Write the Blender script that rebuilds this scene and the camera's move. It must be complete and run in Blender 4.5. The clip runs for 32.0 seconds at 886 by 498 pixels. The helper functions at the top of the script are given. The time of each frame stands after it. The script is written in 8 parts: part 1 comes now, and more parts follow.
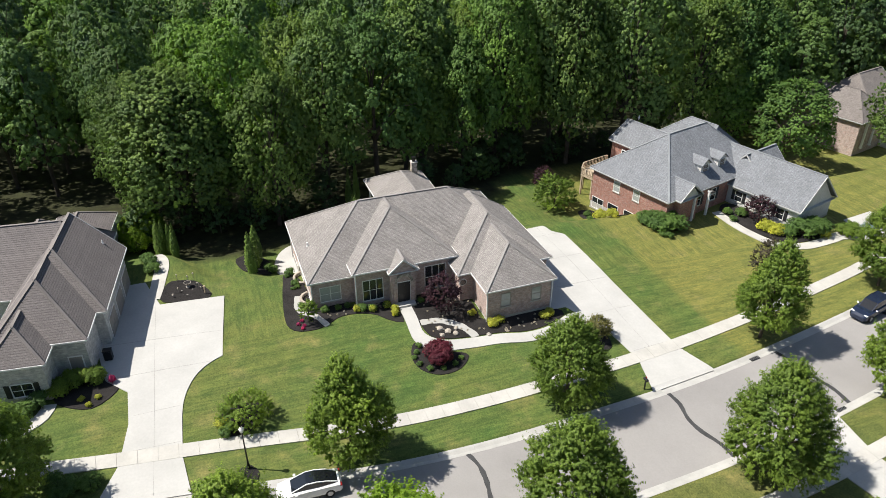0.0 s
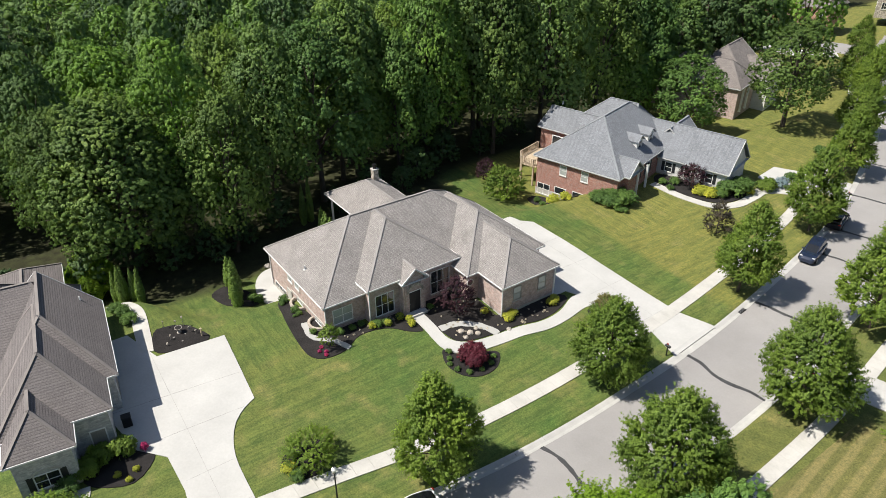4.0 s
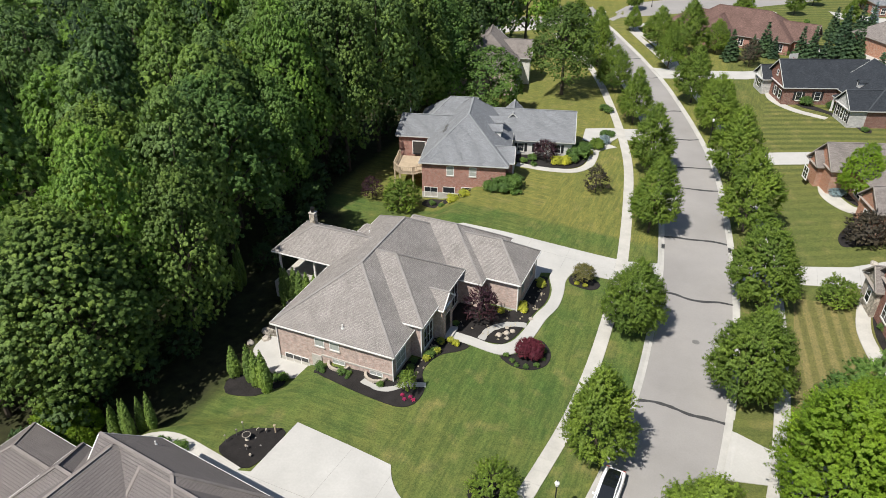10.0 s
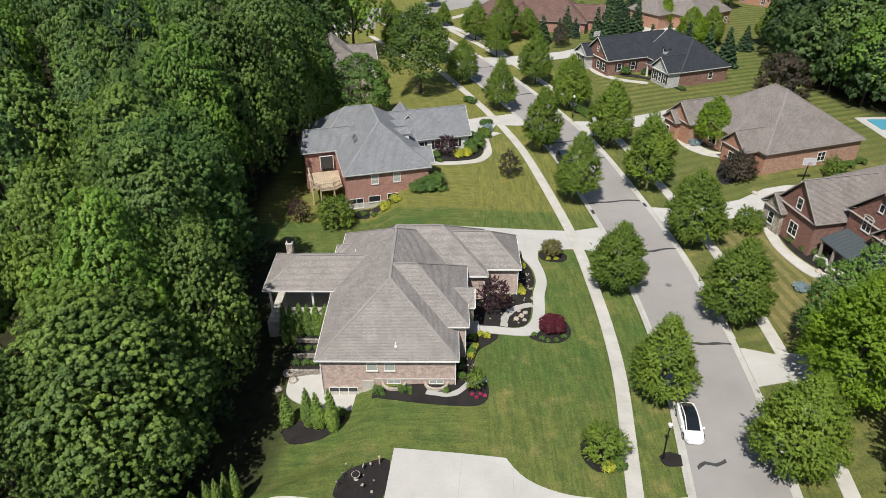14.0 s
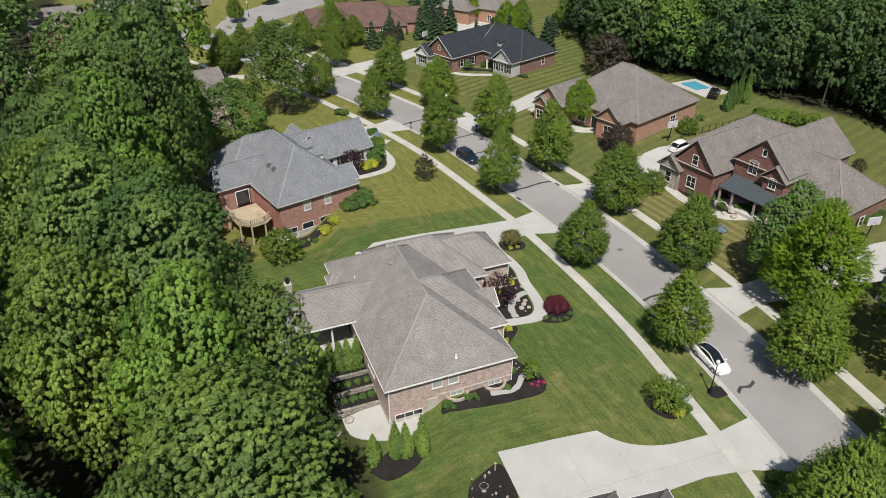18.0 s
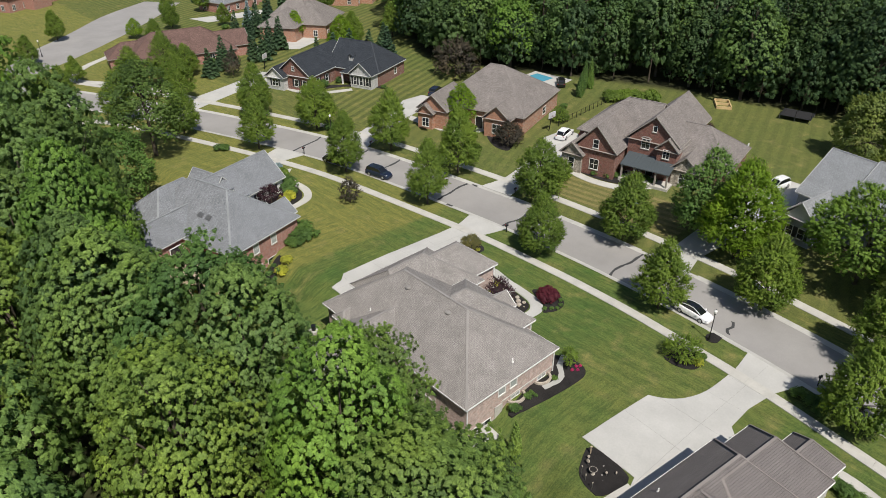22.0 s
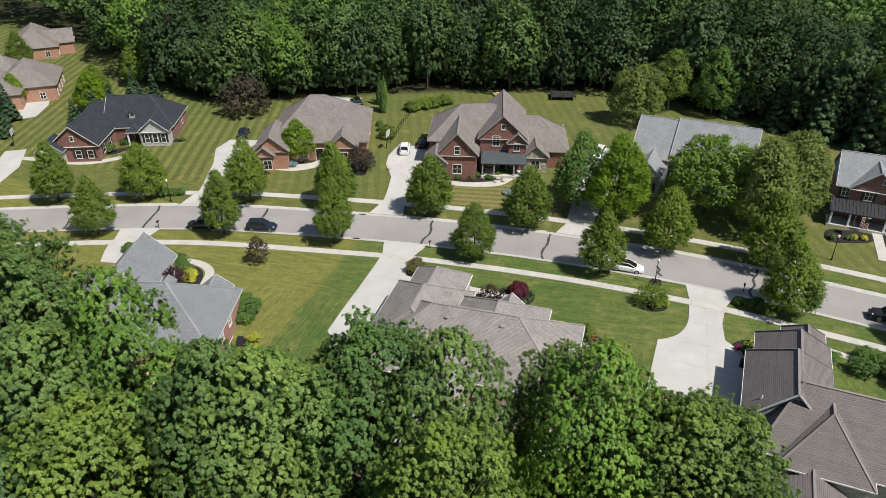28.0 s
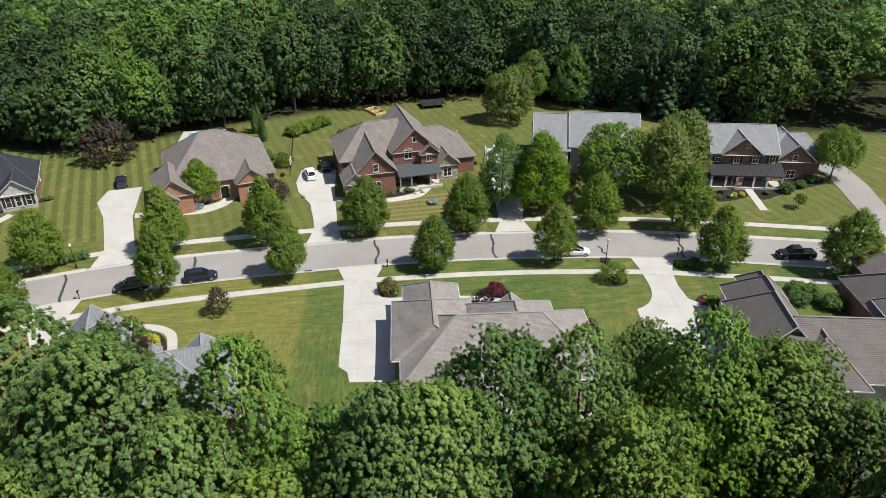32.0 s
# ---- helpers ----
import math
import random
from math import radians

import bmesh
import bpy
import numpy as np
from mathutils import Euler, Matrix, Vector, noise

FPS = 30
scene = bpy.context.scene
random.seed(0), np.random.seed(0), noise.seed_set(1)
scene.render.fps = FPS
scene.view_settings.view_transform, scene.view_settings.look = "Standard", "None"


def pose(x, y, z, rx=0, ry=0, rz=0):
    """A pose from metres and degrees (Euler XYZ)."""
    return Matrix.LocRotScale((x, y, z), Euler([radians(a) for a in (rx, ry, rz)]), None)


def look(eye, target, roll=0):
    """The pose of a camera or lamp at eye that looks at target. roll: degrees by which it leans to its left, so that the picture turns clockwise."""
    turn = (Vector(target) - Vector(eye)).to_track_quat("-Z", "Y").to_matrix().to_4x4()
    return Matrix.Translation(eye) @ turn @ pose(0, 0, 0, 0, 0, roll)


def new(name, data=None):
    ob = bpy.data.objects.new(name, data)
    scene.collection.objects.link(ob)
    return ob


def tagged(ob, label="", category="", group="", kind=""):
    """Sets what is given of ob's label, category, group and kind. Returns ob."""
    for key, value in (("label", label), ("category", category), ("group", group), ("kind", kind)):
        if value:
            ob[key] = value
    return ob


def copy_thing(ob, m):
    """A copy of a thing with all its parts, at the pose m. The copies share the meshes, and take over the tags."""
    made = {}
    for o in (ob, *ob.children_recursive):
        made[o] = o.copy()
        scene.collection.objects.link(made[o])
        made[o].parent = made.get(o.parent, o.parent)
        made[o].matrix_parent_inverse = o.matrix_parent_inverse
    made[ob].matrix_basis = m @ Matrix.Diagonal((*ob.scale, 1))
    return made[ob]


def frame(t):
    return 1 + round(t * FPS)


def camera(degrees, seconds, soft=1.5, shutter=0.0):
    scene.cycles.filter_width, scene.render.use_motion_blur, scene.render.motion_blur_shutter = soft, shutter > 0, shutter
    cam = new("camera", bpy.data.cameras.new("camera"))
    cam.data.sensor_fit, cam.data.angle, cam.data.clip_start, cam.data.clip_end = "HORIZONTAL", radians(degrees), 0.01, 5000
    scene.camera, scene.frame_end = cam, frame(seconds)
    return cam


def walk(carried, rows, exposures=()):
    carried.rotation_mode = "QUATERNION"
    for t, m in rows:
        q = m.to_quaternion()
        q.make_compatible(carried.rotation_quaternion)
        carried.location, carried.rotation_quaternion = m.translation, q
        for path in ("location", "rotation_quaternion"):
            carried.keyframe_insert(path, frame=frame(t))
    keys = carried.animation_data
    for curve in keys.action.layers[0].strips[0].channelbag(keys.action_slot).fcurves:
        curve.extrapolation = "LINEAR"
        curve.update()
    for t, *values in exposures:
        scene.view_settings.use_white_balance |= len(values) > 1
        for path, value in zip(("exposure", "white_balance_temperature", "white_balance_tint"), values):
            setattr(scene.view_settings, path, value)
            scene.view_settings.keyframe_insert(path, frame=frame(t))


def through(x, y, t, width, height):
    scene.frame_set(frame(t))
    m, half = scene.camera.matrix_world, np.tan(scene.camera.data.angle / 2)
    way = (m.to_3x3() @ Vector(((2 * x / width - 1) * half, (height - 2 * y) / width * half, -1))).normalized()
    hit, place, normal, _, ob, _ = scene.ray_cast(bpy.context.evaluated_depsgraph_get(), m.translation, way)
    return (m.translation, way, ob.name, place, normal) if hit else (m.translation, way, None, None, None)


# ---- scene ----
cam = camera(64.8, 32.0, 0.8)
# the walk starts above the street, south-east of the house, and circles it
METRES, EYE, TILT, LEAN, TURN = 192.0, 41.0, -30.5, 0.0, 70.0
START_X, START_Y = 57.59, -6.99
ROWS = [
    (0.0, 0.0, 0.0, 0.0, 0.0, 0.0, -0.0),
    (0.5, -0.0094, 0.0003, 0.0005, -1.48, -0.07, 0.87),
    (1.0, -0.0192, 0.0007, 0.0014, -3.01, -0.18, 1.75),
    (1.5, -0.0292, 0.0014, 0.0027, -4.58, -0.35, 2.69),
    (2.0, -0.0396, 0.0023, 0.0041, -6.19, -0.56, 3.66),
    (2.5, -0.0503, 0.0037, 0.0057, -7.87, -0.76, 4.63),
    (3.0, -0.0613, 0.0052, 0.0076, -9.61, -1.08, 5.66),
    (3.5, -0.0729, 0.0073, 0.0094, -11.44, -1.29, 6.74),
    (5.5, -0.1215, 0.0166, 0.0237, -19.38, -2.79, 11.32),
    (6.0, -0.1347, 0.02, 0.0286, -21.64, -3.35, 12.48),
    (6.5, -0.1479, 0.024, 0.0335, -23.96, -3.95, 13.67),
    (7.0, -0.1611, 0.0287, 0.0387, -26.37, -4.63, 14.86),
    (7.5, -0.1744, 0.0343, 0.0437, -28.87, -5.34, 16.07),
    (8.0, -0.1879, 0.0409, 0.049, -31.48, -6.11, 17.26),
    (8.5, -0.2013, 0.048, 0.0547, -34.15, -6.92, 18.47),
    (9.0, -0.2146, 0.0559, 0.0612, -36.97, -7.88, 19.67),
    (9.5, -0.2273, 0.0643, 0.0677, -39.78, -8.84, 20.82),
    (10.0, -0.24, 0.0735, 0.0744, -42.68, -9.88, 21.9),
    (10.5, -0.2518, 0.0832, 0.0813, -45.57, -11.01, 22.96),
    (11.0, -0.263, 0.0934, 0.0881, -48.49, -12.18, 23.96),
    (11.5, -0.2734, 0.1043, 0.0952, -51.43, -13.39, 24.89),
    (12.0, -0.2834, 0.1156, 0.1022, -54.37, -14.66, 25.75),
    (12.5, -0.2925, 0.1273, 0.1097, -57.34, -15.93, 26.53),
    (13.0, -0.3013, 0.1393, 0.1172, -60.37, -17.27, 27.28),
    (13.5, -0.3094, 0.1518, 0.1251, -63.44, -18.59, 27.94),
    (14.0, -0.3165, 0.1643, 0.1338, -66.54, -20.0, 28.51),
    (14.5, -0.3228, 0.1766, 0.1428, -69.61, -21.45, 29.05),
    (16.5, -0.3389, 0.2307, 0.1797, -82.3, -27.8, 30.37),
    (17.0, -0.341, 0.2447, 0.1886, -85.5, -29.39, 30.52),
    (17.5, -0.3424, 0.2585, 0.1977, -88.69, -30.98, 30.6),
    (18.0, -0.343, 0.2724, 0.2068, -91.89, -32.54, 30.59),
    (18.5, -0.343, 0.2861, 0.216, -95.05, -34.11, 30.55),
    (19.0, -0.3419, 0.2999, 0.2252, -98.19, -35.64, 30.36),
    (19.5, -0.3401, 0.3135, 0.2345, -101.29, -37.14, 30.15),
    (20.0, -0.3377, 0.3259, 0.2434, -104.13, -38.52, 29.88),
    (20.5, -0.3344, 0.339, 0.2529, -107.17, -39.99, 29.54),
    (21.0, -0.3302, 0.3521, 0.2625, -110.16, -41.39, 29.1),
    (21.5, -0.3254, 0.3647, 0.2721, -113.1, -42.79, 28.63),
    (22.0, -0.3199, 0.3773, 0.2813, -116.0, -44.14, 28.11),
    (22.5, -0.3136, 0.3899, 0.2901, -118.82, -45.41, 27.49),
    (23.0, -0.3067, 0.4024, 0.2985, -121.62, -46.63, 26.8),
    (23.5, -0.2992, 0.4147, 0.3065, -124.42, -47.83, 26.1),
    (24.0, -0.2911, 0.4268, 0.3144, -127.19, -48.91, 25.34),
    (24.5, -0.2823, 0.4383, 0.3227, -129.91, -49.93, 24.54),
    (25.0, -0.2731, 0.4493, 0.3314, -132.58, -50.96, 23.67),
    (25.5, -0.2633, 0.4597, 0.34, -135.24, -51.89, 22.77),
    (27.5, -0.2177, 0.4983, 0.372, -145.47, -55.28, 18.76),
    (28.0, -0.2051, 0.507, 0.3783, -147.87, -56.01, 17.69),
    (28.5, -0.1919, 0.5155, 0.3836, -150.21, -56.62, 16.61),
    (29.0, -0.1782, 0.5239, 0.3882, -152.52, -57.14, 15.49),
    (29.5, -0.1639, 0.5314, 0.3933, -154.81, -57.57, 14.31),
    (30.0, -0.1496, 0.5382, 0.3983, -157.08, -58.09, 13.18),
    (30.5, -0.135, 0.5445, 0.403, -159.33, -58.41, 12.03),
    (31.0, -0.1201, 0.55, 0.4079, -161.5, -58.75, 10.89),
    (31.5, -0.105, 0.555, 0.4123, -163.67, -59.01, 9.73),
    (32.0, -0.0897, 0.5592, 0.4166, -165.82, -59.25, 8.55),
]
walk(cam, [(t, pose(START_X, START_Y, EYE, TILT, LEAN, TURN) @ pose(METRES * x, METRES * y, METRES * z, 90 + pitch, roll, yaw))
           for t, x, y, z, yaw, pitch, roll in ROWS], exposures=[(0.0, 0.56), (3.5, 0.54), (9.0, 0.37), (14.0, 0.2), (17.0, 0.07), (22.0, 0.05), (28.0, 0.2), (32.0, 0.32)])

# ---- world and sun ----
SUN_TO = Vector((-0.26, -0.63, 1.0)).normalized()
world = bpy.data.worlds.new("sky")
scene.world = world
world.use_nodes = True
wn = world.node_tree.nodes
sky = wn.new("ShaderNodeTexSky")
sky.sky_type, sky.sun_disc = "NISHITA", False
sky.sun_elevation = math.asin(SUN_TO.z)
sky.sun_rotation = math.atan2(SUN_TO.x, SUN_TO.y)
world.node_tree.links.new(sky.outputs[0], wn["Background"].inputs[0])
wn["Background"].inputs[1].default_value = 0.08
sun = new("sun", bpy.data.lights.new("sun", "SUN"))
sun.data.energy, sun.data.angle, sun.data.color = 5.0, radians(0.6), (1.0, 0.955, 0.88)
sun.matrix_world = look((0, 0, 80), (0 - SUN_TO.x, 0 - SUN_TO.y, 80 - SUN_TO.z))


# ---- materials ----
class Mat:
    """A small node builder round one Principled surface."""

    def __init__(self, name, rough=0.8, metal=0.0, spec=0.4):
        self.m = bpy.data.materials.new(name)
        self.m.use_nodes = True
        self.t = self.m.node_tree
        self.n, self.l = self.t.nodes, self.t.links
        self.b = self.n["Principled BSDF"]
        self.b.inputs["Roughness"].default_value = rough
        self.b.inputs["Metallic"].default_value = metal
        self.b.inputs["Specular IOR Level"].default_value = spec

    def add(self, kind, **values):
        node = self.n.new(kind)
        for key, value in values.items():
            key = key.replace("_", " ")
            node.inputs[key].default_value = value
        return node

    def coords(self, name="Object"):
        return self.n.new("ShaderNodeTexCoord").outputs[name]

    def noise(self, scale, detail=4.0, rough=0.6, vec=None, out="Fac"):
        node = self.add("ShaderNodeTexNoise", Scale=scale, Detail=detail, Roughness=rough)
        self.l.new(vec if vec is not None else self.coords(), node.inputs["Vector"])
        return node.outputs[out]

    def ramp(self, fac, *stops):
        node = self.n.new("ShaderNodeValToRGB")
        e = node.color_ramp.elements
        while len(e) < len(stops):
            e.new(0.5)
        for item, (p, c) in zip(e, stops):
            item.position, item.color = p, (*c, 1) if len(c) == 3 else c
        self.l.new(fac, node.inputs[0])
        return node.outputs[0]

    def mix(self, fac, a, b, kind="MIX"):
        node = self.n.new("ShaderNodeMix")
        node.data_type, node.blend_type = "RGBA", kind
        for socket, value in ((node.inputs[0], fac), (node.inputs[6], a), (node.inputs[7], b)):
            if isinstance(value, (int, float)):
                socket.default_value = value
            elif isinstance(value, tuple):
                socket.default_value = (*value, 1)
            else:
                self.l.new(value, socket)
        return node.outputs[2]

    def math(self, op, a, b=0.0, c=0.0):
        node = self.n.new("ShaderNodeMath")
        node.operation = op
        for socket, value in zip(node.inputs, (a, b, c)):
            if isinstance(value, (int, float)):
                socket.default_value = value
            else:
                self.l.new(value, socket)
        return node.outputs[0]

    def colour(self, value):
        if isinstance(value, tuple):
            self.b.inputs["Base Color"].default_value = (*value, 1)
        else:
            self.l.new(value, self.b.inputs["Base Color"])
        return self

    def rough(self, value):
        self.l.new(value, self.b.inputs["Roughness"])
        return self

    def bump(self, height, dist=0.01, strength=1.0):
        node = self.add("ShaderNodeBump", Distance=dist, Strength=strength)
        self.l.new(height, node.inputs["Height"])
        self.l.new(node.outputs[0], self.b.inputs["Normal"])
        return self


def scaled(c, k):
    return tuple(min(1.0, v * k) for v in c)


def speckled(name, c, rough=0.85, big=0.35, fine=9.0, var=0.22, metal=0.0, spec=0.35, bump=0.006, grain=0.2):
    """A plain surface with broad stains and fine grain."""
    m = Mat(name, rough, metal, spec)
    a = m.ramp(m.noise(big, 5), (0.3, scaled(c, 1 - var)), (0.7, scaled(c, 1 + var * 0.6)))
    g = m.ramp(m.noise(fine, 3), (0.25, (1 - grain,) * 3), (0.75, (1 + grain * 0.6,) * 3))
    m.colour(m.mix(1.0, a, g, "MULTIPLY"))
    m.bump(m.noise(fine * 3, 3), bump)
    return m.m


def plain(name, c, rough=0.5, metal=0.0, spec=0.5):
    m = Mat(name, rough, metal, spec)
    m.colour(m.mix(1.0, c, m.ramp(m.noise(3.0, 4), (0.3, (0.9, 0.9, 0.9)), (0.7, (1.05, 1.05, 1.05))), "MULTIPLY"))
    return m.m


def shingle(name, c, var=0.3, course=0.15, tab=0.3, spread=0.25, ridges=0.0):
    """Roof covering: courses and tabs laid out on the slope, with streaks and blotches."""
    m = Mat(name, 0.92, 0, 0.2)
    uv = m.coords("UV")
    br = m.add("ShaderNodeTexBrick", Scale=1.0, Mortar_Size=0.014, Mortar_Smooth=0.2, Bias=0.0, Brick_Width=tab, Row_Height=course)
    br.offset = 0.43
    br.inputs["Color1"].default_value = (*scaled(c, 1 - spread), 1)
    br.inputs["Color2"].default_value = (*scaled(c, 1 + spread), 1)
    br.inputs["Mortar"].default_value = (*scaled(c, 0.62), 1)
    warp = m.n.new("ShaderNodeVectorMath")
    warp.operation = "MULTIPLY_ADD"
    m.l.new(m.noise(3.0, 2, 0.5, uv, "Color"), warp.inputs[0])
    warp.inputs[1].default_value = (0.22, 0.03, 0.0)
    m.l.new(uv, warp.inputs[2])
    m.l.new(warp.outputs[0], br.inputs["Vector"])
    blotch = m.ramp(m.noise(0.5, 6, 0.65, uv), (0.3, (1 - var,) * 3), (0.72, (1 + var * 0.5,) * 3))
    fine = m.ramp(m.noise(9, 4, 0.75, uv), (0.36, (0.7,) * 3), (0.64, (1.26,) * 3))
    out = m.mix(1.0, m.mix(1.0, br.outputs[0], blotch, "MULTIPLY"), fine, "MULTIPLY")
    m.colour(out)
    wave = m.n.new("ShaderNodeSeparateXYZ")
    m.l.new(uv, wave.inputs[0])
    saw = m.math("FRACT", m.math("DIVIDE", wave.outputs[1], course))
    m.bump(m.math("ADD", m.math("MULTIPLY", saw, -1.0), m.math("MULTIPLY", br.outputs[1], -0.7)), 0.014 + ridges, 1.0)
    return m.m


def brick(name, a, b, mortar=(0.42, 0.39, 0.35), width=0.21, row=0.075):
    m = Mat(name, 0.88, 0, 0.25)
    uv = m.coords("UV")
    br = m.add("ShaderNodeTexBrick", Scale=1.0, Mortar_Size=0.006, Mortar_Smooth=0.2, Brick_Width=width, Row_Height=row)
    br.inputs["Color1"].default_value, br.inputs["Color2"].default_value, br.inputs["Mortar"].default_value = (*a, 1), (*b, 1), (*mortar, 1)
    m.l.new(uv, br.inputs["Vector"])
    patch = m.ramp(m.noise(2.2, 5, 0.7, uv), (0.32, (0.72, 0.72, 0.72)), (0.68, (1.22, 1.18, 1.15)))
    m.colour(m.mix(1.0, br.outputs[0], patch, "MULTIPLY"))
    m.bump(br.outputs[1], -0.006)
    return m.m


def siding(name, c, board=0.14):
    m = Mat(name, 0.6, 0, 0.4)
    uv = m.coords("UV")
    sep = m.n.new("ShaderNodeSeparateXYZ")
    m.l.new(uv, sep.inputs[0])
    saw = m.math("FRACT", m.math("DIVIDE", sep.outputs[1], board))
    # the dark line at each board's foot is the lap's shade, put into the colour
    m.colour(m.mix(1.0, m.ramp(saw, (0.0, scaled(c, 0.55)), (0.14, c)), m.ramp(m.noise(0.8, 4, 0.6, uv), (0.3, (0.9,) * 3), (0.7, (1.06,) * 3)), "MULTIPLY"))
    m.bump(saw, -0.012)
    return m.m


def stonework(name, c, scale=3.2):
    m = Mat(name, 0.9, 0, 0.25)
    uv = m.coords("UV")
    vo = m.add("ShaderNodeTexVoronoi", Scale=scale)
    vo.feature = "DISTANCE_TO_EDGE"
    cell = m.add("ShaderNodeTexVoronoi", Scale=scale)
    for node in (vo, cell):
        m.l.new(uv, node.inputs["Vector"])
    tone = m.ramp(cell.outputs["Color"], (0.1, scaled(c, 0.6)), (0.5, c), (0.9, scaled(c, 1.35)))
    joint = m.ramp(vo.outputs[0], (0.0, (0.5,) * 3), (0.07, (1.0,) * 3))
    m.colour(m.mix(1.0, tone, joint, "MULTIPLY"))
    m.bump(m.ramp(vo.outputs[0], (0.0, (0,) * 3), (0.12, (1,) * 3)), 0.03)
    return m.m


def foliage(name, c, warm=0.35, tone=0.3, through=0.24):
    """Leaves: every leaf its own tone, every plant its own cast; light comes through."""
    m = Mat(name, 0.58, 0, 0.18)
    geo = m.n.new("ShaderNodeNewGeometry")
    info = m.n.new("ShaderNodeObjectInfo")
    c = (c[0] * 1.44, c[1] * 1.38, c[2] * 1.72)
    leaf = m.ramp(geo.outputs["Random Per Island"], (0.0, scaled(c, 0.66)), (0.55, c), (1.0, (c[0] * (1.2 + 0.5 * warm), c[1] * 1.3, c[2] * 1.25)))
    cast = m.ramp(info.outputs["Random"], (0.0, (1 - tone * 0.85, 1 - tone * 0.7, 1 - tone * 0.5)), (0.5, (1, 1, 1)), (1.0, (1 + tone * 0.75, 1 + tone * 0.62, 1 + tone * 0.05)))
    clump = m.ramp(m.noise(0.45, 3, 0.5), (0.3, (0.78, 0.82, 0.9)), (0.7, (1.2, 1.14, 0.98)))
    stand = m.ramp(m.noise(0.085, 2, 0.5), (0.36, (0.84, 0.86, 0.86)), (0.64, (1.3, 1.24, 1.08)))
    col = m.mix(1.0, m.mix(1.0, m.mix(1.0, leaf, cast, "MULTIPLY"), clump, "MULTIPLY"), stand, "MULTIPLY")
    m.colour(col)
    tr = m.n.new("ShaderNodeBsdfTranslucent")
    m.l.new(m.mix(1.0, col, (1.5, 1.7, 0.95), "MULTIPLY"), tr.inputs[0])
    sh = m.n.new("ShaderNodeMixShader")
    sh.inputs[0].default_value = through
    m.l.new(m.b.outputs[0], sh.inputs[1])
    m.l.new(tr.outputs[0], sh.inputs[2])
    m.l.new(sh.outputs[0], m.n["Material Output"].inputs[0])
    return m.m


def grass_material():
    """Lawn with mown bands, dry patches and worn thin spots; woodland soil under the trees."""
    m = Mat("lawn", 0.9, 0, 0.15)
    pos = m.coords()
    sep = m.n.new("ShaderNodeSeparateXYZ")
    m.l.new(pos, sep.inputs[0])
    x, y = sep.outputs[0], sep.outputs[1]
    lush, dry, straw = (0.062, 0.108, 0.031), (0.108, 0.13, 0.041), (0.23, 0.2, 0.09)
    broad = m.noise(0.035, 4, 0.6, pos)
    mid = m.noise(0.22, 5, 0.65, pos)
    base = m.ramp(m.math("ADD", m.math("MULTIPLY", broad, 0.55), m.math("MULTIPLY", mid, 0.45)), (0.38, lush), (0.62, dry))
    # land beyond the street and to the north is drier
    lot = m.math("ADD", m.math("MULTIPLY", y, 0.9), m.math("MULTIPLY_ADD", mid, 1.2, -33.6))
    far = m.math("MAXIMUM", m.math("MULTIPLY_ADD", x, 0.12, -2.6), lot)
    far = m.math("MULTIPLY", m.math("MINIMUM", m.math("MAXIMUM", far, 0.0), 1.0), m.math("MULTIPLY_ADD", broad, 0.9, 0.32))
    base = m.mix(far, base, m.mix(m.math("GREATER_THAN", x, 22.0), (0.16, 0.162, 0.05), (0.108, 0.119, 0.04)))
    patch = m.ramp(m.noise(0.33, 3, 0.5, pos), (0.56, (0, 0, 0)), (0.76, (1, 1, 1)))
    base = m.mix(m.math("MULTIPLY", patch, 0.5), base, straw)
    turn = m.math("ADD", m.math("MULTIPLY", x, 0.97), m.math("MULTIPLY", y, 0.25))
    band = m.math("SINE", m.math("MULTIPLY_ADD", m.math("ADD", m.math("MULTIPLY", y, 0.945), m.math("MULTIPLY", x, -0.33)), 3.0, m.math("MULTIPLY", mid, 1.2)))
    mow = m.ramp(m.math("MULTIPLY_ADD", band, 0.5, 0.5), (0.35, (0.74, 0.79, 0.78)), (0.65, (1.26, 1.2, 1.15)))
    band2 = m.math("SINE", m.math("MULTIPLY_ADD", turn, 2.9, m.math("MULTIPLY", mid, 1.0)))
    mow2 = m.ramp(m.math("MULTIPLY_ADD", band2, 0.5, 0.5), (0.3, (0.965, 0.965, 0.965)), (0.7, (1.035, 1.035, 1.035)))
    east = m.math("GREATER_THAN", x, 30.0)
    neat = m.math("MULTIPLY_ADD", m.math("GREATER_THAN", y, 65.0), 0.55, 0.3)
    mow = m.mix(neat, (1.0, 1.0, 1.0), mow)
    base = m.mix(1.0, base, m.mix(east, mow2, mow), "MULTIPLY")
    # the parched lawn before the gabled house, mown in lanes along the street
    def span(v, lo, hi):
        return m.math("MULTIPLY", m.math("GREATER_THAN", v, lo), m.math("LESS_THAN", v, hi))
    lane = m.math("SINE", m.math("MULTIPLY_ADD", m.math("ADD", x, m.math("MULTIPLY", y, 0.12)), 4.6, m.math("MULTIPLY", mid, 1.6)))
    parched = m.ramp(m.math("MULTIPLY_ADD", lane, 0.5, 0.5), (0.3, (0.125, 0.12, 0.048)), (0.7, (0.2, 0.172, 0.08)))
    plot = m.math("MULTIPLY", span(x, 35.0, 44.0), span(y, 7.5, 31.5))
    base = m.mix(m.math("MULTIPLY", plot, m.math("MULTIPLY_ADD", broad, 0.7, 0.42)), base, parched)
    fine = m.ramp(m.noise(6.5, 5, 0.8, pos), (0.34, (0.62, 0.66, 0.62)), (0.66, (1.42, 1.36, 1.25)))
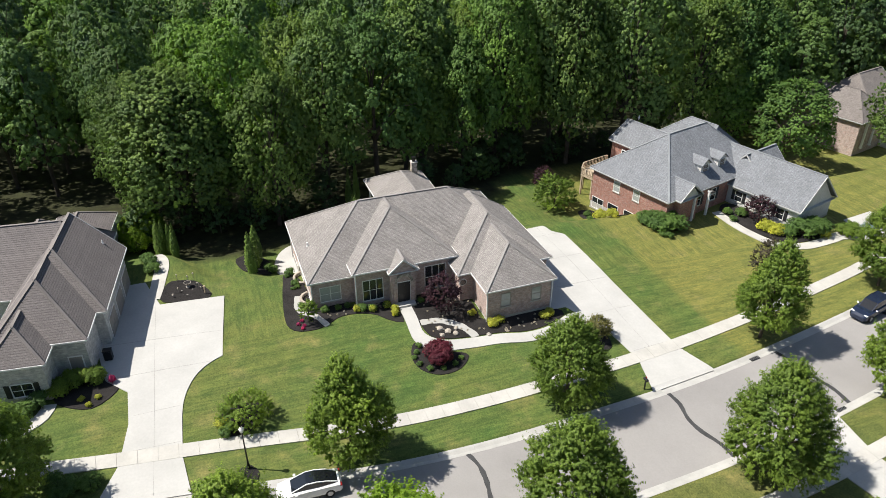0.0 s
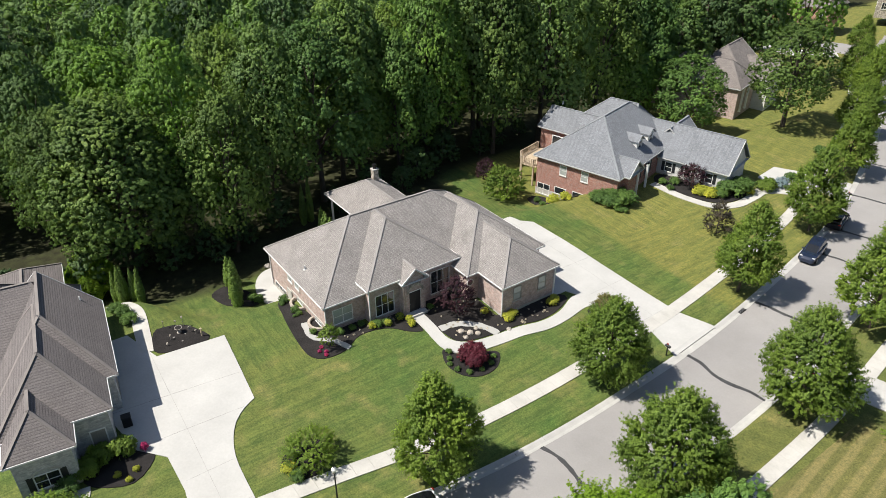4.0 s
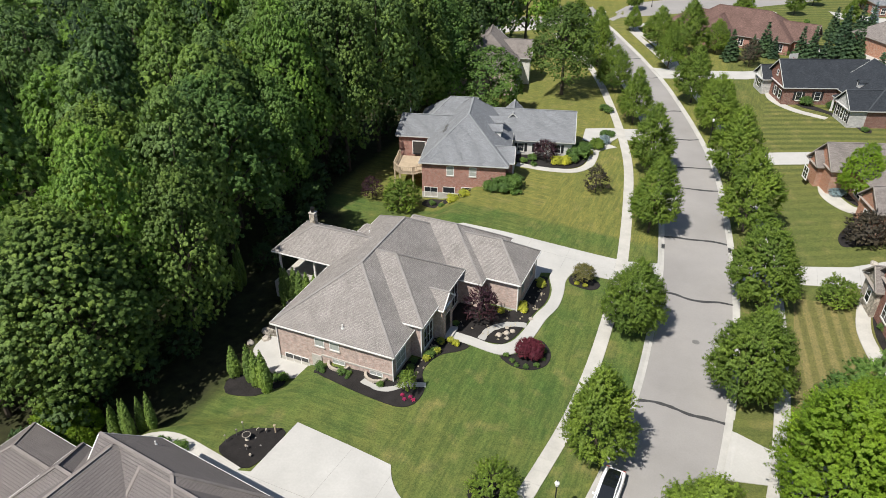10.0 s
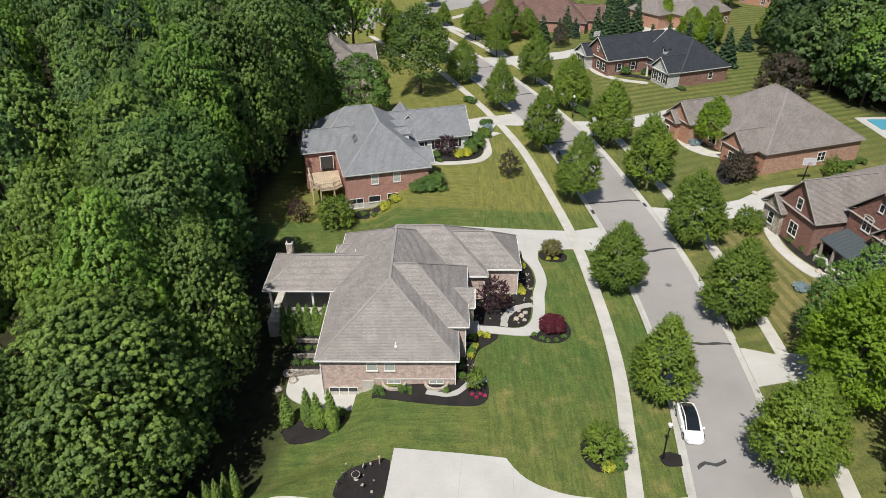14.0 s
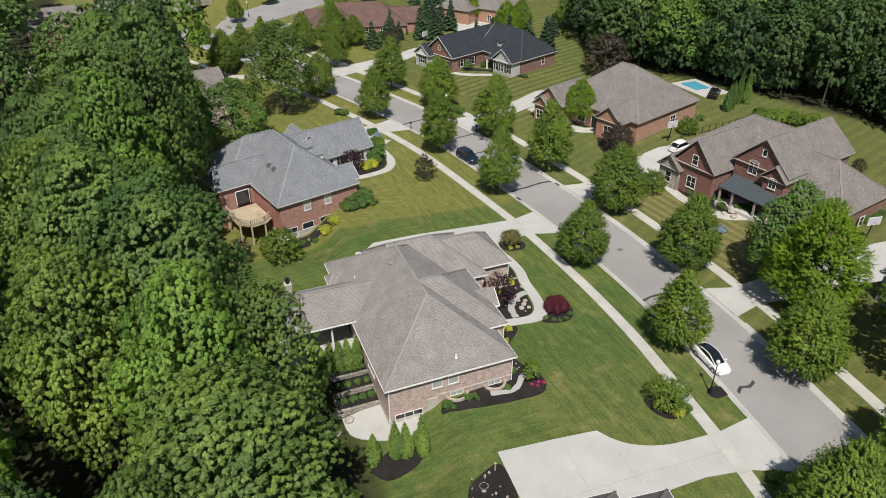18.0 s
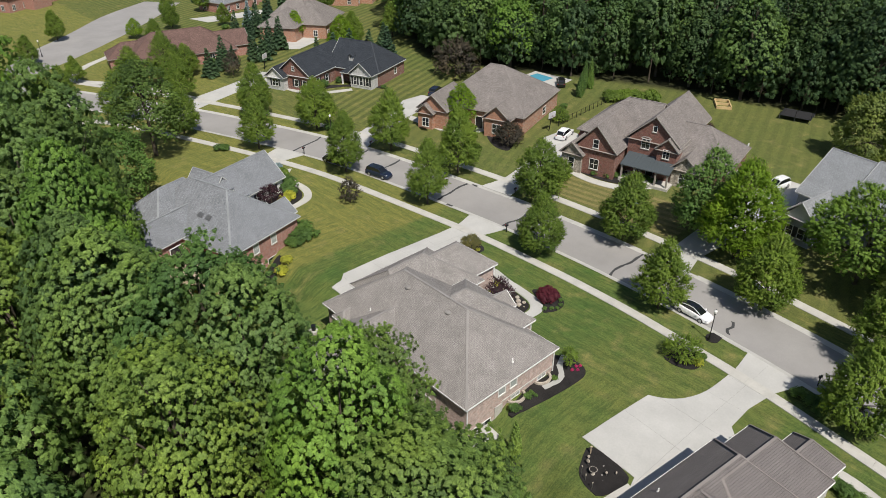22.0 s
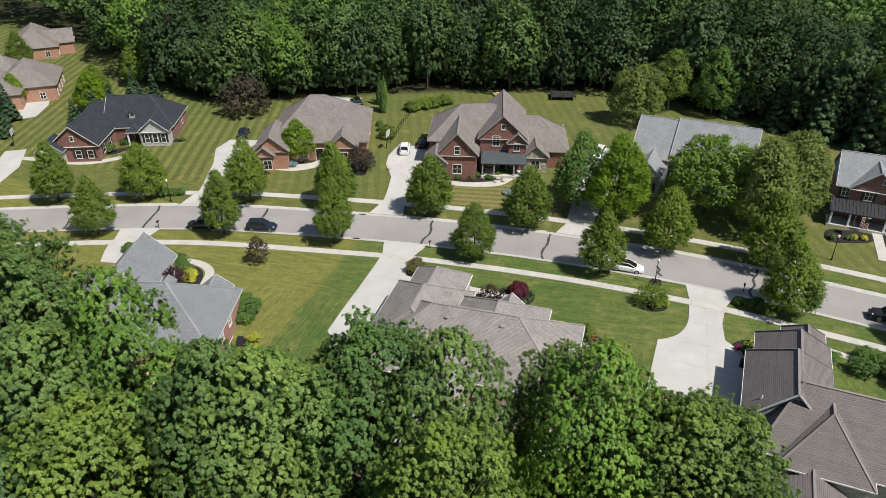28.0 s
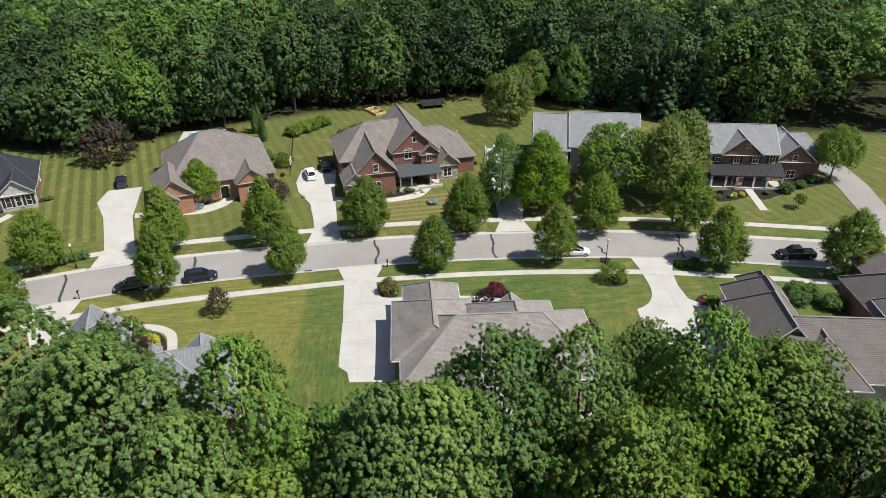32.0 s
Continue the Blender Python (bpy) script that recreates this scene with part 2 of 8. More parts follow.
    blade = m.ramp(m.noise(1.4, 5, 0.7, pos), (0.3, (0.82, 0.86, 0.85)), (0.7, (1.2, 1.14, 1.1)))
    base = m.mix(1.0, base, blade, "MULTIPLY")
    base = m.mix(1.0, base, fine, "MULTIPLY")
    # mower streaks run along the street in front, and away from it beside the houses
    front = m.math("GREATER_THAN", x, 2.5)
    streaks = []
    for kx, ky in ((0.35, 3.2), (3.2, 0.35)):
        mp = m.n.new("ShaderNodeMapping")
        mp.inputs["Scale"].default_value = (kx, ky, 1)
        mp.inputs["Rotation"].default_value = (0, 0, 0.12)
        m.l.new(pos, mp.inputs["Vector"])
        streaks.append(m.ramp(m.noise(0.9, 4, 0.7, mp.outputs[0]), (0.36, (0.76, 0.82, 0.82)), (0.64, (1.26, 1.18, 1.1))))
    base = m.mix(m.math("SUBTRACT", 1.0, m.math("MULTIPLY", east, 0.75)), base, m.mix(front, streaks[0], streaks[1]), "MULTIPLY")
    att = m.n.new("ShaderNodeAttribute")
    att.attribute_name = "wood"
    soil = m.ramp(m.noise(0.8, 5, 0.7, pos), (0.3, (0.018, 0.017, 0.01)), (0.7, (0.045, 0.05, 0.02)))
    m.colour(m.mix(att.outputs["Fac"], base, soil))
    m.bump(m.noise(16, 4, 0.7, pos), 0.03)
    return m.m


M_GRASS = grass_material()
M_CONC = speckled("concrete", (0.45, 0.44, 0.415), 0.85, 0.3, 5, 0.1, bump=0.001, grain=0.06)
M_KERB = speckled("kerb_concrete", (0.43, 0.418, 0.39), 0.88, 0.5, 6, 0.16, bump=0.001, grain=0.06)
M_WALKC = speckled("walk_concrete", (0.46, 0.443, 0.405), 0.88, 0.6, 6, 0.14, bump=0.001, grain=0.06)
M_ROAD = speckled("asphalt_worn", (0.285, 0.272, 0.26), 0.92, 0.12, 7, 0.14, bump=0.001, grain=0.06)
M_VENT = speckled("taupe_vent_paint", (0.24, 0.225, 0.21), 0.6, 0.8, 9, 0.1)
M_WORN = speckled("worn_iron", (0.16, 0.155, 0.15), 0.6, 0.8, 9, 0.3)
M_TAR = speckled("tar_patch", (0.055, 0.055, 0.056), 0.75, 0.8, 9, 0.3)
M_MULCH = speckled("mulch", (0.024, 0.021, 0.02), 0.95, 0.8, 16, 0.4, bump=0.05)
M_FOUND = speckled("foundation", (0.47, 0.45, 0.41), 0.88, 0.7, 7, 0.16)
M_GRAVEL = stonework("pale_gravel", (0.5, 0.49, 0.46), 7)
M_ROCK = speckled("boulder", (0.42, 0.38, 0.33), 0.9, 2.0, 8, 0.4, bump=0.02)
M_ROCKPALE = speckled("pale_boulder", (0.42, 0.37, 0.31), 0.9, 2.0, 8, 0.25, bump=0.02)
M_WALLROCK = stonework("block_wall", (0.3, 0.275, 0.24), 2.6)
M_TRIM = plain("white_trim", (0.74, 0.73, 0.71), 0.5)
M_BEIGE = plain("taupe_paint", (0.3, 0.27, 0.24), 0.55)
M_PALE = plain("pale_grey_paint", (0.48, 0.48, 0.47), 0.55)
M_BLACK = plain("black_metal", (0.014, 0.014, 0.015), 0.4, 0.3)
M_RUBBER = plain("tyre_rubber", (0.015, 0.015, 0.016), 0.85)
M_RIM = plain("alloy_rim", (0.4, 0.41, 0.42), 0.3, 0.9)
M_ZINC = plain("zinc_metal", (0.3, 0.3, 0.3), 0.45, 0.8)
M_DECK = speckled("deck_wood", (0.47, 0.38, 0.27), 0.75, 1.0, 9, 0.25)
M_LUMBER = speckled("fresh_lumber", (0.55, 0.4, 0.2), 0.75, 1.0, 9, 0.2)
M_BARK = speckled("bark", (0.085, 0.068, 0.05), 0.95, 1.5, 9, 0.35, bump=0.03)
M_SHUTTER = plain("black_shutter", (0.02, 0.021, 0.023), 0.55)
M_GLASS = plain("dark_window_glass", (0.022, 0.026, 0.03), 0.06, 0.0, 0.8)
M_BLIND = plain("pale_blind_glass", (0.36, 0.38, 0.36), 0.12, 0.0, 0.7)
M_FLAGRED = plain("flag_red_cloth", (0.35, 0.03, 0.035), 0.8)
M_FLAGBLUE = plain("flag_blue_cloth", (0.03, 0.045, 0.16), 0.8)
M_POOL = plain("pool_water", (0.09, 0.33, 0.45), 0.08)
M_LAMP = plain("frosted_lamp_glass", (0.8, 0.79, 0.75), 0.35)
M_WHITECAR = plain("white_car_paint", (0.78, 0.78, 0.78), 0.18, 0.0, 0.6)
M_DARKCAR = plain("navy_car_paint", (0.018, 0.027, 0.055), 0.15, 0.2, 0.7)
M_BLACKCAR = plain("black_car_paint", (0.012, 0.012, 0.013), 0.18, 0.1, 0.7)
M_BLUECAR = plain("blue_car_paint", (0.03, 0.12, 0.4), 0.2, 0.2, 0.7)
M_CARGLASS = plain("car_glass", (0.01, 0.012, 0.014), 0.05, 0.0, 0.8)
M_LIGHTLENS = plain("lamp_lens", (0.5, 0.5, 0.52), 0.15)
M_REDLENS = plain("red_lens", (0.3, 0.015, 0.012), 0.2)
R_TAUPE = shingle("taupe_shingle", (0.295, 0.273, 0.256), 0.2, 0.145, 0.22, 0.13)
R_BROWN = shingle("brown_tile", (0.168, 0.151, 0.146), 0.16, 0.22, 40.0, 0.05, 0.03)
R_BLUE = shingle("blue_grey_shingle", (0.225, 0.235, 0.25), 0.14, 0.16, 0.34, 0.13)
R_SLATE = shingle("charcoal_shingle", (0.04, 0.046, 0.055), 0.2, 0.16, 0.34, 0.2)
R_WARM = shingle("weathered_shingle", (0.235, 0.21, 0.195), 0.2, 0.15, 0.32, 0.15)
R_RED = shingle("red_brown_shingle", (0.16, 0.1, 0.085), 0.2, 0.16, 0.34, 0.16)
R_GREY = shingle("grey_shingle", (0.265, 0.275, 0.285), 0.14, 0.16, 0.34, 0.1)
R_METAL = plain("slate_metal_roof", (0.11, 0.13, 0.14), 0.42, 0.4)
R_DARKMETAL = plain("dark_metal_roof", (0.055, 0.055, 0.06), 0.4, 0.4)
B_TAN = brick("pinkish_tan_brick", (0.41, 0.295, 0.262), (0.53, 0.425, 0.385), (0.47, 0.44, 0.4))
B_RED = brick("red_brick", (0.3, 0.135, 0.105), (0.4, 0.205, 0.165), (0.4, 0.34, 0.3))
B_DARK = brick("dark_red_brick", (0.16, 0.075, 0.06), (0.25, 0.125, 0.1), (0.3, 0.26, 0.23))
B_ORANGE = brick("orange_brick", (0.34, 0.16, 0.1), (0.44, 0.25, 0.17))
S_GREY = brick("grey_ledgestone", (0.4, 0.405, 0.4), (0.54, 0.545, 0.54), (0.42, 0.42, 0.41), 0.34, 0.11)
S_TAN = stonework("tan_fieldstone", (0.4, 0.36, 0.3))
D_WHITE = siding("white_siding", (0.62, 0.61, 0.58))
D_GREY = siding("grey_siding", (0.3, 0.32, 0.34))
L_MAPLE = foliage("maple_leaf", (0.107, 0.166, 0.026), 0.3, 0.16, 0.33)
L_LIGHT = foliage("light_maple_leaf", (0.135, 0.215, 0.02), 0.2, 0.1, 0.42)
L_WOOD = foliage("woodland_leaf", (0.084, 0.146, 0.036), 0.3, 0.5)
L_EDGE = foliage("edge_maple_leaf", (0.102, 0.163, 0.034), 0.3, 0.36)
L_PALE = foliage("pale_edge_leaf", (0.1, 0.166, 0.041), 0.3, 0.3)
L_LOCUST = foliage("locust_leaf", (0.115, 0.19, 0.03), 0.25, 0.1, 0.33)
L_DENSE = foliage("dense_maple_leaf", (0.08, 0.15, 0.034), 0.3, 0.2)
L_SAGE = foliage("birch_leaf", (0.145, 0.19, 0.048), 0.3, 0.12, 0.33)
L_SILVER = foliage("silver_maple_leaf", (0.088, 0.154, 0.043), 0.3, 0.4)
L_LIME = foliage("lime_woodland_leaf", (0.11, 0.2, 0.032), 0.3, 0.16)
# woodland leaf darkened, so the shade of the wood's edge is in its colour
L_SHADED = foliage("shaded_woodland_leaf", (0.048, 0.088, 0.03), 0.3, 0.3)
L_CEDAR = foliage("arborvitae_spray", (0.105, 0.17, 0.034), 0.3, 0.12, 0.2)
L_SPRUCE = foliage("spruce_needle", (0.04, 0.075, 0.032), 0.2, 0.25, 0.12)
L_BOX = foliage("boxwood_leaf", (0.07, 0.128, 0.028), 0.3, 0.25, 0.2)
L_GOLD = foliage("golden_shrub_leaf", (0.3, 0.32, 0.04), 0.2, 0.12, 0.25)
L_PLUM = foliage("plum_leaf", (0.04, 0.02, 0.024), 0.4, 0.15, 0.25)
L_CRIMSON = foliage("crimson_leaf", (0.075, 0.016, 0.022), 0.3, 0.1, 0.25)
L_BRONZE = foliage("bronze_leaf", (0.06, 0.054, 0.034), 0.4, 0.15, 0.25)
L_OLIVE = foliage("olive_leaf", (0.125, 0.125, 0.04), 0.4, 0.15, 0.28)
L_BLUE = foliage("blue_spruce_needle", (0.16, 0.22, 0.21), 0.1, 0.1, 0.1)
L_WHITE = foliage("white_bedding_flower", (0.34, 0.31, 0.22), 0.1, 0.1, 0.15)
L_FLOWER = foliage("pink_flower", (0.3, 0.03, 0.09), 0.2, 0.2, 0.2)


# ---- helpers for building ----
def lay_uv(me):
    """Metres along and up each face, so that courses run level on walls and slopes."""
    n = len(me.polygons)
    if not n:
        return
    layer = me.uv_layers.new(name="UVMap")
    co = np.empty(len(me.vertices) * 3)
    me.vertices.foreach_get("co", co)
    co = co.reshape(-1, 3)
    nor = np.empty(n * 3)
    me.polygons.foreach_get("normal", nor)
    nor = nor.reshape(-1, 3)
    tot = np.empty(n, dtype=np.int32)
    me.polygons.foreach_get("loop_total", tot)
    vi = np.empty(len(me.loops), dtype=np.int32)
    me.loops.foreach_get("vertex_index", vi)
    flat = np.abs(nor[:, 2]) > 0.97
    u = np.stack([-nor[:, 1], nor[:, 0], np.zeros(n)], 1)
    length = np.linalg.norm(u, axis=1)
    u[flat] = (1, 0, 0)
    u[~flat] /= length[~flat][:, None]
    v = np.cross(nor, u)
    f = np.repeat(np.arange(n), tot)
    p = co[vi]
    layer.data.foreach_set("uv", np.stack([(p * u[f]).sum(1), (p * v[f]).sum(1)], 1).ravel())


def part(name, bm, material, parent=None, label="", smooth=False, uv=False):
    """Links a bmesh as one mesh object, under its thing where it has one."""
    bmesh.ops.recalc_face_normals(bm, faces=bm.faces[:])
    me = bpy.data.meshes.new(name)
    bm.to_mesh(me)
    bm.free()
    if smooth:
        me.polygons.foreach_set("use_smooth", [True] * len(me.polygons))
    if uv:
        lay_uv(me)
    me.materials.append(material)
    ob = new(name, me)
    if parent is not None:
        ob.parent = parent
    if label:
        tagged(ob, label)
    return ob


def sheet(name, verts, faces, material, parent=None, smooth=False):
    me = bpy.data.meshes.new(name)
    me.from_pydata([tuple(v) for v in verts], [], [tuple(f) for f in faces])
    if smooth:
        me.polygons.foreach_set("use_smooth", [True] * len(me.polygons))
    me.materials.append(material)
    ob = new(name, me)
    if parent is not None:
        ob.parent = parent
    return ob


def thing(name, x, y, z, turn=0.0, label="", category="", group="", kind=""):
    ob = new(name)
    ob.matrix_basis = pose(x, y, z, 0, 0, turn)
    return tagged(ob, label, category, group, kind)


def box(bm, x0, x1, y0, y1, z0, z1, bevel=0.0):
    m = Matrix.LocRotScale(((x0 + x1) / 2, (y0 + y1) / 2, (z0 + z1) / 2), None, (x1 - x0, y1 - y0, z1 - z0))
    vs = bmesh.ops.create_cube(bm, size=1.0, matrix=m)["verts"]
    if bevel:
        es = list({e for v in vs for e in v.link_edges})
        bmesh.ops.bevel(bm, geom=es, offset=bevel, segments=1, affect="EDGES")
    return bm


def boxes(*rows, bevel=0.0):
    bm = bmesh.new()
    for r in rows:
        box(bm, *r, bevel=bevel)
    return bm


def rod(bm, a, b, r0, r1=None, seg=8):
    """A tapered round bar from a to b."""
    a, b = Vector(a), Vector(b)
    d = b - a
    m = Matrix.Translation((a + b) / 2) @ d.to_track_quat("Z", "Y").to_matrix().to_4x4()
    bmesh.ops.create_cone(bm, cap_ends=True, segments=seg, radius1=r0, radius2=r0 if r1 is None else r1, depth=d.length, matrix=m)
    return bm


def bar(bm, a, b, w, h):
    """A squared bar from a to b, w wide and h high."""
    a, b = Vector(a), Vector(b)
    d = b - a
    side = Vector((-d.y, d.x, 0))
    side = side.normalized() * w / 2 if side.length > 1e-6 else Vector((w / 2, 0, 0))
    up = d.cross(side).normalized() * h / 2
    vs = [bm.verts.new(p + s * side + k * up) for p in (a, b) for s, k in ((-1, -1), (1, -1), (1, 1), (-1, 1))]
    for f in ((0, 1, 2, 3), (7, 6, 5, 4), (0, 4, 5, 1), (1, 5, 6, 2), (2, 6, 7, 3), (3, 7, 4, 0)):
        bm.faces.new([vs[i] for i in f])
    return bm


def prism(bm, pts, low, high):
    """An upright solid over a plan outline; low and high are heights or functions of x, y."""
    lo = low if callable(low) else lambda x, y: low
    hi = high if callable(high) else lambda x, y: high
    a = [bm.verts.new((x, y, lo(x, y))) for x, y in pts]
    b = [bm.verts.new((x, y, hi(x, y))) for x, y in pts]
    n = len(pts)
    top = bm.faces.new(b)
    bm.faces.new(a[::-1])
    for i in range(n):
        bm.faces.new((a[i], a[(i + 1) % n], b[(i + 1) % n], b[i]))
    bmesh.ops.triangulate(bm, faces=[top])
    return bm


def curve_through(pts, step=0.5, closed=False):
    """A smooth line through plan points."""
    pts = [Vector((*p, 0)) for p in pts]
    n = len(pts)
    out = []
    for i in range(n if closed else n - 1):
        p = [pts[(i + k) % n] if closed else pts[max(0, min(n - 1, i + k))] for k in (-1, 0, 1, 2)]
        m = max(2, int((p[2] - p[1]).length / step))
        for j in range(m):
            t = j / m
            q = 0.5 * (2 * p[1] + (p[2] - p[0]) * t + (2 * p[0] - 5 * p[1] + 4 * p[2] - p[3]) * t * t + (3 * p[1] - p[0] - 3 * p[2] + p[3]) * t ** 3)
            out.append((q.x, q.y))
    if not closed:
        out.append((pts[-1].x, pts[-1].y))
    return out


# ---- the land ----
ROAD_Y = np.array([-140.0, -70, -47, -38, -31, -18, -12, 2, 12, 26, 33, 42, 50, 60, 67, 77, 86, 98, 105, 117.5, 138, 152, 175, 320])
ROAD_X = np.array([-10.0, 10.6, 16.9, 18.8, 20.2, 22.6, 23.3, 25.2, 25.5, 25.0, 24.4, 23.2, 22.0, 20.3, 18.5, 15.4, 12.3, 7.9, 5.0, -0.8, -11.0, -18.5, -27, -42])
# the street dips in front of the brick house
GRADE_Y = [-70, -21, -12, -8.6, -2, 4, 10, 38, 55, 72, 100]
GRADE_Z = [-0.1, -0.17, -0.19, -0.28, -0.6, -0.84, -0.9, -0.95, -0.72, -0.45, -0.42]
_YY = np.arange(-140.0, 320.5, 0.5)
_XX = np.interp(_YY, ROAD_Y, ROAD_X)
for _ in range(3):
    _pad = np.pad(_XX, 6, mode="edge")
    _XX = np.convolve(_pad, np.ones(13) / 13, mode="valid")
_KK = np.sqrt(1 + np.gradient(_XX, 0.5) ** 2)
_ZZ = np.interp(_YY, GRADE_Y, GRADE_Z)
for _ in range(3):
    _ZZ = np.convolve(np.pad(_ZZ, 6, mode="edge"), np.ones(13) / 13, mode="valid")


def road_x(y):
    return np.interp(y, _YY, _XX)


def road_k(y):
    return np.interp(y, _YY, _KK)


def road_z(y):
    return np.interp(y, _YY, _ZZ)


def smooth(t):
    t = np.clip(t, 0, 1)
    return t * t * (3 - 2 * t)


def lawn(x, y):
    """The height of the open ground, as if no street were cut into it."""
    x, y = np.asarray(x, float), np.asarray(y, float)
    d = (x - road_x(y)) / road_k(y)
    north = smooth((y - 30) / 15)
    rise_w = 0.85 * (1 - 0.75 * north)
    rise_e = 1.25 * (1 - 0.55 * smooth((y - 55) / 25))
    fall = (road_z(y) + 0.47) * np.where(d < 0, 1 - 0.75 * smooth((-d - 8) / 24), 1 - smooth((d - 5) / 18))
    z = -0.36 + fall + rise_w * smooth((-d - 6) / 19) + rise_e * smooth((d - 6) / 24)
    start = -7.5 - 9 * smooth((-8 - y) / 6)
    wide = 5.5 - 3.0 * smooth((y + 5) / 2.5) * (1 - smooth((y - 24) / 6))
    back = smooth((y - 30) / 6)
    z = z - (1.5 + back) * smooth((start - x) / wide) - (1.0 - back) * smooth((-14 - x) / 8) - 3.0 * smooth((-24 - x) / 40)
    return z


def ground(x, y):
    return float(lawn(x, y))


def on_road(d, y, lift=0.0):
    """A point d metres to the right of the street's middle line."""
    x = float(road_x(y)) + d * float(road_k(y))
    return Vector((x, y, ground(x, y) + lift))




def west_edge(y):
    return float(np.interp(y, [-90, -40, -25, -8, 25, 33, 40, 48, 62, 75, 82, 110, 130, 170], [-28, -30, -27, -20, -22, -29, -31, -31, -30, -31, -36, -44, -50, -60]))


def east_edge(y):
    return float(np.interp(y, [-90, -55, -30, -10, 5, 20, 40, 60, 85, 100, 125, 140, 175, 210], [66, 70, 86, 98, 101, 97, 92, 84, 74, 70, 84, 96, 110, 125]))


def build_ground():
    ds = [-330, -270, -220, -180, -150, -130, -115, -100, -90, -80, -72, -65, -60] + list(np.arange(-56, -9, 1.4)) + [-8, -7, -6, -5.3, -4.62, -4.5, -4.0, 0, 4.0, 4.5, 4.62, 5.3, 6, 7, 8]
    ds += list(np.arange(9, 76, 1.6)) + [80, 86, 94, 104, 115, 130, 150, 175, 205, 240, 280, 330, 390]
    ys = [-330, -270, -220, -180, -150, -130, -112, -100, -90, -80, -72] + list(np.arange(-66, 136, 1.4)) + [140, 146, 152, 160, 170, 182, 196, 212, 230, 255, 290, 340, 400]
    ds, ys = np.array(ds, float), np.array(ys, float)
    yy, dd = np.meshgrid(ys, ds, indexing="ij")
    k = road_k(yy)
    blend = 1 - smooth((np.abs(dd) - 14) / 40)
    xx = road_x(yy) * (1 - smooth((np.abs(dd) - 60) / 150)) + dd * (1 + (k - 1) * blend)
    zz = lawn(xx, yy)
    cut = (np.abs(dd) < 4.56) & (yy < 160)
    zz = np.where(cut, road_z(yy) - 0.12, zz)
    wob = 0.012 * np.sin(xx * 0.7 + 1.3 * np.sin(yy * 0.31)) * np.sin(yy * 0.53 + xx * 0.2)
    zz = zz + np.where(np.abs(dd) > 12, wob, 0)
    ny, nd = yy.shape
    idx = np.arange(ny * nd).reshape(ny, nd)
    faces = np.stack([idx[:-1, :-1], idx[:-1, 1:], idx[1:, 1:], idx[1:, :-1]], -1).reshape(-1, 4)
    ob = sheet("ground", np.stack([xx, yy, zz], -1).reshape(-1, 3).tolist(), faces.tolist(), M_GRASS, smooth=True)
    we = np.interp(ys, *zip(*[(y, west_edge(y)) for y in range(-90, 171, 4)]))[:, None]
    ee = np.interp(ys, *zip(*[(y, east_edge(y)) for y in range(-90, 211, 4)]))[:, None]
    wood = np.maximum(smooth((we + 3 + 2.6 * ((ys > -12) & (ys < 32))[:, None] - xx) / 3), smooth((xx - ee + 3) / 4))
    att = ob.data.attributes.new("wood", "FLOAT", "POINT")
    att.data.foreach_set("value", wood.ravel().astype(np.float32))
    tagged(ob, "mown lawn with dry patches running into woodland soil", "lawn", kind="structure")


build_ground()


def strip(name, d0, d1, y0, y1, lift0, lift1, material, label, category, thick=0.12, step=2.0, flat=None, parent=None):
    """A long solid band beside the street; lifts are over the lawn, or flat gives both over the street."""
    bm = bmesh.new()
    rows = []
    n = max(1, int((y1 - y0) / step))
    for i in range(n + 1):
        y = y0 + (y1 - y0) * i / n
        a, b = on_road(d0, y, lift0), on_road(d1, y, lift1)
        if flat:
            a.z, b.z = (float(road_z(y)) + f for f in flat)
        rows.append([bm.verts.new(p) for p in (a, b, b - Vector((0, 0, thick)), a - Vector((0, 0, thick)))])
    for r, q in zip(rows, rows[1:]):
        for k in range(4):
            bm.faces.new((r[k], r[(k + 1) % 4], q[(k + 1) % 4], q[k]))
    bm.faces.new(rows[0][::-1])
    bm.faces.new(rows[-1])
    ob = part(name, bm, material, parent)
    if parent is None:
        tagged(ob, label, category, kind="structure")
    return ob


strip("road", -4.0, 4.0, -120, 158, 0, 0, M_ROAD, "pale worn asphalt street", "road", flat=(0.0, 0.0))
for side, nm in ((-1, "gutter_west"), (1, "gutter_east")):
    strip(nm, side * 3.9, side * 4.42, -120, 150, 0, 0, M_KERB, "pale concrete gutter along the street", "gutter", flat=(0.01, 0.03))

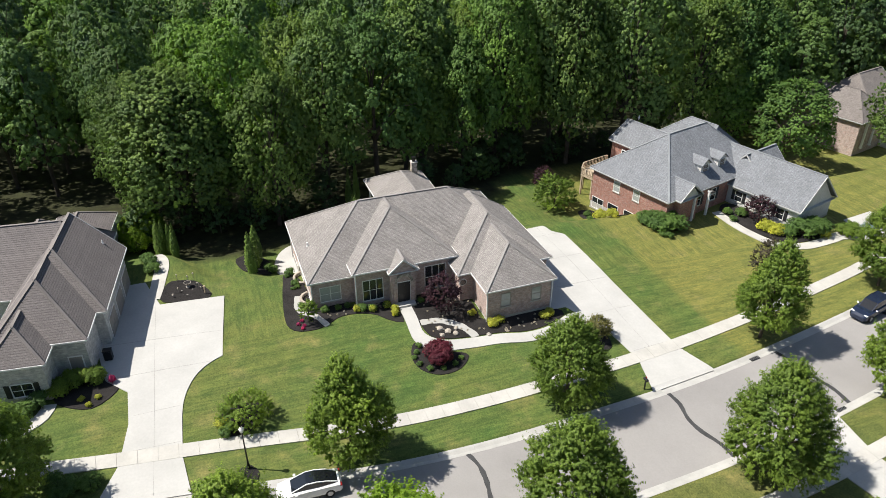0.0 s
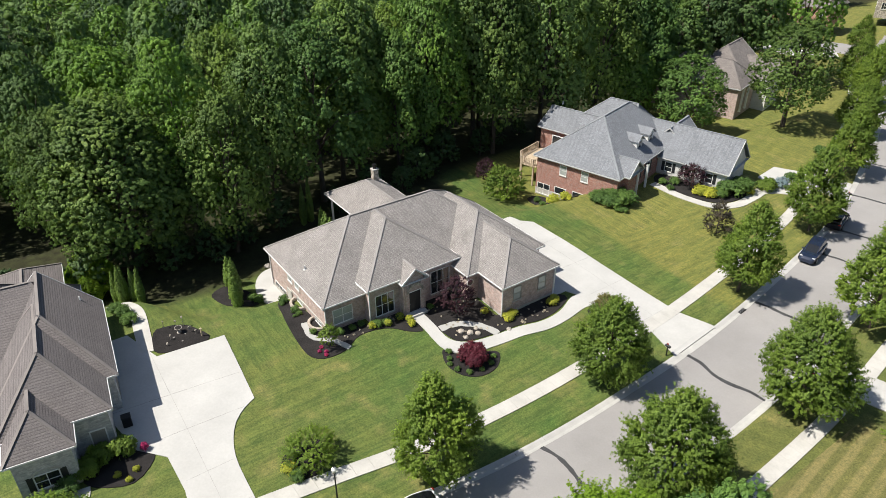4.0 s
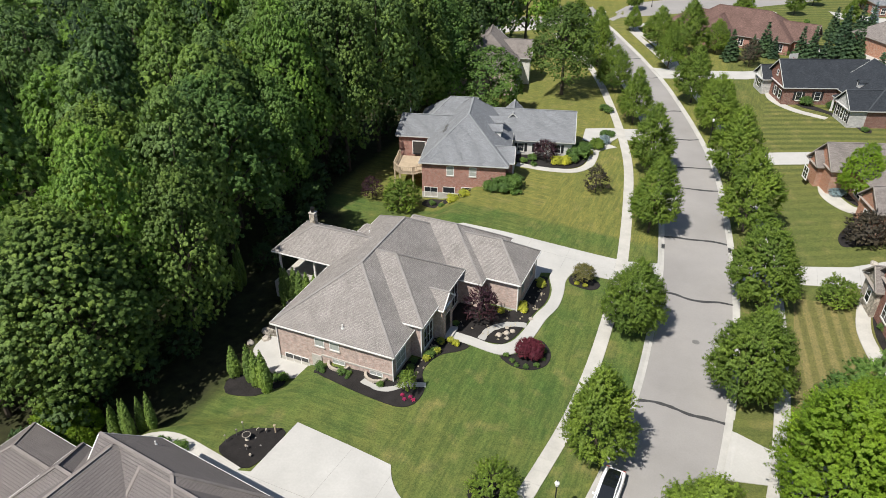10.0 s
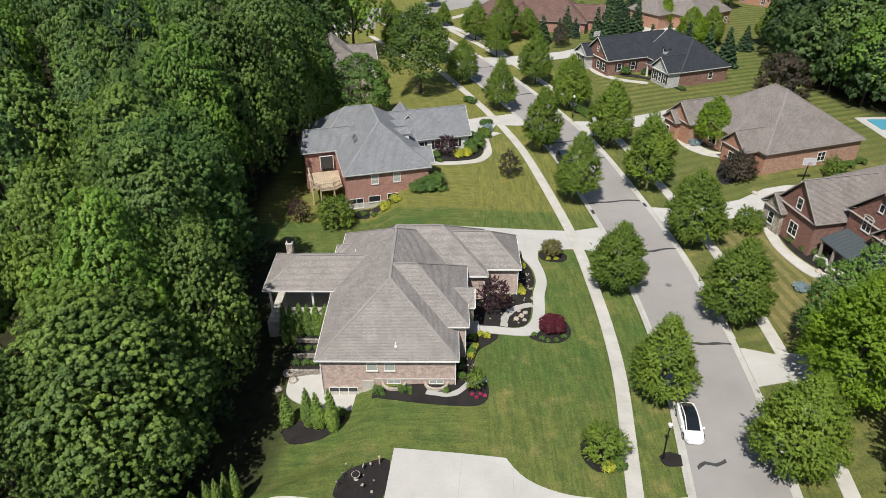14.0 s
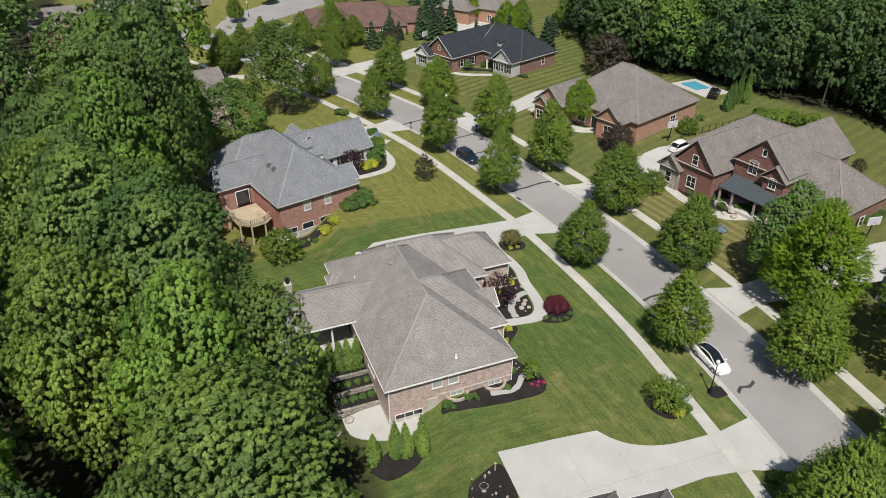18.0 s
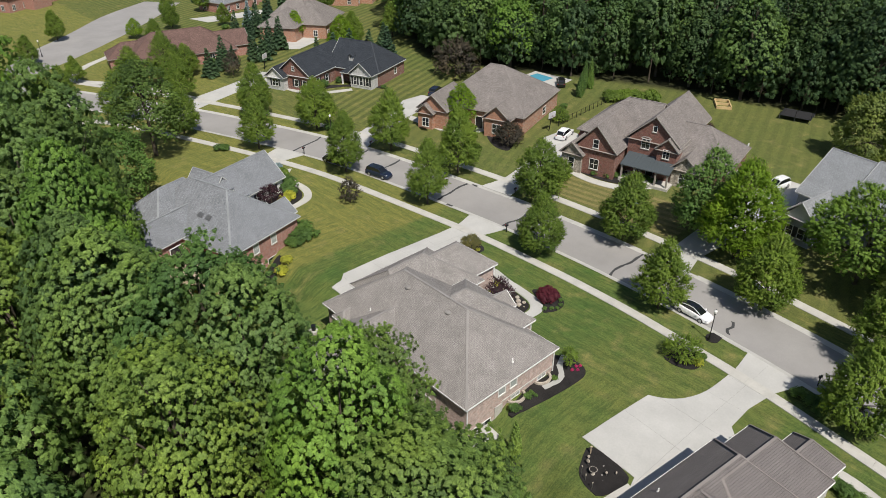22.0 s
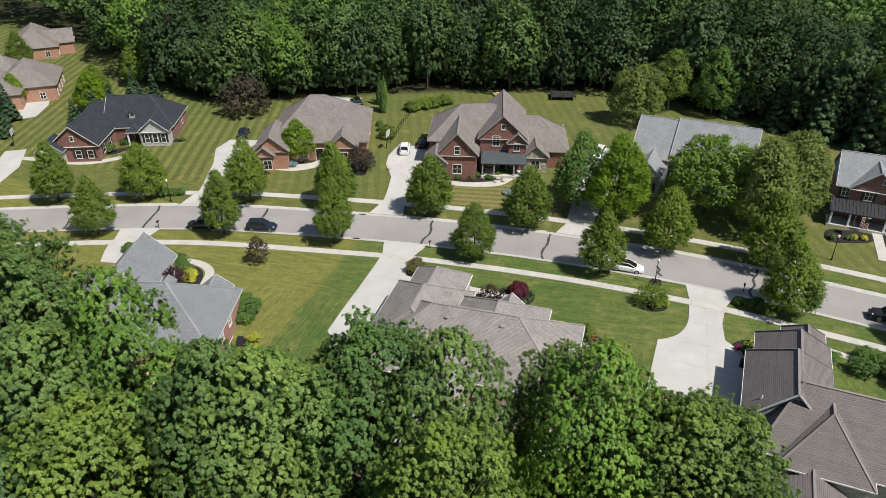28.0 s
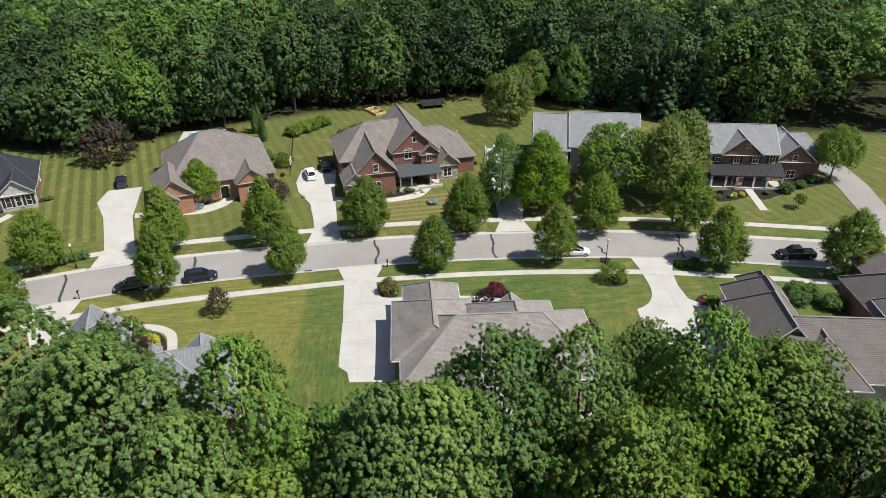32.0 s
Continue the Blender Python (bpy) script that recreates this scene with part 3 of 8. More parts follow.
# tar strips across the street
PATCHES = [(-8.6, 21.7, 0.6), (8.4, 25.4, 8.2), (27.4, 24.8, 8.2), (41.0, 24.0, 8.0), (55.7, 22.4, 8.0), (62.5, 20.0, 8.0), (73.4, 15.6, 8.0), (86.0, 13.0, 7.5), (-21.5, 22.6, 8.0), (104.0, 7.8, 7.5), (116.0, 3.4, 7.5)]
for i, (y, x, w) in enumerate(PATCHES):
    rnd = random.Random(i)
    if w < 2:
        line = [(x - 1.3, y - 0.5), (x - 0.5, y + 0.1), (x + 0.4, y - 0.15), (x + 1.4, y + 0.35)]
    else:
        c, slope = float(road_x(y)), float(road_x(y + 1) - road_x(y - 1)) / 2
        line = [(c + q * w / 2, y - q * w / 2 * slope + rnd.uniform(-0.3, 0.3)) for q in (-0.97, -0.6, -0.2, 0.2, 0.6, 0.97)]
    line = curve_through(line, 0.5)
    half = [rnd.uniform(0.14, 0.24) for _ in line]
    outline = [(px, py + h) for (px, py), h in zip(line, half)] + [(px, py - h) for (px, py), h in zip(line[::-1], half[::-1])]
    tagged(part("tar_strip", prism(bmesh.new(), outline, lambda px, py: float(road_z(py)) - 0.02, lambda px, py: float(road_z(py)) + 0.012), M_TAR), "dark wavy tar repair strip across the asphalt street", "road patch", "tar strips across the street", "structure")

# kerbs in ten-foot pieces, and pavements in square flags
DROPS = {-1: [(-18.2, -12.3), (26.2, 32.6), (70.5, 77.0)], 1: [(1.5, 8.0), (33.8, 38.4), (65.0, 71.0), (106.5, 111.5), (-61, -56)]}


def dropped(side, y):
    return any(a - 0.4 < y < b + 0.4 for a, b in DROPS[side])


for side, nm in ((-1, "kerb_west"), (1, "kerb_east")):
    kerb = thing(nm, 0, 0, 0, label="pale concrete kerb with dropped stretches at driveways", category="kerb", kind="structure")
    y = -66.0
    while y < 148:
        low = dropped(side, y + 1.5)
        bm = bmesh.new()
        top = 0.05 if low else 0.13
        rows = []
        for q in (y + 0.01, y + 1.5, y + 2.99):
            pts = [on_road(side * d, q) for d in (4.2, 4.5, 4.68, 4.68)]
            for p, z in zip(pts, (0.022, top - 0.02, top, -0.1)):
                p.z = float(road_z(q)) + z
            rows.append([bm.verts.new(p) for p in pts])
        for r, s in zip(rows, rows[1:]):
            for k in range(4):
                bm.faces.new((r[k], r[(k + 1) % 4], s[(k + 1) % 4], s[k]))
        bm.faces.new(rows[0][::-1])
        bm.faces.new(rows[-1])
        part("kerb_stone", bm, M_KERB, kerb)
        y += 3.0

for side, dist, nm in ((-1, 8.9, "pavement_west"), (1, 8.6, "pavement_east")):
    walkway = thing(nm, 0, 0, 0, label="pale concrete pavement of square flags", category="pavement", kind="structure")
    y = -64.0
    while y < 140:
        bm = bmesh.new()
        g = 0.008
        quad = [on_road(side * dist + d, q) for d, q in ((-0.7, y + g), (0.7, y + g), (0.7, y + 1.5 - g), (-0.7, y + 1.5 - g))]
        lift = 0.09 + random.uniform(-0.004, 0.004)
        vs = [bm.verts.new((p.x, p.y, p.z + lift)) for p in quad] + [bm.verts.new((p.x, p.y, p.z - 0.1)) for p in quad]
        for f in ((0, 1, 2, 3), (7, 6, 5, 4), (0, 4, 5, 1), (1, 5, 6, 2), (2, 6, 7, 3), (3, 7, 4, 0)):
            bm.faces.new([vs[i] for i in f])
        part("flag", bm, M_WALKC, walkway)
        y += 1.5


def inside(x, y, pts):
    """Whether a plan point lies within an outline."""
    hit = False
    for (x0, y0), (x1, y1) in zip(pts, pts[1:] + pts[:1]):
        if (y0 > y) != (y1 > y) and x < x0 + (y - y0) / (y1 - y0) * (x1 - x0):
            hit = not hit
    return hit


M_JOINT = speckled("joint_filler", (0.33, 0.32, 0.3), 0.95, 0.8, 9, 0.2)


def off_street(x, y):
    return abs(x - float(road_x(y))) / float(road_k(y))


def paved(name, pts, label, material=None, category="driveway", joints=(), lift=0.075, kind="structure"):
    """A slab over a plan outline that follows the ground; joints are filled lines across it: (x0, y0, x1, y1)."""
    bm = bmesh.new()
    pts = [(float(road_x(y) + 4.52 * road_k(y) * (1 if x > road_x(y) else -1)), y) if off_street(x, y) < 5.4 else (x, y) for x, y in pts]
    prism(bm, pts, lambda x, y: -50, lambda x, y: 50)
    near = [p for p in pts if off_street(*p) < 4.95]
    if len(near) > 1:
        # the end slopes down to the dropped kerb
        a, b = Vector((*near[0], 0)), Vector((*near[-1], 0))
        cut = Vector((b.y - a.y, a.x - b.x, 0)).normalized()
        for off in (-0.55, 0.55):
            bmesh.ops.bisect_plane(bm, geom=bm.verts[:] + bm.edges[:] + bm.faces[:], plane_co=a + cut * off, plane_no=cut)
    for k, step in ((0, 2.5), (1, 2.5)):
        vals = [p[k] for p in pts]
        v = math.ceil(min(vals) / step) * step
        while v < max(vals):
            bmesh.ops.bisect_plane(bm, geom=bm.verts[:] + bm.edges[:] + bm.faces[:], plane_co=(v, v, 0), plane_no=(1 - k, k, 0))
            v += step
    for v in bm.verts:
        base = ground(v.co.x, v.co.y)
        low = float(road_z(v.co.y)) + 0.125 if off_street(v.co.x, v.co.y) < 4.95 else base + lift
        v.co.z = low if v.co.z > 0 else base - 0.25
    slab = tagged(part(name, bm, material or M_CONC), label, category, kind=kind)
    for x0, y0, x1, y1 in joints:
        a, d = Vector((x0, y0, 0)), Vector((x1 - x0, y1 - y0, 0))
        side = Vector((-d.y, d.x, 0)).normalized() * 0.011
        n = int(d.length / 0.4)
        line = [a + d * (i / n) for i in range(n + 1)]
        runs, run = [], []
        for p in line:
            if inside(p.x, p.y, pts):
                run.append(p)
            elif run:
                runs.append(run)
                run = []
        for run in runs + [run]:
            if len(run) < 3:
                continue
            strip_bm = bmesh.new()
            rows = [[strip_bm.verts.new((q.x, q.y, ground(q.x, q.y) + lift + h)) for q, h in ((p - side, 0.005), (p + side, 0.005), (p + side, -0.05), (p - side, -0.05))] for p in run]
            for r, q in zip(rows, rows[1:]):
                for k in range(4):
                    strip_bm.faces.new((r[k], r[(k + 1) % 4], q[(k + 1) % 4], q[k]))
            strip_bm.faces.new(rows[0][::-1])
            strip_bm.faces.new(rows[-1])
            part("joint", strip_bm, M_JOINT, slab)
    return slab


# the house's own driveway, its neighbour's, and the others along the street
paved("driveway", [(-8.4, 26.0), (-8.4, 29.9), (-6.7, 30.2), (-5.5, 31.35), (5, 31.5), (14.8, 32.0), (16.2, 32.1), (19.8, 33.2), (20.6, 26.2), (16.5, 27.3), (15.1, 27.25), (11.5, 26.8), (7.2, 24.6), (7.2, 23.0), (-8.4, 24.5)],
      "pale concrete driveway slabs beside the garage", joints=[(-6, 20, -6, 35), (-1, 20, -1, 35), (4, 20, 4, 35), (9, 20, 9, 35), (15.1, 26, 14.8, 33), (16.5, 26, 16.2, 33), (-9, 28.9, 14.9, 29.4)])
curve = curve_through([(4.0, -8.8), (4.6, -9.9), (5.6, -11.0), (7.2, -11.9), (9.5, -12.5), (13.4, -12.7)], 0.5)
paved("driveway", [(-5.7, -7.8)] + curve + [(14.8, -12.75), (18.7, -12.3), (18.3, -18.9), (14.1, -17.3), (12.83, -17.13), (10.0, -16.7), (6.2, -16.8), (4.2, -18.6), (-0.5, -19.5), (-11.0, -18.0), (-11.0, -15.4), (-6.2, -14.0)],
      "broad pale concrete driveway and turning bay", joints=[(-10.6, -14.3, 18.0, -14.9), (-0.9, -20, 0.4, -7), (4.0, -20, 4.6, -7), (9.2, -20, 9.2, -7), (12.85, -20, 13.4, -10), (14.1, -20, 14.8, -10)])
paved("driveway", [(2.2, 66.6), (1.6, 71.5), (4.5, 73.1), (6.7, 74.0), (8.04, 74.1), (11.0, 75.4), (12.6, 69.3), (9.3, 69.6), (7.8, 70.4), (7.0, 68.2), (6.6, 65.4)], "pale concrete driveway slabs", joints=[(6.5, 60, 6.0, 80), (10, 60, 9, 80)])
paved("driveway", [(22.0, 64.6), (29.2, 67.0), (38.0, 70.0), (50.2, 72.0), (49.2, 78.0), (44.0, 78.2), (38.0, 75.0), (27.4, 71.2), (20.0, 71.4)], "pale concrete driveway slabs", joints=[(29, 60, 27, 80), (33, 60, 31, 80), (38, 60, 36, 80), (43, 60, 41, 80)])
paved("driveway", [(28.2, 33.2), (33.0, 34.2), (46.0, 35.6), (54.6, 35.8), (54.6, 42.6), (49.0, 43.0), (45.4, 42.2), (41.0, 39.6), (36.0, 38.6), (32.8, 38.2), (28.0, 39.0)], "pale concrete driveway widening beside the house", joints=[(33.2, 30, 32.8, 44), (37.5, 30, 37.5, 44), (42, 30, 42, 44), (47, 30, 47, 44)])
paved("driveway", [(29.6, 1.3), (33.4, 2.2), (40.0, 1.2), (50.0, -1.0), (63.5, -1.0), (63.5, 5.2), (54.0, 5.9), (41.0, 6.2), (33.0, 6.35), (29.4, 7.5)], "shaded concrete driveway slabs", joints=[(33.5, -2, 33.5, 10), (37, -2, 37, 10), (42, -2, 42, 10), (47, -2, 47, 10), (52, -2, 52, 10), (57, -2, 57, 10)])
paved("driveway", [(9.0, 105.0), (16, 107.2), (26.3, 110.0), (33.5, 115.0), (31.5, 118.4), (25.0, 114.8), (14.0, 112.4), (7.5, 111.4)], "pale concrete driveway slabs", joints=[(14, 100, 12, 118), (19, 100, 17, 118), (24, 100, 22, 120)])
paved("driveway", [(22.4, -55.0), (27.0, -56.0), (44.0, -58.0), (50.0, -58.2), (50.0, -64.0), (40.0, -63.4), (26.0, -61.0), (21.4, -62.0)], "grey asphalt driveway", M_ROAD)
paved("driveway", [(-47.0, 140), (-36, 137.0), (-27.0, 143.0), (-30.5, 148.0), (-38.0, 144.5), (-46, 147)], "pale concrete driveway slabs")
paved("side_street", curve_through([(-60, 149), (-40, 147), (-22, 148), (-8, 154), (6, 162), (22, 175), (36, 188), (52, 204)], 3) + curve_through([(44, 214), (26, 202), (10, 186), (-4, 174), (-16, 166), (-30, 158), (-44, 157), (-60, 159)], 3),
      "pale asphalt side street at the junction", M_ROAD, "road", lift=0.03)
paved("side_path", curve_through([(14.0, 104.0), (9.0, 120), (2.0, 134), (-4.0, 144), (2.0, 152), (12, 158), (30, 174)], 3) + curve_through([(31, 172.6), (13, 156.6), (4.0, 151), (-1.8, 144.2), (3.8, 134.4), (10.4, 120.4), (15.4, 104.4)], 3), "pale concrete pavement round the corner", M_WALKC, "pavement", lift=0.085)

paved("driveway", [(50.0, 128.0), (57.0, 131.0), (61.5, 134.5), (59.0, 140.5), (52.0, 139.0), (46.0, 137.0), (38.0, 140.5), (37.0, 137.0), (45.0, 132.0)], "pale concrete driveway of the tan house")
paved("driveway", [(46.0, 172.0), (56.0, 170.5), (66.0, 171.0), (66.0, 176.0), (56.0, 177.0), (44.0, 180.0)], "pale concrete driveway of the grey-roofed house")
# front walk from the door to the driveway, the loop through the bed, and the neighbours' walks
paved("front_walk", curve_through([(0.6, 9.75), (4.0, 9.75), (6.6, 9.7), (8.0, 11.0), (8.6, 13.6), (8.9, 16.5), (9.5, 19.2), (9.3, 21.8), (8.3, 24.4), (8.6, 26.4)], 0.6) + curve_through([(10.6, 26.4), (10.3, 24.4), (10.7, 21.8), (10.8, 19.0), (10.2, 16.2), (9.9, 13.2), (9.3, 10.2), (7.6, 8.5), (4.0, 8.5), (0.6, 8.5)], 0.6),
      "curving pale concrete walk from the front door to the driveway", M_CONC, "path", lift=0.085)
def bed_path(mid, half, lift, label):
    """A narrow path of pale stone along a curve."""
    line = curve_through(mid, 0.4)
    left, right = [], []
    for i, p in enumerate(line):
        q, r = line[max(0, i - 1)], line[min(len(line) - 1, i + 1)]
        n = Vector((-(r[1] - q[1]), r[0] - q[0])).normalized() * half * (1 + 0.12 * math.sin(i * 2.3))
        left.append((p[0] + n.x, p[1] + n.y))
        right.append((p[0] - n.x, p[1] - n.y))
    paved("bed_path", left + right[::-1], label, M_GRAVEL, "path", lift=lift)


bed_path([(5.05, 9.8), (5.3, 11.6), (6.4, 13.1), (7.75, 13.95), (8.6, 14.2)], 0.4, 0.08, "narrow pale gravel path curving through mulch")
bed_path([(-3.1, -0.75), (-2.0, -1.0), (-0.78, -1.1), (0.13, -0.55), (0.91, 0.35), (1.86, 0.8), (2.7, 1.15)], 0.3, 0.11, "narrow pale stone path through the corner bed")
paved("front_walk", curve_through([(6.6, 66.6), (4.3, 63.6), (4.7, 61.0), (4.8, 57.4), (3.6, 55.0), (1.0, 53.9), (-1.6, 53.5), (-5.0, 53.5)], 0.6) + curve_through([(-5.0, 52.3), (-1.5, 52.3), (1.2, 52.7), (4.3, 53.9), (6.1, 57.0), (6.1, 61.2), (6.0, 63.4), (8.2, 65.8)], 0.6), "curving pale concrete front walk", M_WALKC, "path", lift=0.08)
paved("front_walk", [(32.6, -41.0), (40.6, -41.6), (40.6, -40.2), (32.8, -39.6)], "straight pale concrete front walk", M_WALKC, "path", lift=0.08)
paved("front_walk", curve_through([(37.5, 69.5), (38.0, 64.0), (38.4, 58.5), (41.0, 54.5), (44.5, 53.0)], 0.7) + curve_through([(44.8, 55.2), (42.3, 56.0), (40.6, 59.5), (39.8, 64.0), (39.3, 70.0)], 0.7), "curving pale concrete front walk", M_WALKC, "path", lift=0.08)
paved("front_walk", curve_through([(42.0, 35.5), (41.2, 31.0), (41.0, 26.0), (42.5, 20.0), (45.5, 17.6)], 0.7) + curve_through([(46.0, 19.0), (43.9, 20.8), (42.4, 26.0), (42.6, 31.0), (43.4, 35.5)], 0.7), "curving pale concrete front walk", M_WALKC, "path", lift=0.08)
paved("front_walk", curve_through([(29.0, 112.5), (29.6, 104.5), (30.6, 98.5), (34.5, 93.6), (40.0, 91.0)], 0.8) + curve_through([(40.6, 92.2), (35.4, 94.8), (32.0, 99.2), (31.0, 104.7), (30.4, 112.5)], 0.8), "curving pale concrete front walk", M_WALKC, "path", lift=0.08)
paved("side_walk", curve_through([(-7.2, -14.0), (-10.5, -13.4), (-15.0, -13.0), (-19.5, -14.5)], 0.6) + curve_through([(-19.2, -15.8), (-15.2, -14.4), (-10.8, -14.8), (-7.6, -15.2)], 0.6), "narrow concrete walk along the side of the house", M_WALKC, "path", lift=0.08)
paved("front_walk", curve_through([(5.7, -22.3), (7.2, -22.8), (8.4, -24.4), (8.7, -26.6), (8.3, -29.0), (7.5, -31.4)], 0.6) + curve_through([(6.4, -31.0), (7.2, -28.6), (7.6, -26.5), (7.3, -24.9), (6.5, -23.8), (5.5, -23.4)], 0.6), "curving pale concrete front walk", M_WALKC, "path", lift=0.08)
# lower terrace by the basement window
paved("patio", curve_through([(-17.2, 3.2), (-17.0, 0.8), (-15.2, -0.9), (-12.6, -1.9), (-10.6, -1.8), (-9.3, -1.0)], 0.5) + [(-9.3, 0.5), (-13.1, 0.5), (-13.1, 3.4)], "pale concrete terrace by the basement windows", M_CONC, "patio", lift=0.09)


def bed(pts, label="dark mulch planting bed with a cut edge", closed=True, lift=0.07):
    pts = curve_through(pts, 0.6, True) if closed else pts
    return paved("mulch_bed", pts, label, M_MULCH, "planting bed", lift=lift)


bed([(-8.3, -0.6), (-7.6, -1.5), (-6.1, -1.8), (-3.0, -2.3), (0.4, -2.6), (1.9, -2.4), (2.74, -1.5), (2.9, 0.0), (2.57, 1.1), (1.8, 2.3), (1.6, 3.5), (1.9, 5.1), (2.6, 6.2), (3.5, 6.9), (4.4, 8.3), (2.0, 8.4), (0.7, 8.2), (0.7, 4.4), (-0.5, 3.4), (-0.4, 0.4), (-4, 0.4)], "dark mulch bed wrapping the house corner")
bed([(0.7, 9.9), (6.4, 9.9), (7.8, 11.1), (8.4, 13.6), (8.7, 16.5), (9.3, 19.2), (9.1, 21.6), (8.2, 23.9), (7.2, 23.6), (6.8, 22.0), (6.7, 16.2), (4.0, 15.8), (0.8, 14.8)], "dark mulch bed in front of the door and garage")
bed([(7.6, 8.3), (9.3, 7.5), (11.2, 7.9), (12.3, 9.4), (12.1, 11.3), (10.8, 12.6), (10.1, 12.0), (9.6, 10.2), (8.6, 9.0)], "round dark mulch bed on the lawn")
bed([(10.8, 24.2), (13.4, 24.0), (14.2, 25.4), (13.2, 26.3), (10.8, 26.2)], "small dark mulch bed beside the driveway")
bed([(-6.0, -9.2), (-8.2, -9.6), (-9.7, -10.6), (-10.3, -12.2), (-9.9, -13.3), (-6.6, -13.7)], "dark mulch bed with garden ornaments")
bed([(-16.4, -4.0), (-15.4, -5.9), (-13.0, -5.6), (-11.4, -4.4), (-10.8, -2.4), (-12.6, -2.1), (-14.6, -2.9)], "dark mulch bed round the columnar cedars")
bed([(2.6, -22.4), (3.0, -19.2), (3.9, -17.6), (5.2, -17.4), (6.4, -18.2), (7.2, -19.6), (6.6, -21.2), (5.2, -22.6)], "dark mulch bed beside the neighbour's garage")
bed([(11.0, -6.3), (13.0, -6.9), (14.2, -8.2), (13.4, -9.6), (11.6, -9.8), (10.6, -8.2)], "small mulch bed on the lawn")
bed([(17.4, -7.9), (18.4, -7.4), (19.0, -8.2), (18.4, -9.0), (17.6, -8.9)], "small mulch ring at the foot of a street lamp")
bed([(-5.2, 53.6), (-1.4, 53.6), (1.0, 54.0), (3.4, 55.2), (4.6, 57.4), (4.5, 61.0), (3.2, 62.6), (1.8, 60.4), (2.2, 58.8), (-6.0, 56.4)], "dark mulch bed along the front of the house")
bed([(-15.0, 38.9), (-13.0, 38.4), (-11.6, 39.4), (-9.0, 41.0), (-8.6, 42.4), (-11, 41.9), (-14.6, 40.9)], "mulch bed with stepping stones along the side of the house")
bed([(40.5, 44.6), (43.0, 45.4), (46.0, 46.8), (46.0, 49.8), (44.2, 52.4), (42.0, 51.2), (40.2, 47.5)], "dark mulch bed in front of the house")
bed([(41.4, 58.4), (43.8, 55.6), (45.4, 56.6), (44.4, 62.4), (42.0, 68.0), (40.0, 68.6), (40.4, 63.4)], "dark mulch bed in front of the house")
bed([(42.9, 31.6), (42.7, 26.0), (44.2, 21.0), (46.6, 18.2), (49.2, 18.6), (45.4, 24.0), (44.6, 31.6)], "dark mulch bed in front of the house")
bed([(36.6, -33.6), (40.3, -34.0), (40.2, -39.8), (37.8, -39.4)], "dark mulch bed in front of the porch")
bed([(36.6, -41.8), (40.6, -42.0), (43.6, -48.6), (44.6, -56.0), (41.6, -55.6), (39.2, -48.2)], "dark mulch bed in front of the porch")
bed([(34.0, 99.2), (36.6, 96.2), (40.2, 94.4), (44.0, 90.2), (46.2, 86.8), (47.2, 88.2), (44.4, 92.0), (38.0, 97.8)], "dark mulch bed along the front of the house")


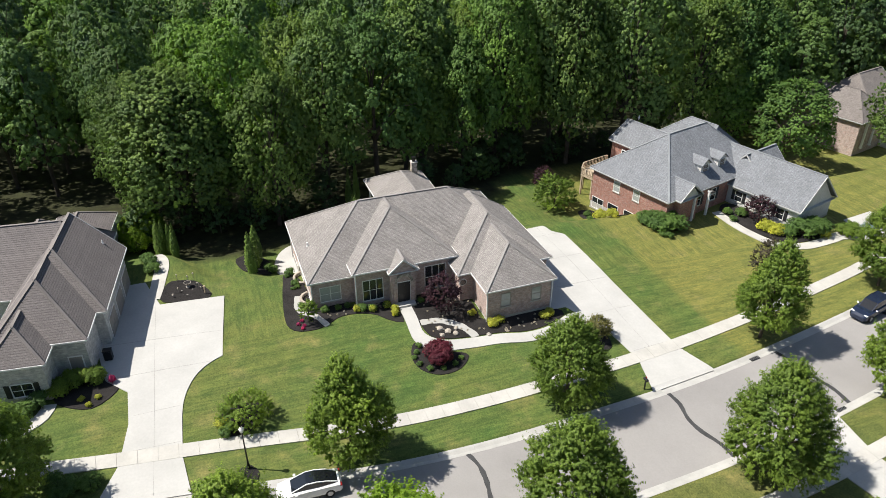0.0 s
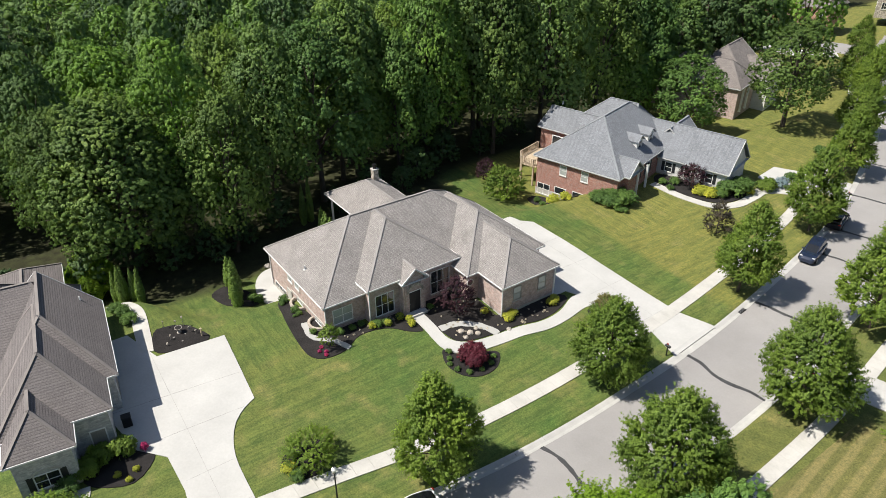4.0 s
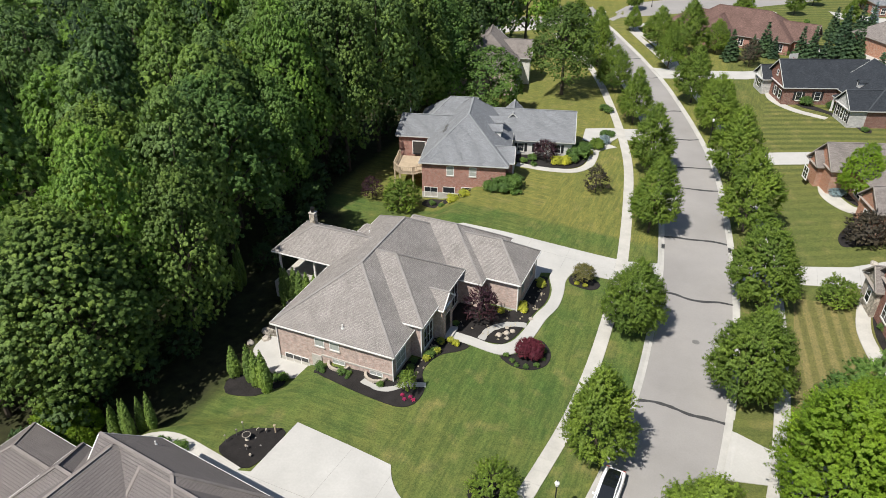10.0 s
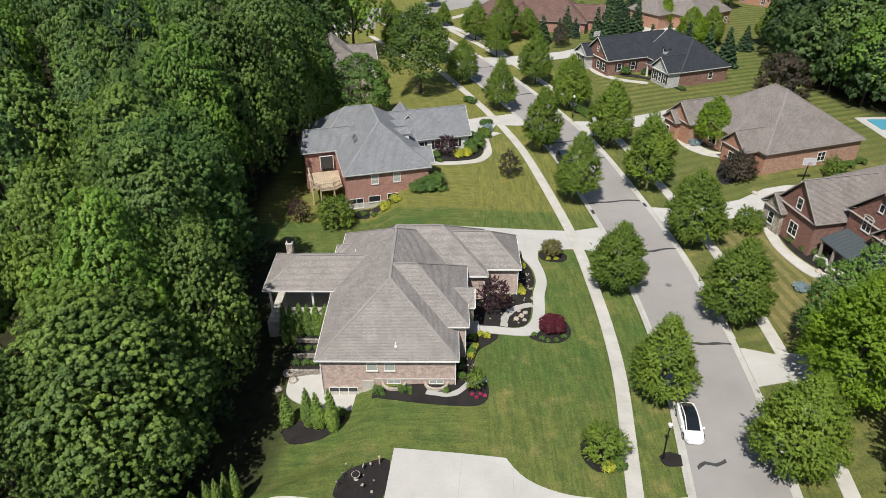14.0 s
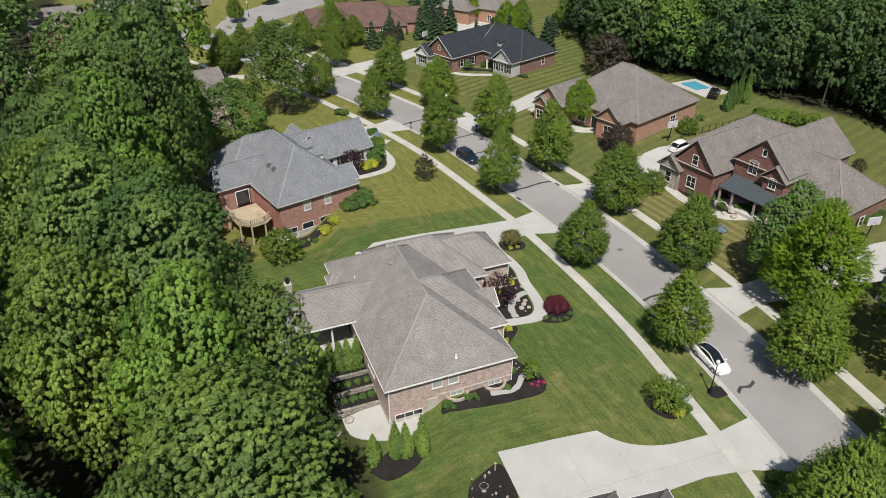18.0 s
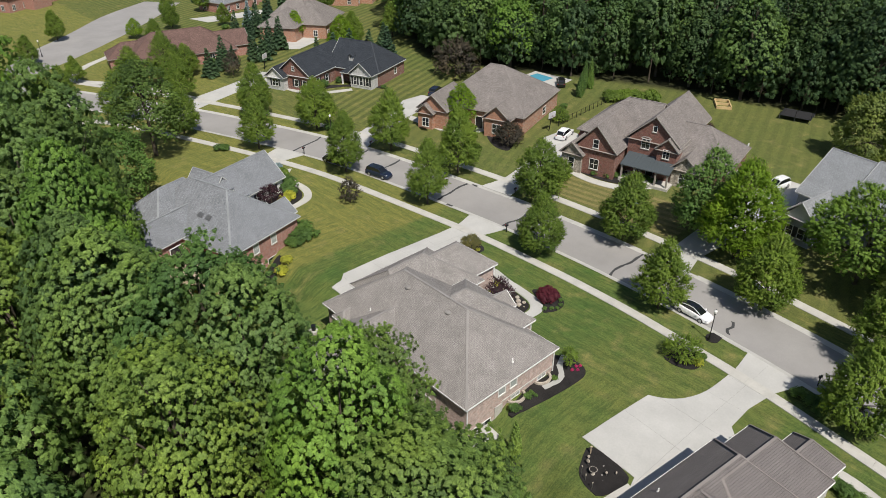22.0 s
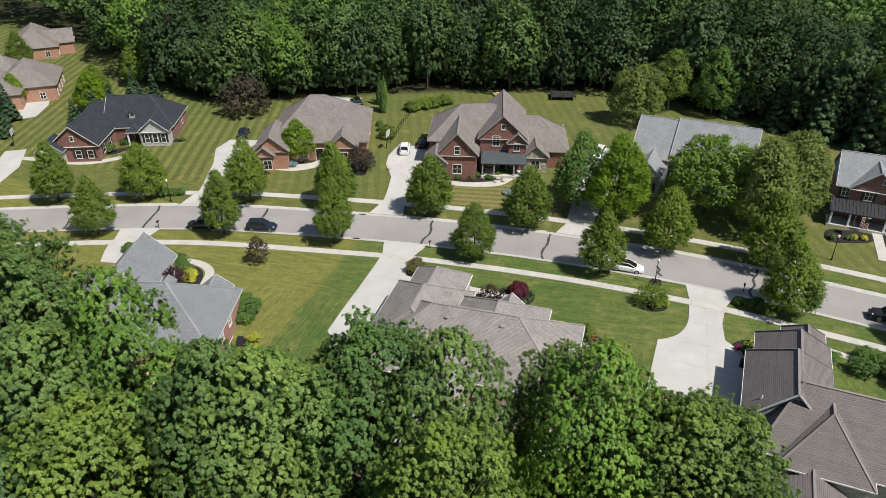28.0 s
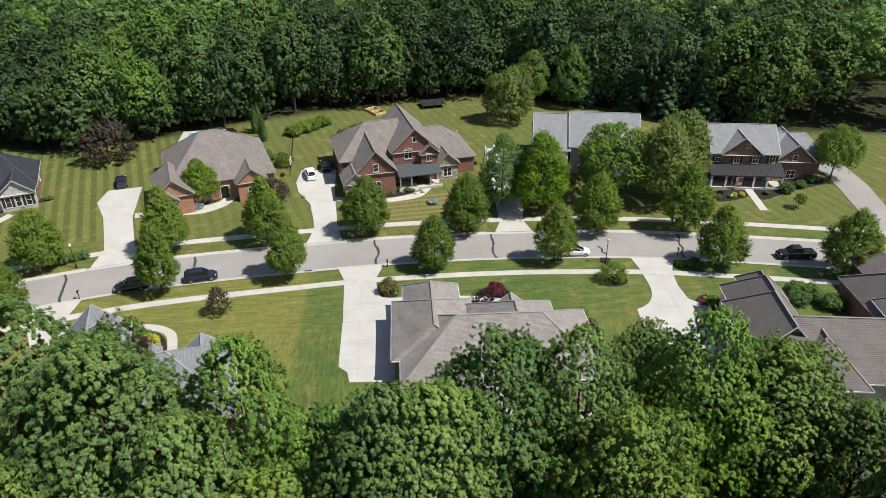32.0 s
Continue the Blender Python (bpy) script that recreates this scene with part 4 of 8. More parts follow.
# ---- plants ----
def leaf_mesh(name, lobes, count, size, seed, material, stretch=1.0, droop=0.0, core=0.78, per=16, tuft=2.2, rough=0.09, below=-0.35, inner=0, spray=0.0):
    """A crown of single leaves, in tufts or along outward sprays, on the skin of its lobes, (centre, radius); the last lobes lie inside."""
    rng = np.random.default_rng(seed)
    c = np.array([l[0] for l in lobes], float)
    r = np.array([l[1] for l in lobes], float)
    bough = np.array([l[2] if len(l) > 2 else l[0] for l in lobes], float)
    w = r ** 2
    if inner:
        w[-inner:] *= 0.3
    tufts = max(8, count // per)
    want, found, tries = tufts, [], 0
    axis = np.array([1, 1, stretch])
    near = None
    if len(r) > 400:
        # far masses: only neighbours in the list can overlap
        near = 8
    while want > 0 and tries < 8:
        m = int(want * 1.8) + 20
        lobe = rng.choice(len(r), m, p=w / w.sum())
        d = rng.normal(size=(m, 3))
        d[:, 2] += 0.3
        d /= np.linalg.norm(d, axis=1)[:, None]
        ok = d[:, 2] > below + 0.25 * rng.normal(size=m)
        rad = r[lobe] * (1 + rough * rng.normal(size=m) - 0.12 * rng.random(m) ** 3)
        p = c[lobe] + d * rad[:, None] * axis
        if near is None:
            gap = np.linalg.norm((p[:, None, :] - c[None]) / axis, axis=2) / r[None]
            gap[np.arange(m), lobe] = 9
            ok &= (gap.min(1) > 0.8) | (lobe >= len(r) - inner)
        p, d, lobe = p[ok][:want], d[ok][:want], lobe[ok][:want]
        face = p - bough[lobe]
        face /= np.linalg.norm(face, axis=1)[:, None] + 1e-6
        found.append((p, d, face))
        want -= len(p)
        tries += 1
    tc = np.concatenate([f[0] for f in found])
    td = np.concatenate([f[1] for f in found])
    tf = np.concatenate([f[2] for f in found])
    pick = rng.integers(0, len(tc), count)
    q = rng.normal(size=(count, 3))
    q /= np.linalg.norm(q, axis=1)[:, None]
    q *= (rng.random(count) ** 0.45)[:, None]
    d = td[pick]
    p = tc[pick] + q * size * tuft * np.array([1, 1, 0.55])
    if spray:
        # twigs run outwards and a little up; leaves sit along them, fewer towards the tip
        out = tc - c.mean(0)
        out[:, 2] *= 0.35
        twig = td * 0.7 + 0.7 * out / (np.linalg.norm(out, axis=1)[:, None] + 1e-6) + rng.normal(size=tc.shape) * 0.33 + np.array([0, 0, 0.3])
        twig *= (spray * rng.uniform(0.55, 1.35, len(tc)) / np.linalg.norm(twig, axis=1))[:, None]
        u = rng.random(count)[:, None] ** 1.2
        p = tc[pick] + twig[pick] * (u - 0.35) + q * size * 1.5 * (1.15 - 0.55 * u)
    n = d * 0.35 + tf[pick] * 0.45 + q * 0.3 + rng.normal(size=(count, 3)) * 0.17 + np.array([0, 0, 0.3])
    if inner:
        out = p - c.mean(0)
        n += 0.45 * out / (np.linalg.norm(out, axis=1)[:, None] + 1e-6)
    else:
        n += np.array([0, 0, 0.2])
    n /= np.linalg.norm(n, axis=1)[:, None]
    t = rng.normal(size=(count, 3)) * 0.7 + q
    if spray:
        t += twig[pick] / spray
    t[:, 2] -= droop
    t -= n * (t * n).sum(1)[:, None]
    t /= np.linalg.norm(t, axis=1)[:, None]
    b = np.cross(n, t)
    s = size * rng.uniform(0.65, 1.3, count)[:, None]
    k = rng.uniform(0.5, 0.85, count)[:, None]
    verts = np.stack([p - t * s + b * s * k, p + t * s * 1.1, p - t * s * 0.8 - b * s * k], 1).reshape(-1, 3)
    tris = np.arange(count * 3)
    if core:
        ico = bmesh.new()
        bmesh.ops.create_icosphere(ico, subdivisions=1, radius=1.0)
        iv = np.array([v.co[:] for v in ico.verts])
        tri = np.array([[v.index for v in f.verts] for f in ico.faces])
        ico.free()
        inner_mass = [iv * rr * core * rng.uniform(0.8, 1.12, (len(iv), 1)) * axis + cc for cc, rr in zip(c[-inner:], r[-inner:])]
        base = len(verts)
        verts = np.concatenate([verts] + inner_mass)
        tris = np.concatenate([tris] + [(tri + base + i * len(iv)).ravel() for i in range(len(inner_mass))])
    me = bpy.data.meshes.new(name)
    me.vertices.add(len(verts))
    me.vertices.foreach_set("co", verts.ravel())
    me.loops.add(len(tris))
    me.loops.foreach_set("vertex_index", tris.astype(np.int32))
    me.polygons.add(len(tris) // 3)
    me.polygons.foreach_set("loop_start", (np.arange(len(tris) // 3) * 3).astype(np.int32))
    me.update(calc_edges=True)
    me.materials.append(material)
    return me


def crown_lobes(rng, h0, h1, radius, n, kind="round", billow=True):
    """Clumps over the skin of a crown between two heights, in full boughs where it billows, and two lobes inside.
    Rows: centre, radius, centre of the bough."""
    waist = {"round": 0.42, "egg": 0.27, "dome": 0.22}[kind]
    cz = h0 + (h1 - h0) * waist
    up, down = h1 - cz, cz - h0
    count = max(14, n // 4) if billow else n
    size0 = radius * (1.9 if billow else 1.7) * max(1.0, (h1 - h0) / (2.3 * radius)) / count ** 0.5
    lobes = []
    swell = [(rng.uniform(-1, 1), rng.uniform(-1, 1), rng.uniform(-1, 1), rng.uniform(0, 6.3)) for _ in range(5)]
    for i in range(count):
        u = 1 - (i + 0.5) / count * (1.55 if kind != "dome" else 1.2)
        a = i * 2.39996 + rng.uniform(-0.4, 0.4)
        side = (1 - abs(u) ** (2.4 if kind != "egg" else 1.4)) ** (0.5 if kind != "egg" else 0.68)
        if billow:
            size = size0 * rng.uniform(0.66, 1.2)
            k = rng.uniform(0.87, 1.07)
        else:
            size = size0 * rng.choice((0.55, 0.7, 0.85, 1.0, 1.2, 1.5)) * rng.uniform(0.85, 1.15)
            k = 0.93 + rng.uniform(-0.07, 0.07) + 0.055 * sum(math.sin(4.2 * (p * side * math.cos(a) + q * side * math.sin(a) + w * u) + f) for p, q, w, f in swell)
            k = max(0.66, min(1.1, k))
        rr = max(0.0, radius * side * k - size * 0.8)
        z = cz + (u * k * up - size * 0.8 * max(0, u) if u > 0 else u * down)
        mid = Vector((rr * math.cos(a), rr * math.sin(a), z))
        lobes.append((tuple(mid), size, tuple(mid)))
        if billow:
            away = (Vector((mid.x, mid.y, (z - cz) * 0.8)).normalized() + Vector((0, 0, 0.35))).normalized()
            for _ in range(6):
                turn = Vector((rng.gauss(0, 1), rng.gauss(0, 1), rng.gauss(0, 1))).normalized()
                p = mid + (away + turn * 0.85).normalized() * size * rng.uniform(0.6, 0.82)
                lobes.append((tuple(p), size * rng.uniform(0.34, 0.54), tuple(mid)))
    lobes.append(((0, 0, cz + up * 0.1), radius * 0.66, (0, 0, cz)))
    lobes.append(((0, 0, cz + up * 0.45), radius * 0.5, (0, 0, cz)))
    return lobes


def trunk_mesh(h, r, lobes, seed, lean=0.0, limbs=9, first=0.3):
    """A tapered trunk with limbs that reach into the clumps."""
    rng = random.Random(seed)
    bm = bmesh.new()
    pts = [Vector((lean * math.sin(k * 1.1 + seed) * 0.25 * k, lean * math.cos(k * 1.3) * 0.2 * k, h * k / 5)) for k in range(6)]
    rod(bm, (0, 0, -0.4), (0, 0, 0.05), r * 1.5, r * 1.15, 8)
    for k in range(5):
        rod(bm, pts[k], pts[k + 1], r * (1.15 - 0.2 * k), r * (0.95 - 0.2 * k) if k < 4 else r * 0.12, 8)
    for c, s, _ in rng.sample(lobes, min(limbs, len(lobes))):
        q = min(0.9, max(first, (c[2] / h) * 0.62))
        i = min(4, int(q * 5))
        a = pts[i].lerp(pts[i + 1], q * 5 - i)
        mid = a.lerp(Vector(c), 0.5) + Vector((0, 0, 0.08 * h * rng.random()))
        rod(bm, a, mid, r * 0.42, r * 0.26, 5)
        rod(bm, mid, Vector(c), r * 0.26, r * 0.06, 5)
    me = bpy.data.meshes.new("trunk")
    bm.to_mesh(me)
    bm.free()
    me.materials.append(M_BARK)
    return me


PLANTS = {}


def again(ob, m):
    """One more of a plant, at the pose and size m."""
    twin = copy_thing(ob, m)
    twin.matrix_basis = m
    return twin


# how far twigs stand out of the crown
SPRAY = {"street_maple": 0.6, "street_maple_wide": 0.6, "street_maple_tall": 0.6, "birch": 0.5, "light_maple": 0.45, "bright_maple": 0.6, "dark_maple": 0.45, "pale_tree": 0.5, "locust": 0.5, "under": 0.8, "plum_tree": 0.45, "bronze_tree": 0.4, "willow_shrub": 0.6, "large_shrub": 0.5, "green_shrub_tree": 0.4, "olive_shrub": 0.5, "young_tree": 0.3}
SPEC = {
    # kind: (height, crown bottom, crown radius, lobes, leaves, leaf size, profile, leaf material, trunk radius)
    "street_maple": (7.9, 0.9, 3.1, 110, 60000, 0.07, "egg", L_MAPLE, 0.13),
    "street_maple_wide": (7.9, 0.7, 3.4, 120, 66000, 0.07, "egg", L_MAPLE, 0.14),
    "street_maple_tall": (9.0, 1.0, 3.1, 116, 64000, 0.07, "egg", L_MAPLE, 0.14),
    "light_maple": (12.5, 1.2, 5.2, 170, 90000, 0.085, "egg", L_LIGHT, 0.2),
    "locust": (13.0, 2.2, 6.4, 170, 84000, 0.1, "round", L_LOCUST, 0.22),
    "birch": (15.5, 1.2, 4.9, 150, 80000, 0.095, "egg", L_SAGE, 0.16),
    "pale_tree": (14.5, 0.6, 6.4, 150, 80000, 0.1, "egg", L_SAGE, 0.2),
    "bright_maple": (16.2, 0.6, 4.9, 190, 120000, 0.085, "egg", L_LIGHT, 0.2),
    "dark_maple": (13.6, 0.6, 4.7, 150, 90000, 0.085, "egg", L_DENSE, 0.2),
    "front_a": (20.5, 2.0, 6.2, 230, 98000, 0.108, "round", L_EDGE, 0.34),
    "front_b": (21.5, 2.0, 5.9, 220, 96000, 0.108, "round", L_PALE, 0.32),
    "front_c": (20.0, 2.0, 7.2, 250, 112000, 0.112, "round", L_DENSE, 0.34),
    "front_d": (20.0, 2.0, 6.0, 210, 94000, 0.106, "round", L_LIME, 0.3),
    "oak_a": (21.0, 3.0, 6.2, 170, 34000, 0.165, "round", L_WOOD, 0.34),
    # oak_e is much like oak_a, its leaves darkened for shade
    "oak_e": (21.5, 1.0, 6.2, 170, 34000, 0.165, "round", L_SHADED, 0.34),
    "oak_b": (22.5, 4.0, 5.8, 160, 32000, 0.165, "egg", L_SILVER, 0.32),
    "oak_c": (20.0, 1.0, 6.6, 170, 34000, 0.165, "dome", L_SHADED, 0.34),
    "oak_d": (20.5, 3.0, 6.0, 160, 32000, 0.165, "round", L_LIME, 0.3),
    "under": (8.5, 0.2, 3.4, 40, 5200, 0.19, "round", L_SHADED, 0.12),
    "plum_tree": (4.4, 0.5, 1.9, 60, 9000, 0.06, "round", L_PLUM, 0.08),
    "bronze_tree": (4.6, 0.5, 1.8, 50, 9000, 0.065, "egg", L_BRONZE, 0.07),
    "willow_shrub": (3.1, 0.05, 2.3, 50, 12000, 0.065, "dome", L_MAPLE, 0.1),
    "large_shrub": (4.6, 0.1, 3.1, 60, 15000, 0.09, "dome", L_BRONZE, 0.1),
    "olive_shrub": (3.6, 0.4, 2.2, 60, 15000, 0.075, "round", L_OLIVE, 0.08),
    "green_shrub_tree": (4.2, 0.05, 2.5, 60, 15000, 0.075, "dome", L_MAPLE, 0.1),
    "young_tree": (2.6, 0.5, 0.9, 24, 3600, 0.06, "round", L_MAPLE, 0.05),
}


def plant(kind, x, y, scale=1.0, label="", category="tree", group="", turn=None, tall=1.0, sink=0.05, name=None):
    """A tree or large shrub on the ground; alike ones share their meshes."""
    rnd = random.Random(int(x * 131 + y * 977) % 100003)
    turn = rnd.uniform(0, 360) if turn is None else turn
    m = pose(x, y, ground(x, y) - sink, rnd.uniform(-1.5, 1.5), rnd.uniform(-1.5, 1.5), turn) @ Matrix.Diagonal((scale, scale, scale * tall, 1))
    if kind in PLANTS:
        ob = again(PLANTS[kind], m)
        return tagged(ob, label, category, group)
    h, low, radius, n, leaves, size, prof, mat, tr = SPEC[kind]
    rng = random.Random(len(PLANTS) * 7 + 3)
    lobes = crown_lobes(rng, low, h, radius, n, prof, kind not in SPRAY)
    ob = new(name or ("shrub" if "shrub" in kind else "tree"))
    for nm, me in (("trunk", trunk_mesh(h * 0.86, tr, lobes, len(PLANTS))), ("crown", leaf_mesh("crown", lobes, leaves, size, len(PLANTS) + 11, mat, rough=0.18 if kind in SPRAY else 0.1, core=0.0, inner=2, per=22, spray=SPRAY.get(kind, 0.2)))):
        new(nm, me).parent = ob
    PLANTS[kind] = ob
    ob.matrix_basis = m
    return tagged(ob, label, category, group)


def bush(kind, x, y, r, h, label, mat, group="", leaves=1300, size=0.05):
    """A low shrub: short stems under a dense crown."""
    key = (kind,)
    rnd = random.Random(int(x * 313 + y * 71) % 99991)
    m = pose(x, y, ground(x, y) + 0.02, 0, 0, rnd.uniform(0, 360)) @ Matrix.Diagonal((r, r, h, 1))
    if key in PLANTS:
        return tagged(again(PLANTS[key], m), label, "shrub", group)
    rng = random.Random(len(PLANTS))
    lobes = [((0.55 * math.cos(a) * q, 0.55 * math.sin(a) * q, 0.42 + 0.2 * (1 - q) + rng.uniform(-0.05, 0.08)), rng.uniform(0.36, 0.46)) for q, k in ((1.0, 7), (0.45, 3)) for a in [2 * math.pi * i / k + rng.random() for i in range(k)]]
    ob = new("shrub")
    bm = bmesh.new()
    for k in range(4):
        rod(bm, (0, 0, -0.1), (0.3 * math.cos(k * 1.6), 0.3 * math.sin(k * 1.6), 0.5), 0.04, 0.015, 5)
    part("stem", bm, M_BARK, ob)
    new("crown", leaf_mesh("crown", lobes, leaves * 3, size * 0.85, len(PLANTS) + 5, mat, core=0.62, per=10)).parent = ob
    PLANTS[key] = ob
    ob.matrix_basis = m
    return tagged(ob, label, "shrub", group)


def column(kind, x, y, r, h, label, mat, group="", leaves=1500, size=0.13, cone=False, category="conifer"):
    """A columnar cedar or a conical spruce."""
    key = (kind, "column")
    rnd = random.Random(int(x * 513 + y * 37) % 99991)
    m = pose(x, y, ground(x, y) - 0.03, rnd.uniform(-2, 2), rnd.uniform(-2, 2), rnd.uniform(0, 360)) @ Matrix.Diagonal((r, r, h, 1))
    if key in PLANTS:
        return tagged(again(PLANTS[key], m), label, category, group)
    rng = random.Random(len(PLANTS))
    lobes = []
    n = 60 if cone else 44
    for i in range(n):
        f = (i + 0.5) / n
        prof = (1 - f) ** 0.9 if cone else (1 - f) ** 0.62 * min(1.15, 0.72 + f * 1.6)
        a = i * 2.4
        q = prof * (rng.uniform(0.6, 0.8) if cone else 0.5)
        lobes.append(((q * math.cos(a), q * math.sin(a), (0.03 + 0.94 * f) * 5), max(0.07, (0.3 if cone else 0.46) * prof)))
    ob = new("conifer")
    part("trunk", rod(bmesh.new(), (0, 0, -0.03), (0, 0, 0.9), 0.09, 0.01, 7), M_BARK, ob)
    me = leaf_mesh("crown", lobes, leaves * (3 if cone else 4), size * (0.68 if cone else 0.48), len(PLANTS) + 5, mat, rough=0.09 if cone else 0.04, stretch=1.0 if cone else 1.6, droop=-0.9 if not cone else 0.6, below=-0.8, core=0.86, per=8, tuft=1.6 if cone else 1.1)
    co = np.empty(len(me.vertices) * 3)
    me.vertices.foreach_get("co", co)
    co = co.reshape(-1, 3)
    co[:, 2] /= 5.0
    me.vertices.foreach_set("co", co.ravel())
    new("crown", me).parent = ob
    PLANTS[key] = ob
    ob.matrix_basis = m
    return tagged(ob, label, category, group)


# street trees
AVENUE = "maples lining the street"
STREET = [(19.2, -0.4, "street_maple", 1.0), (18.8, 18.3, "street_maple_wide", 0.96), (17.3, 40.4, "street_maple_tall", 0.98), (14.6, 58.5, "street_maple_tall", 1.0), (8.6, 77.5, "street_maple", 1.0),
          (1.8, 94.0, "street_maple_wide", 0.95), (-4.5, 108, "street_maple", 1.05), (15.3, -24.8, "street_maple_wide", 1.08), (11.6, -42.5, "street_maple_wide", 1.15),
          (30.4, 12.3, "street_maple_wide", 1.12), (31.0, 29.2, "street_maple_wide", 1.12), (28.8, 45.4, "street_maple", 1.18), (26.1, 60.3, "street_maple", 1.15), (22.0, 78.5, "street_maple_wide", 1.08),
          (17.0, 92.5, "street_maple", 1.1), (27.8, -9.4, "street_maple_wide", 1.1), (26.6, -23.4, "street_maple", 1.2), (10.0, 112, "street_maple", 1.0), (-14.0, 124, "street_maple_wide", 1.1), (18.5, 127, "street_maple_wide", 0.8)]
for x, y, kind, s in STREET:
    plant(kind, x, y, s * 1.06, "leafy green street maple in the grass verge", "tree", AVENUE, tall=1.14)
plant("bright_maple", 36.5, -1.2, 1.0, "tall bright green maple beside a driveway")
plant("dark_maple", 39.3, 5.2, 1.0, "dark green dense maple beside a driveway")
plant("locust", 41.0, -15.2, 1.13, "broad airy locust in a front garden", tall=0.86)
plant("birch", 37.2, -23.2, 1.1, "tall loose birch in a front garden")
plant("birch", 41.2, -27.6, 1.1, "tall loose birch in a front garden")
plant("pale_tree", 80.0, -1.8, 1.0, "pale green tree on a back lawn")
plant("dark_maple", 90, -18, 1.1, "dark rounded tree at the wood's edge")
plant("front_a", 90, -8.7, 0.68, "green tree at the wood's edge")
plant("light_maple", 42.6, 59.0, 0.68, "young bright maple in front of a house")
plant("front_a", -6.8, 87.0, 1.0, "large dense maple on a lawn", tall=0.86)
plant("front_c", -17.6, 75.5, 0.8, "large green tree beside the houses", tall=0.86)
plant("front_d", -25.6, 70.0, 0.72, "lime green tree at the wood's edge")
for x, y, k in ((-33.5, 111, 0.9), (-30.5, 88, 0.9), (-38, 86, 1.0), (-40, 100, 1.0), (-35, 124, 0.85), (-46, 112, 1.0), (-33, 78, 0.9)):
    plant("oak_a" if k > 0.8 else "oak_b", x, y, k, "large green tree among the houses", group="trees by the bend")
for x, y, k in ((-27.4, 152, 1.0), (-17.6, 146, 1.0), (-9.0, 129, 1.0), (17.0, 148, 0.6), (5.6, 126.8, 1.15)):
    plant("street_maple", x, y, k, "leafy green street maple at the bend", group="maples lining the street")
plant("light_maple", 56.0, 117, 0.8, "bright green maple behind the houses")
plant("light_maple", 23.0, 169, 0.45, "small bright maple at the corner")
plant("street_maple", -2.5, 141, 0.75, "small tree on the corner verge")
plant("locust", 43.5, -58.0, 0.62, "light green tree beside a dark driveway", tall=1.25)
plant("bronze_tree", 8.4, 48.8, 1.0, "small bronze-leaved tree on the lawn")
plant("plum_tree", 3.9, 12.4, 1.0, "purple-leaved plum tree in the mulch bed")
plant("willow_shrub", 12.5, -7.7, 0.92, "weeping green shrub beside the pavement", "shrub")
plant("olive_shrub", 12.1, 25.3, 0.62, "rounded bronze-green shrub beside the driveway", "shrub")
plant("large_shrub", 43.0, 46.2, 0.95, "broad bronze shrub in front of a house", "shrub")
plant("green_shrub_tree", 39.0, 31.2, 0.9, "low spreading green tree beside the drive", "shrub")
plant("green_shrub_tree", -16.9, 36.2, 1.2, "dense green shrub beside the deck", "shrub")
plant("plum_tree", -22.3, 37.4, 0.85, "purple-leaved shrub beside the deck", "shrub")
plant("young_tree", 1.6, -0.4, 1.0, "young green tree in the mulch bed")
plant("young_tree", 33.0, -46.5, 1.2, "young green tree on a lawn")
plant("large_shrub", 63.5, 82.5, 1.7, "broad brown-green tree at the lawn's edge", "tree", tall=1.2)
plant("bronze_tree", 26.0, 119, 1.3, "small dark tree beside the houses")
for x, y, k in ((12.3, 124.2, 1.3), (22, 152, 0.9), (35, 172, 0.8), (62, 120, 1.0), (80, 160, 1.1), (40, 186, 0.8), (48, 165, 0.7), (6, 181, 0.9), (76, 121, 1.1), (52, 187, 1.0), (-6, 163, 0.8), (-44, 137, 1.0), (-50, 128, 1.1)):
    plant("street_maple_tall", x, y, k, "green garden tree among the distant houses", group="distant garden trees")


for x, y, k in ((-24.0, -14.6, 0.9), (-26.2, -15.6, 1.05), (-24.6, -17.4, 0.8), (-22.6, -16.6, 0.7)):
    plant("light_maple", x, y, 0.42 * k, "bushy light green young tree at the lawn's end", group="young trees at the lawn's end")


# ---- woodland ----
def spots(x0, x1, y0, y1, gap, inside, seed):
    rnd = random.Random(seed)
    out, y, odd = [], y0, 0
    while y < y1:
        x = x0 + (gap / 2 if odd else 0)
        while x < x1:
            px, py = x + rnd.uniform(-0.34, 0.34) * gap, y + rnd.uniform(-0.34, 0.34) * gap
            if inside(px, py):
                out.append((px, py, rnd.random(), rnd.random()))
            x += gap
        y, odd = y + gap * 0.87, 1 - odd
    return out


def woodland(list_of, label):
    for x, y, a, b in list_of:
        if x > 50:
            # leaf colour carries the light: sunlit crowns north of 45, shaded ones south
            kinds = ("oak_a", "oak_c", "oak_b", "oak_d", "oak_a") if y > 45 else ("oak_e", "oak_c", "oak_e", "oak_a", "oak_e")
            plant(kinds[int(a * 5)], x, y, 0.72 + 0.5 * b, label, "tree", "woodland trees", sink=0.2)
            continue
        close = -47 < x < -15 and -26 < y < 78
        kinds = ("front_a", "front_b", "front_c", "front_d", "front_a", "front_b", "front_c") if close else ("oak_a", "oak_b", "oak_c", "oak_d", "oak_a", "oak_b", "oak_c")
        plant(kinds[int(a * 7)], x, y, 0.82 + 0.2 * b, label, "tree", "woodland trees", sink=0.2, tall=1.24 + 0.12 * a)


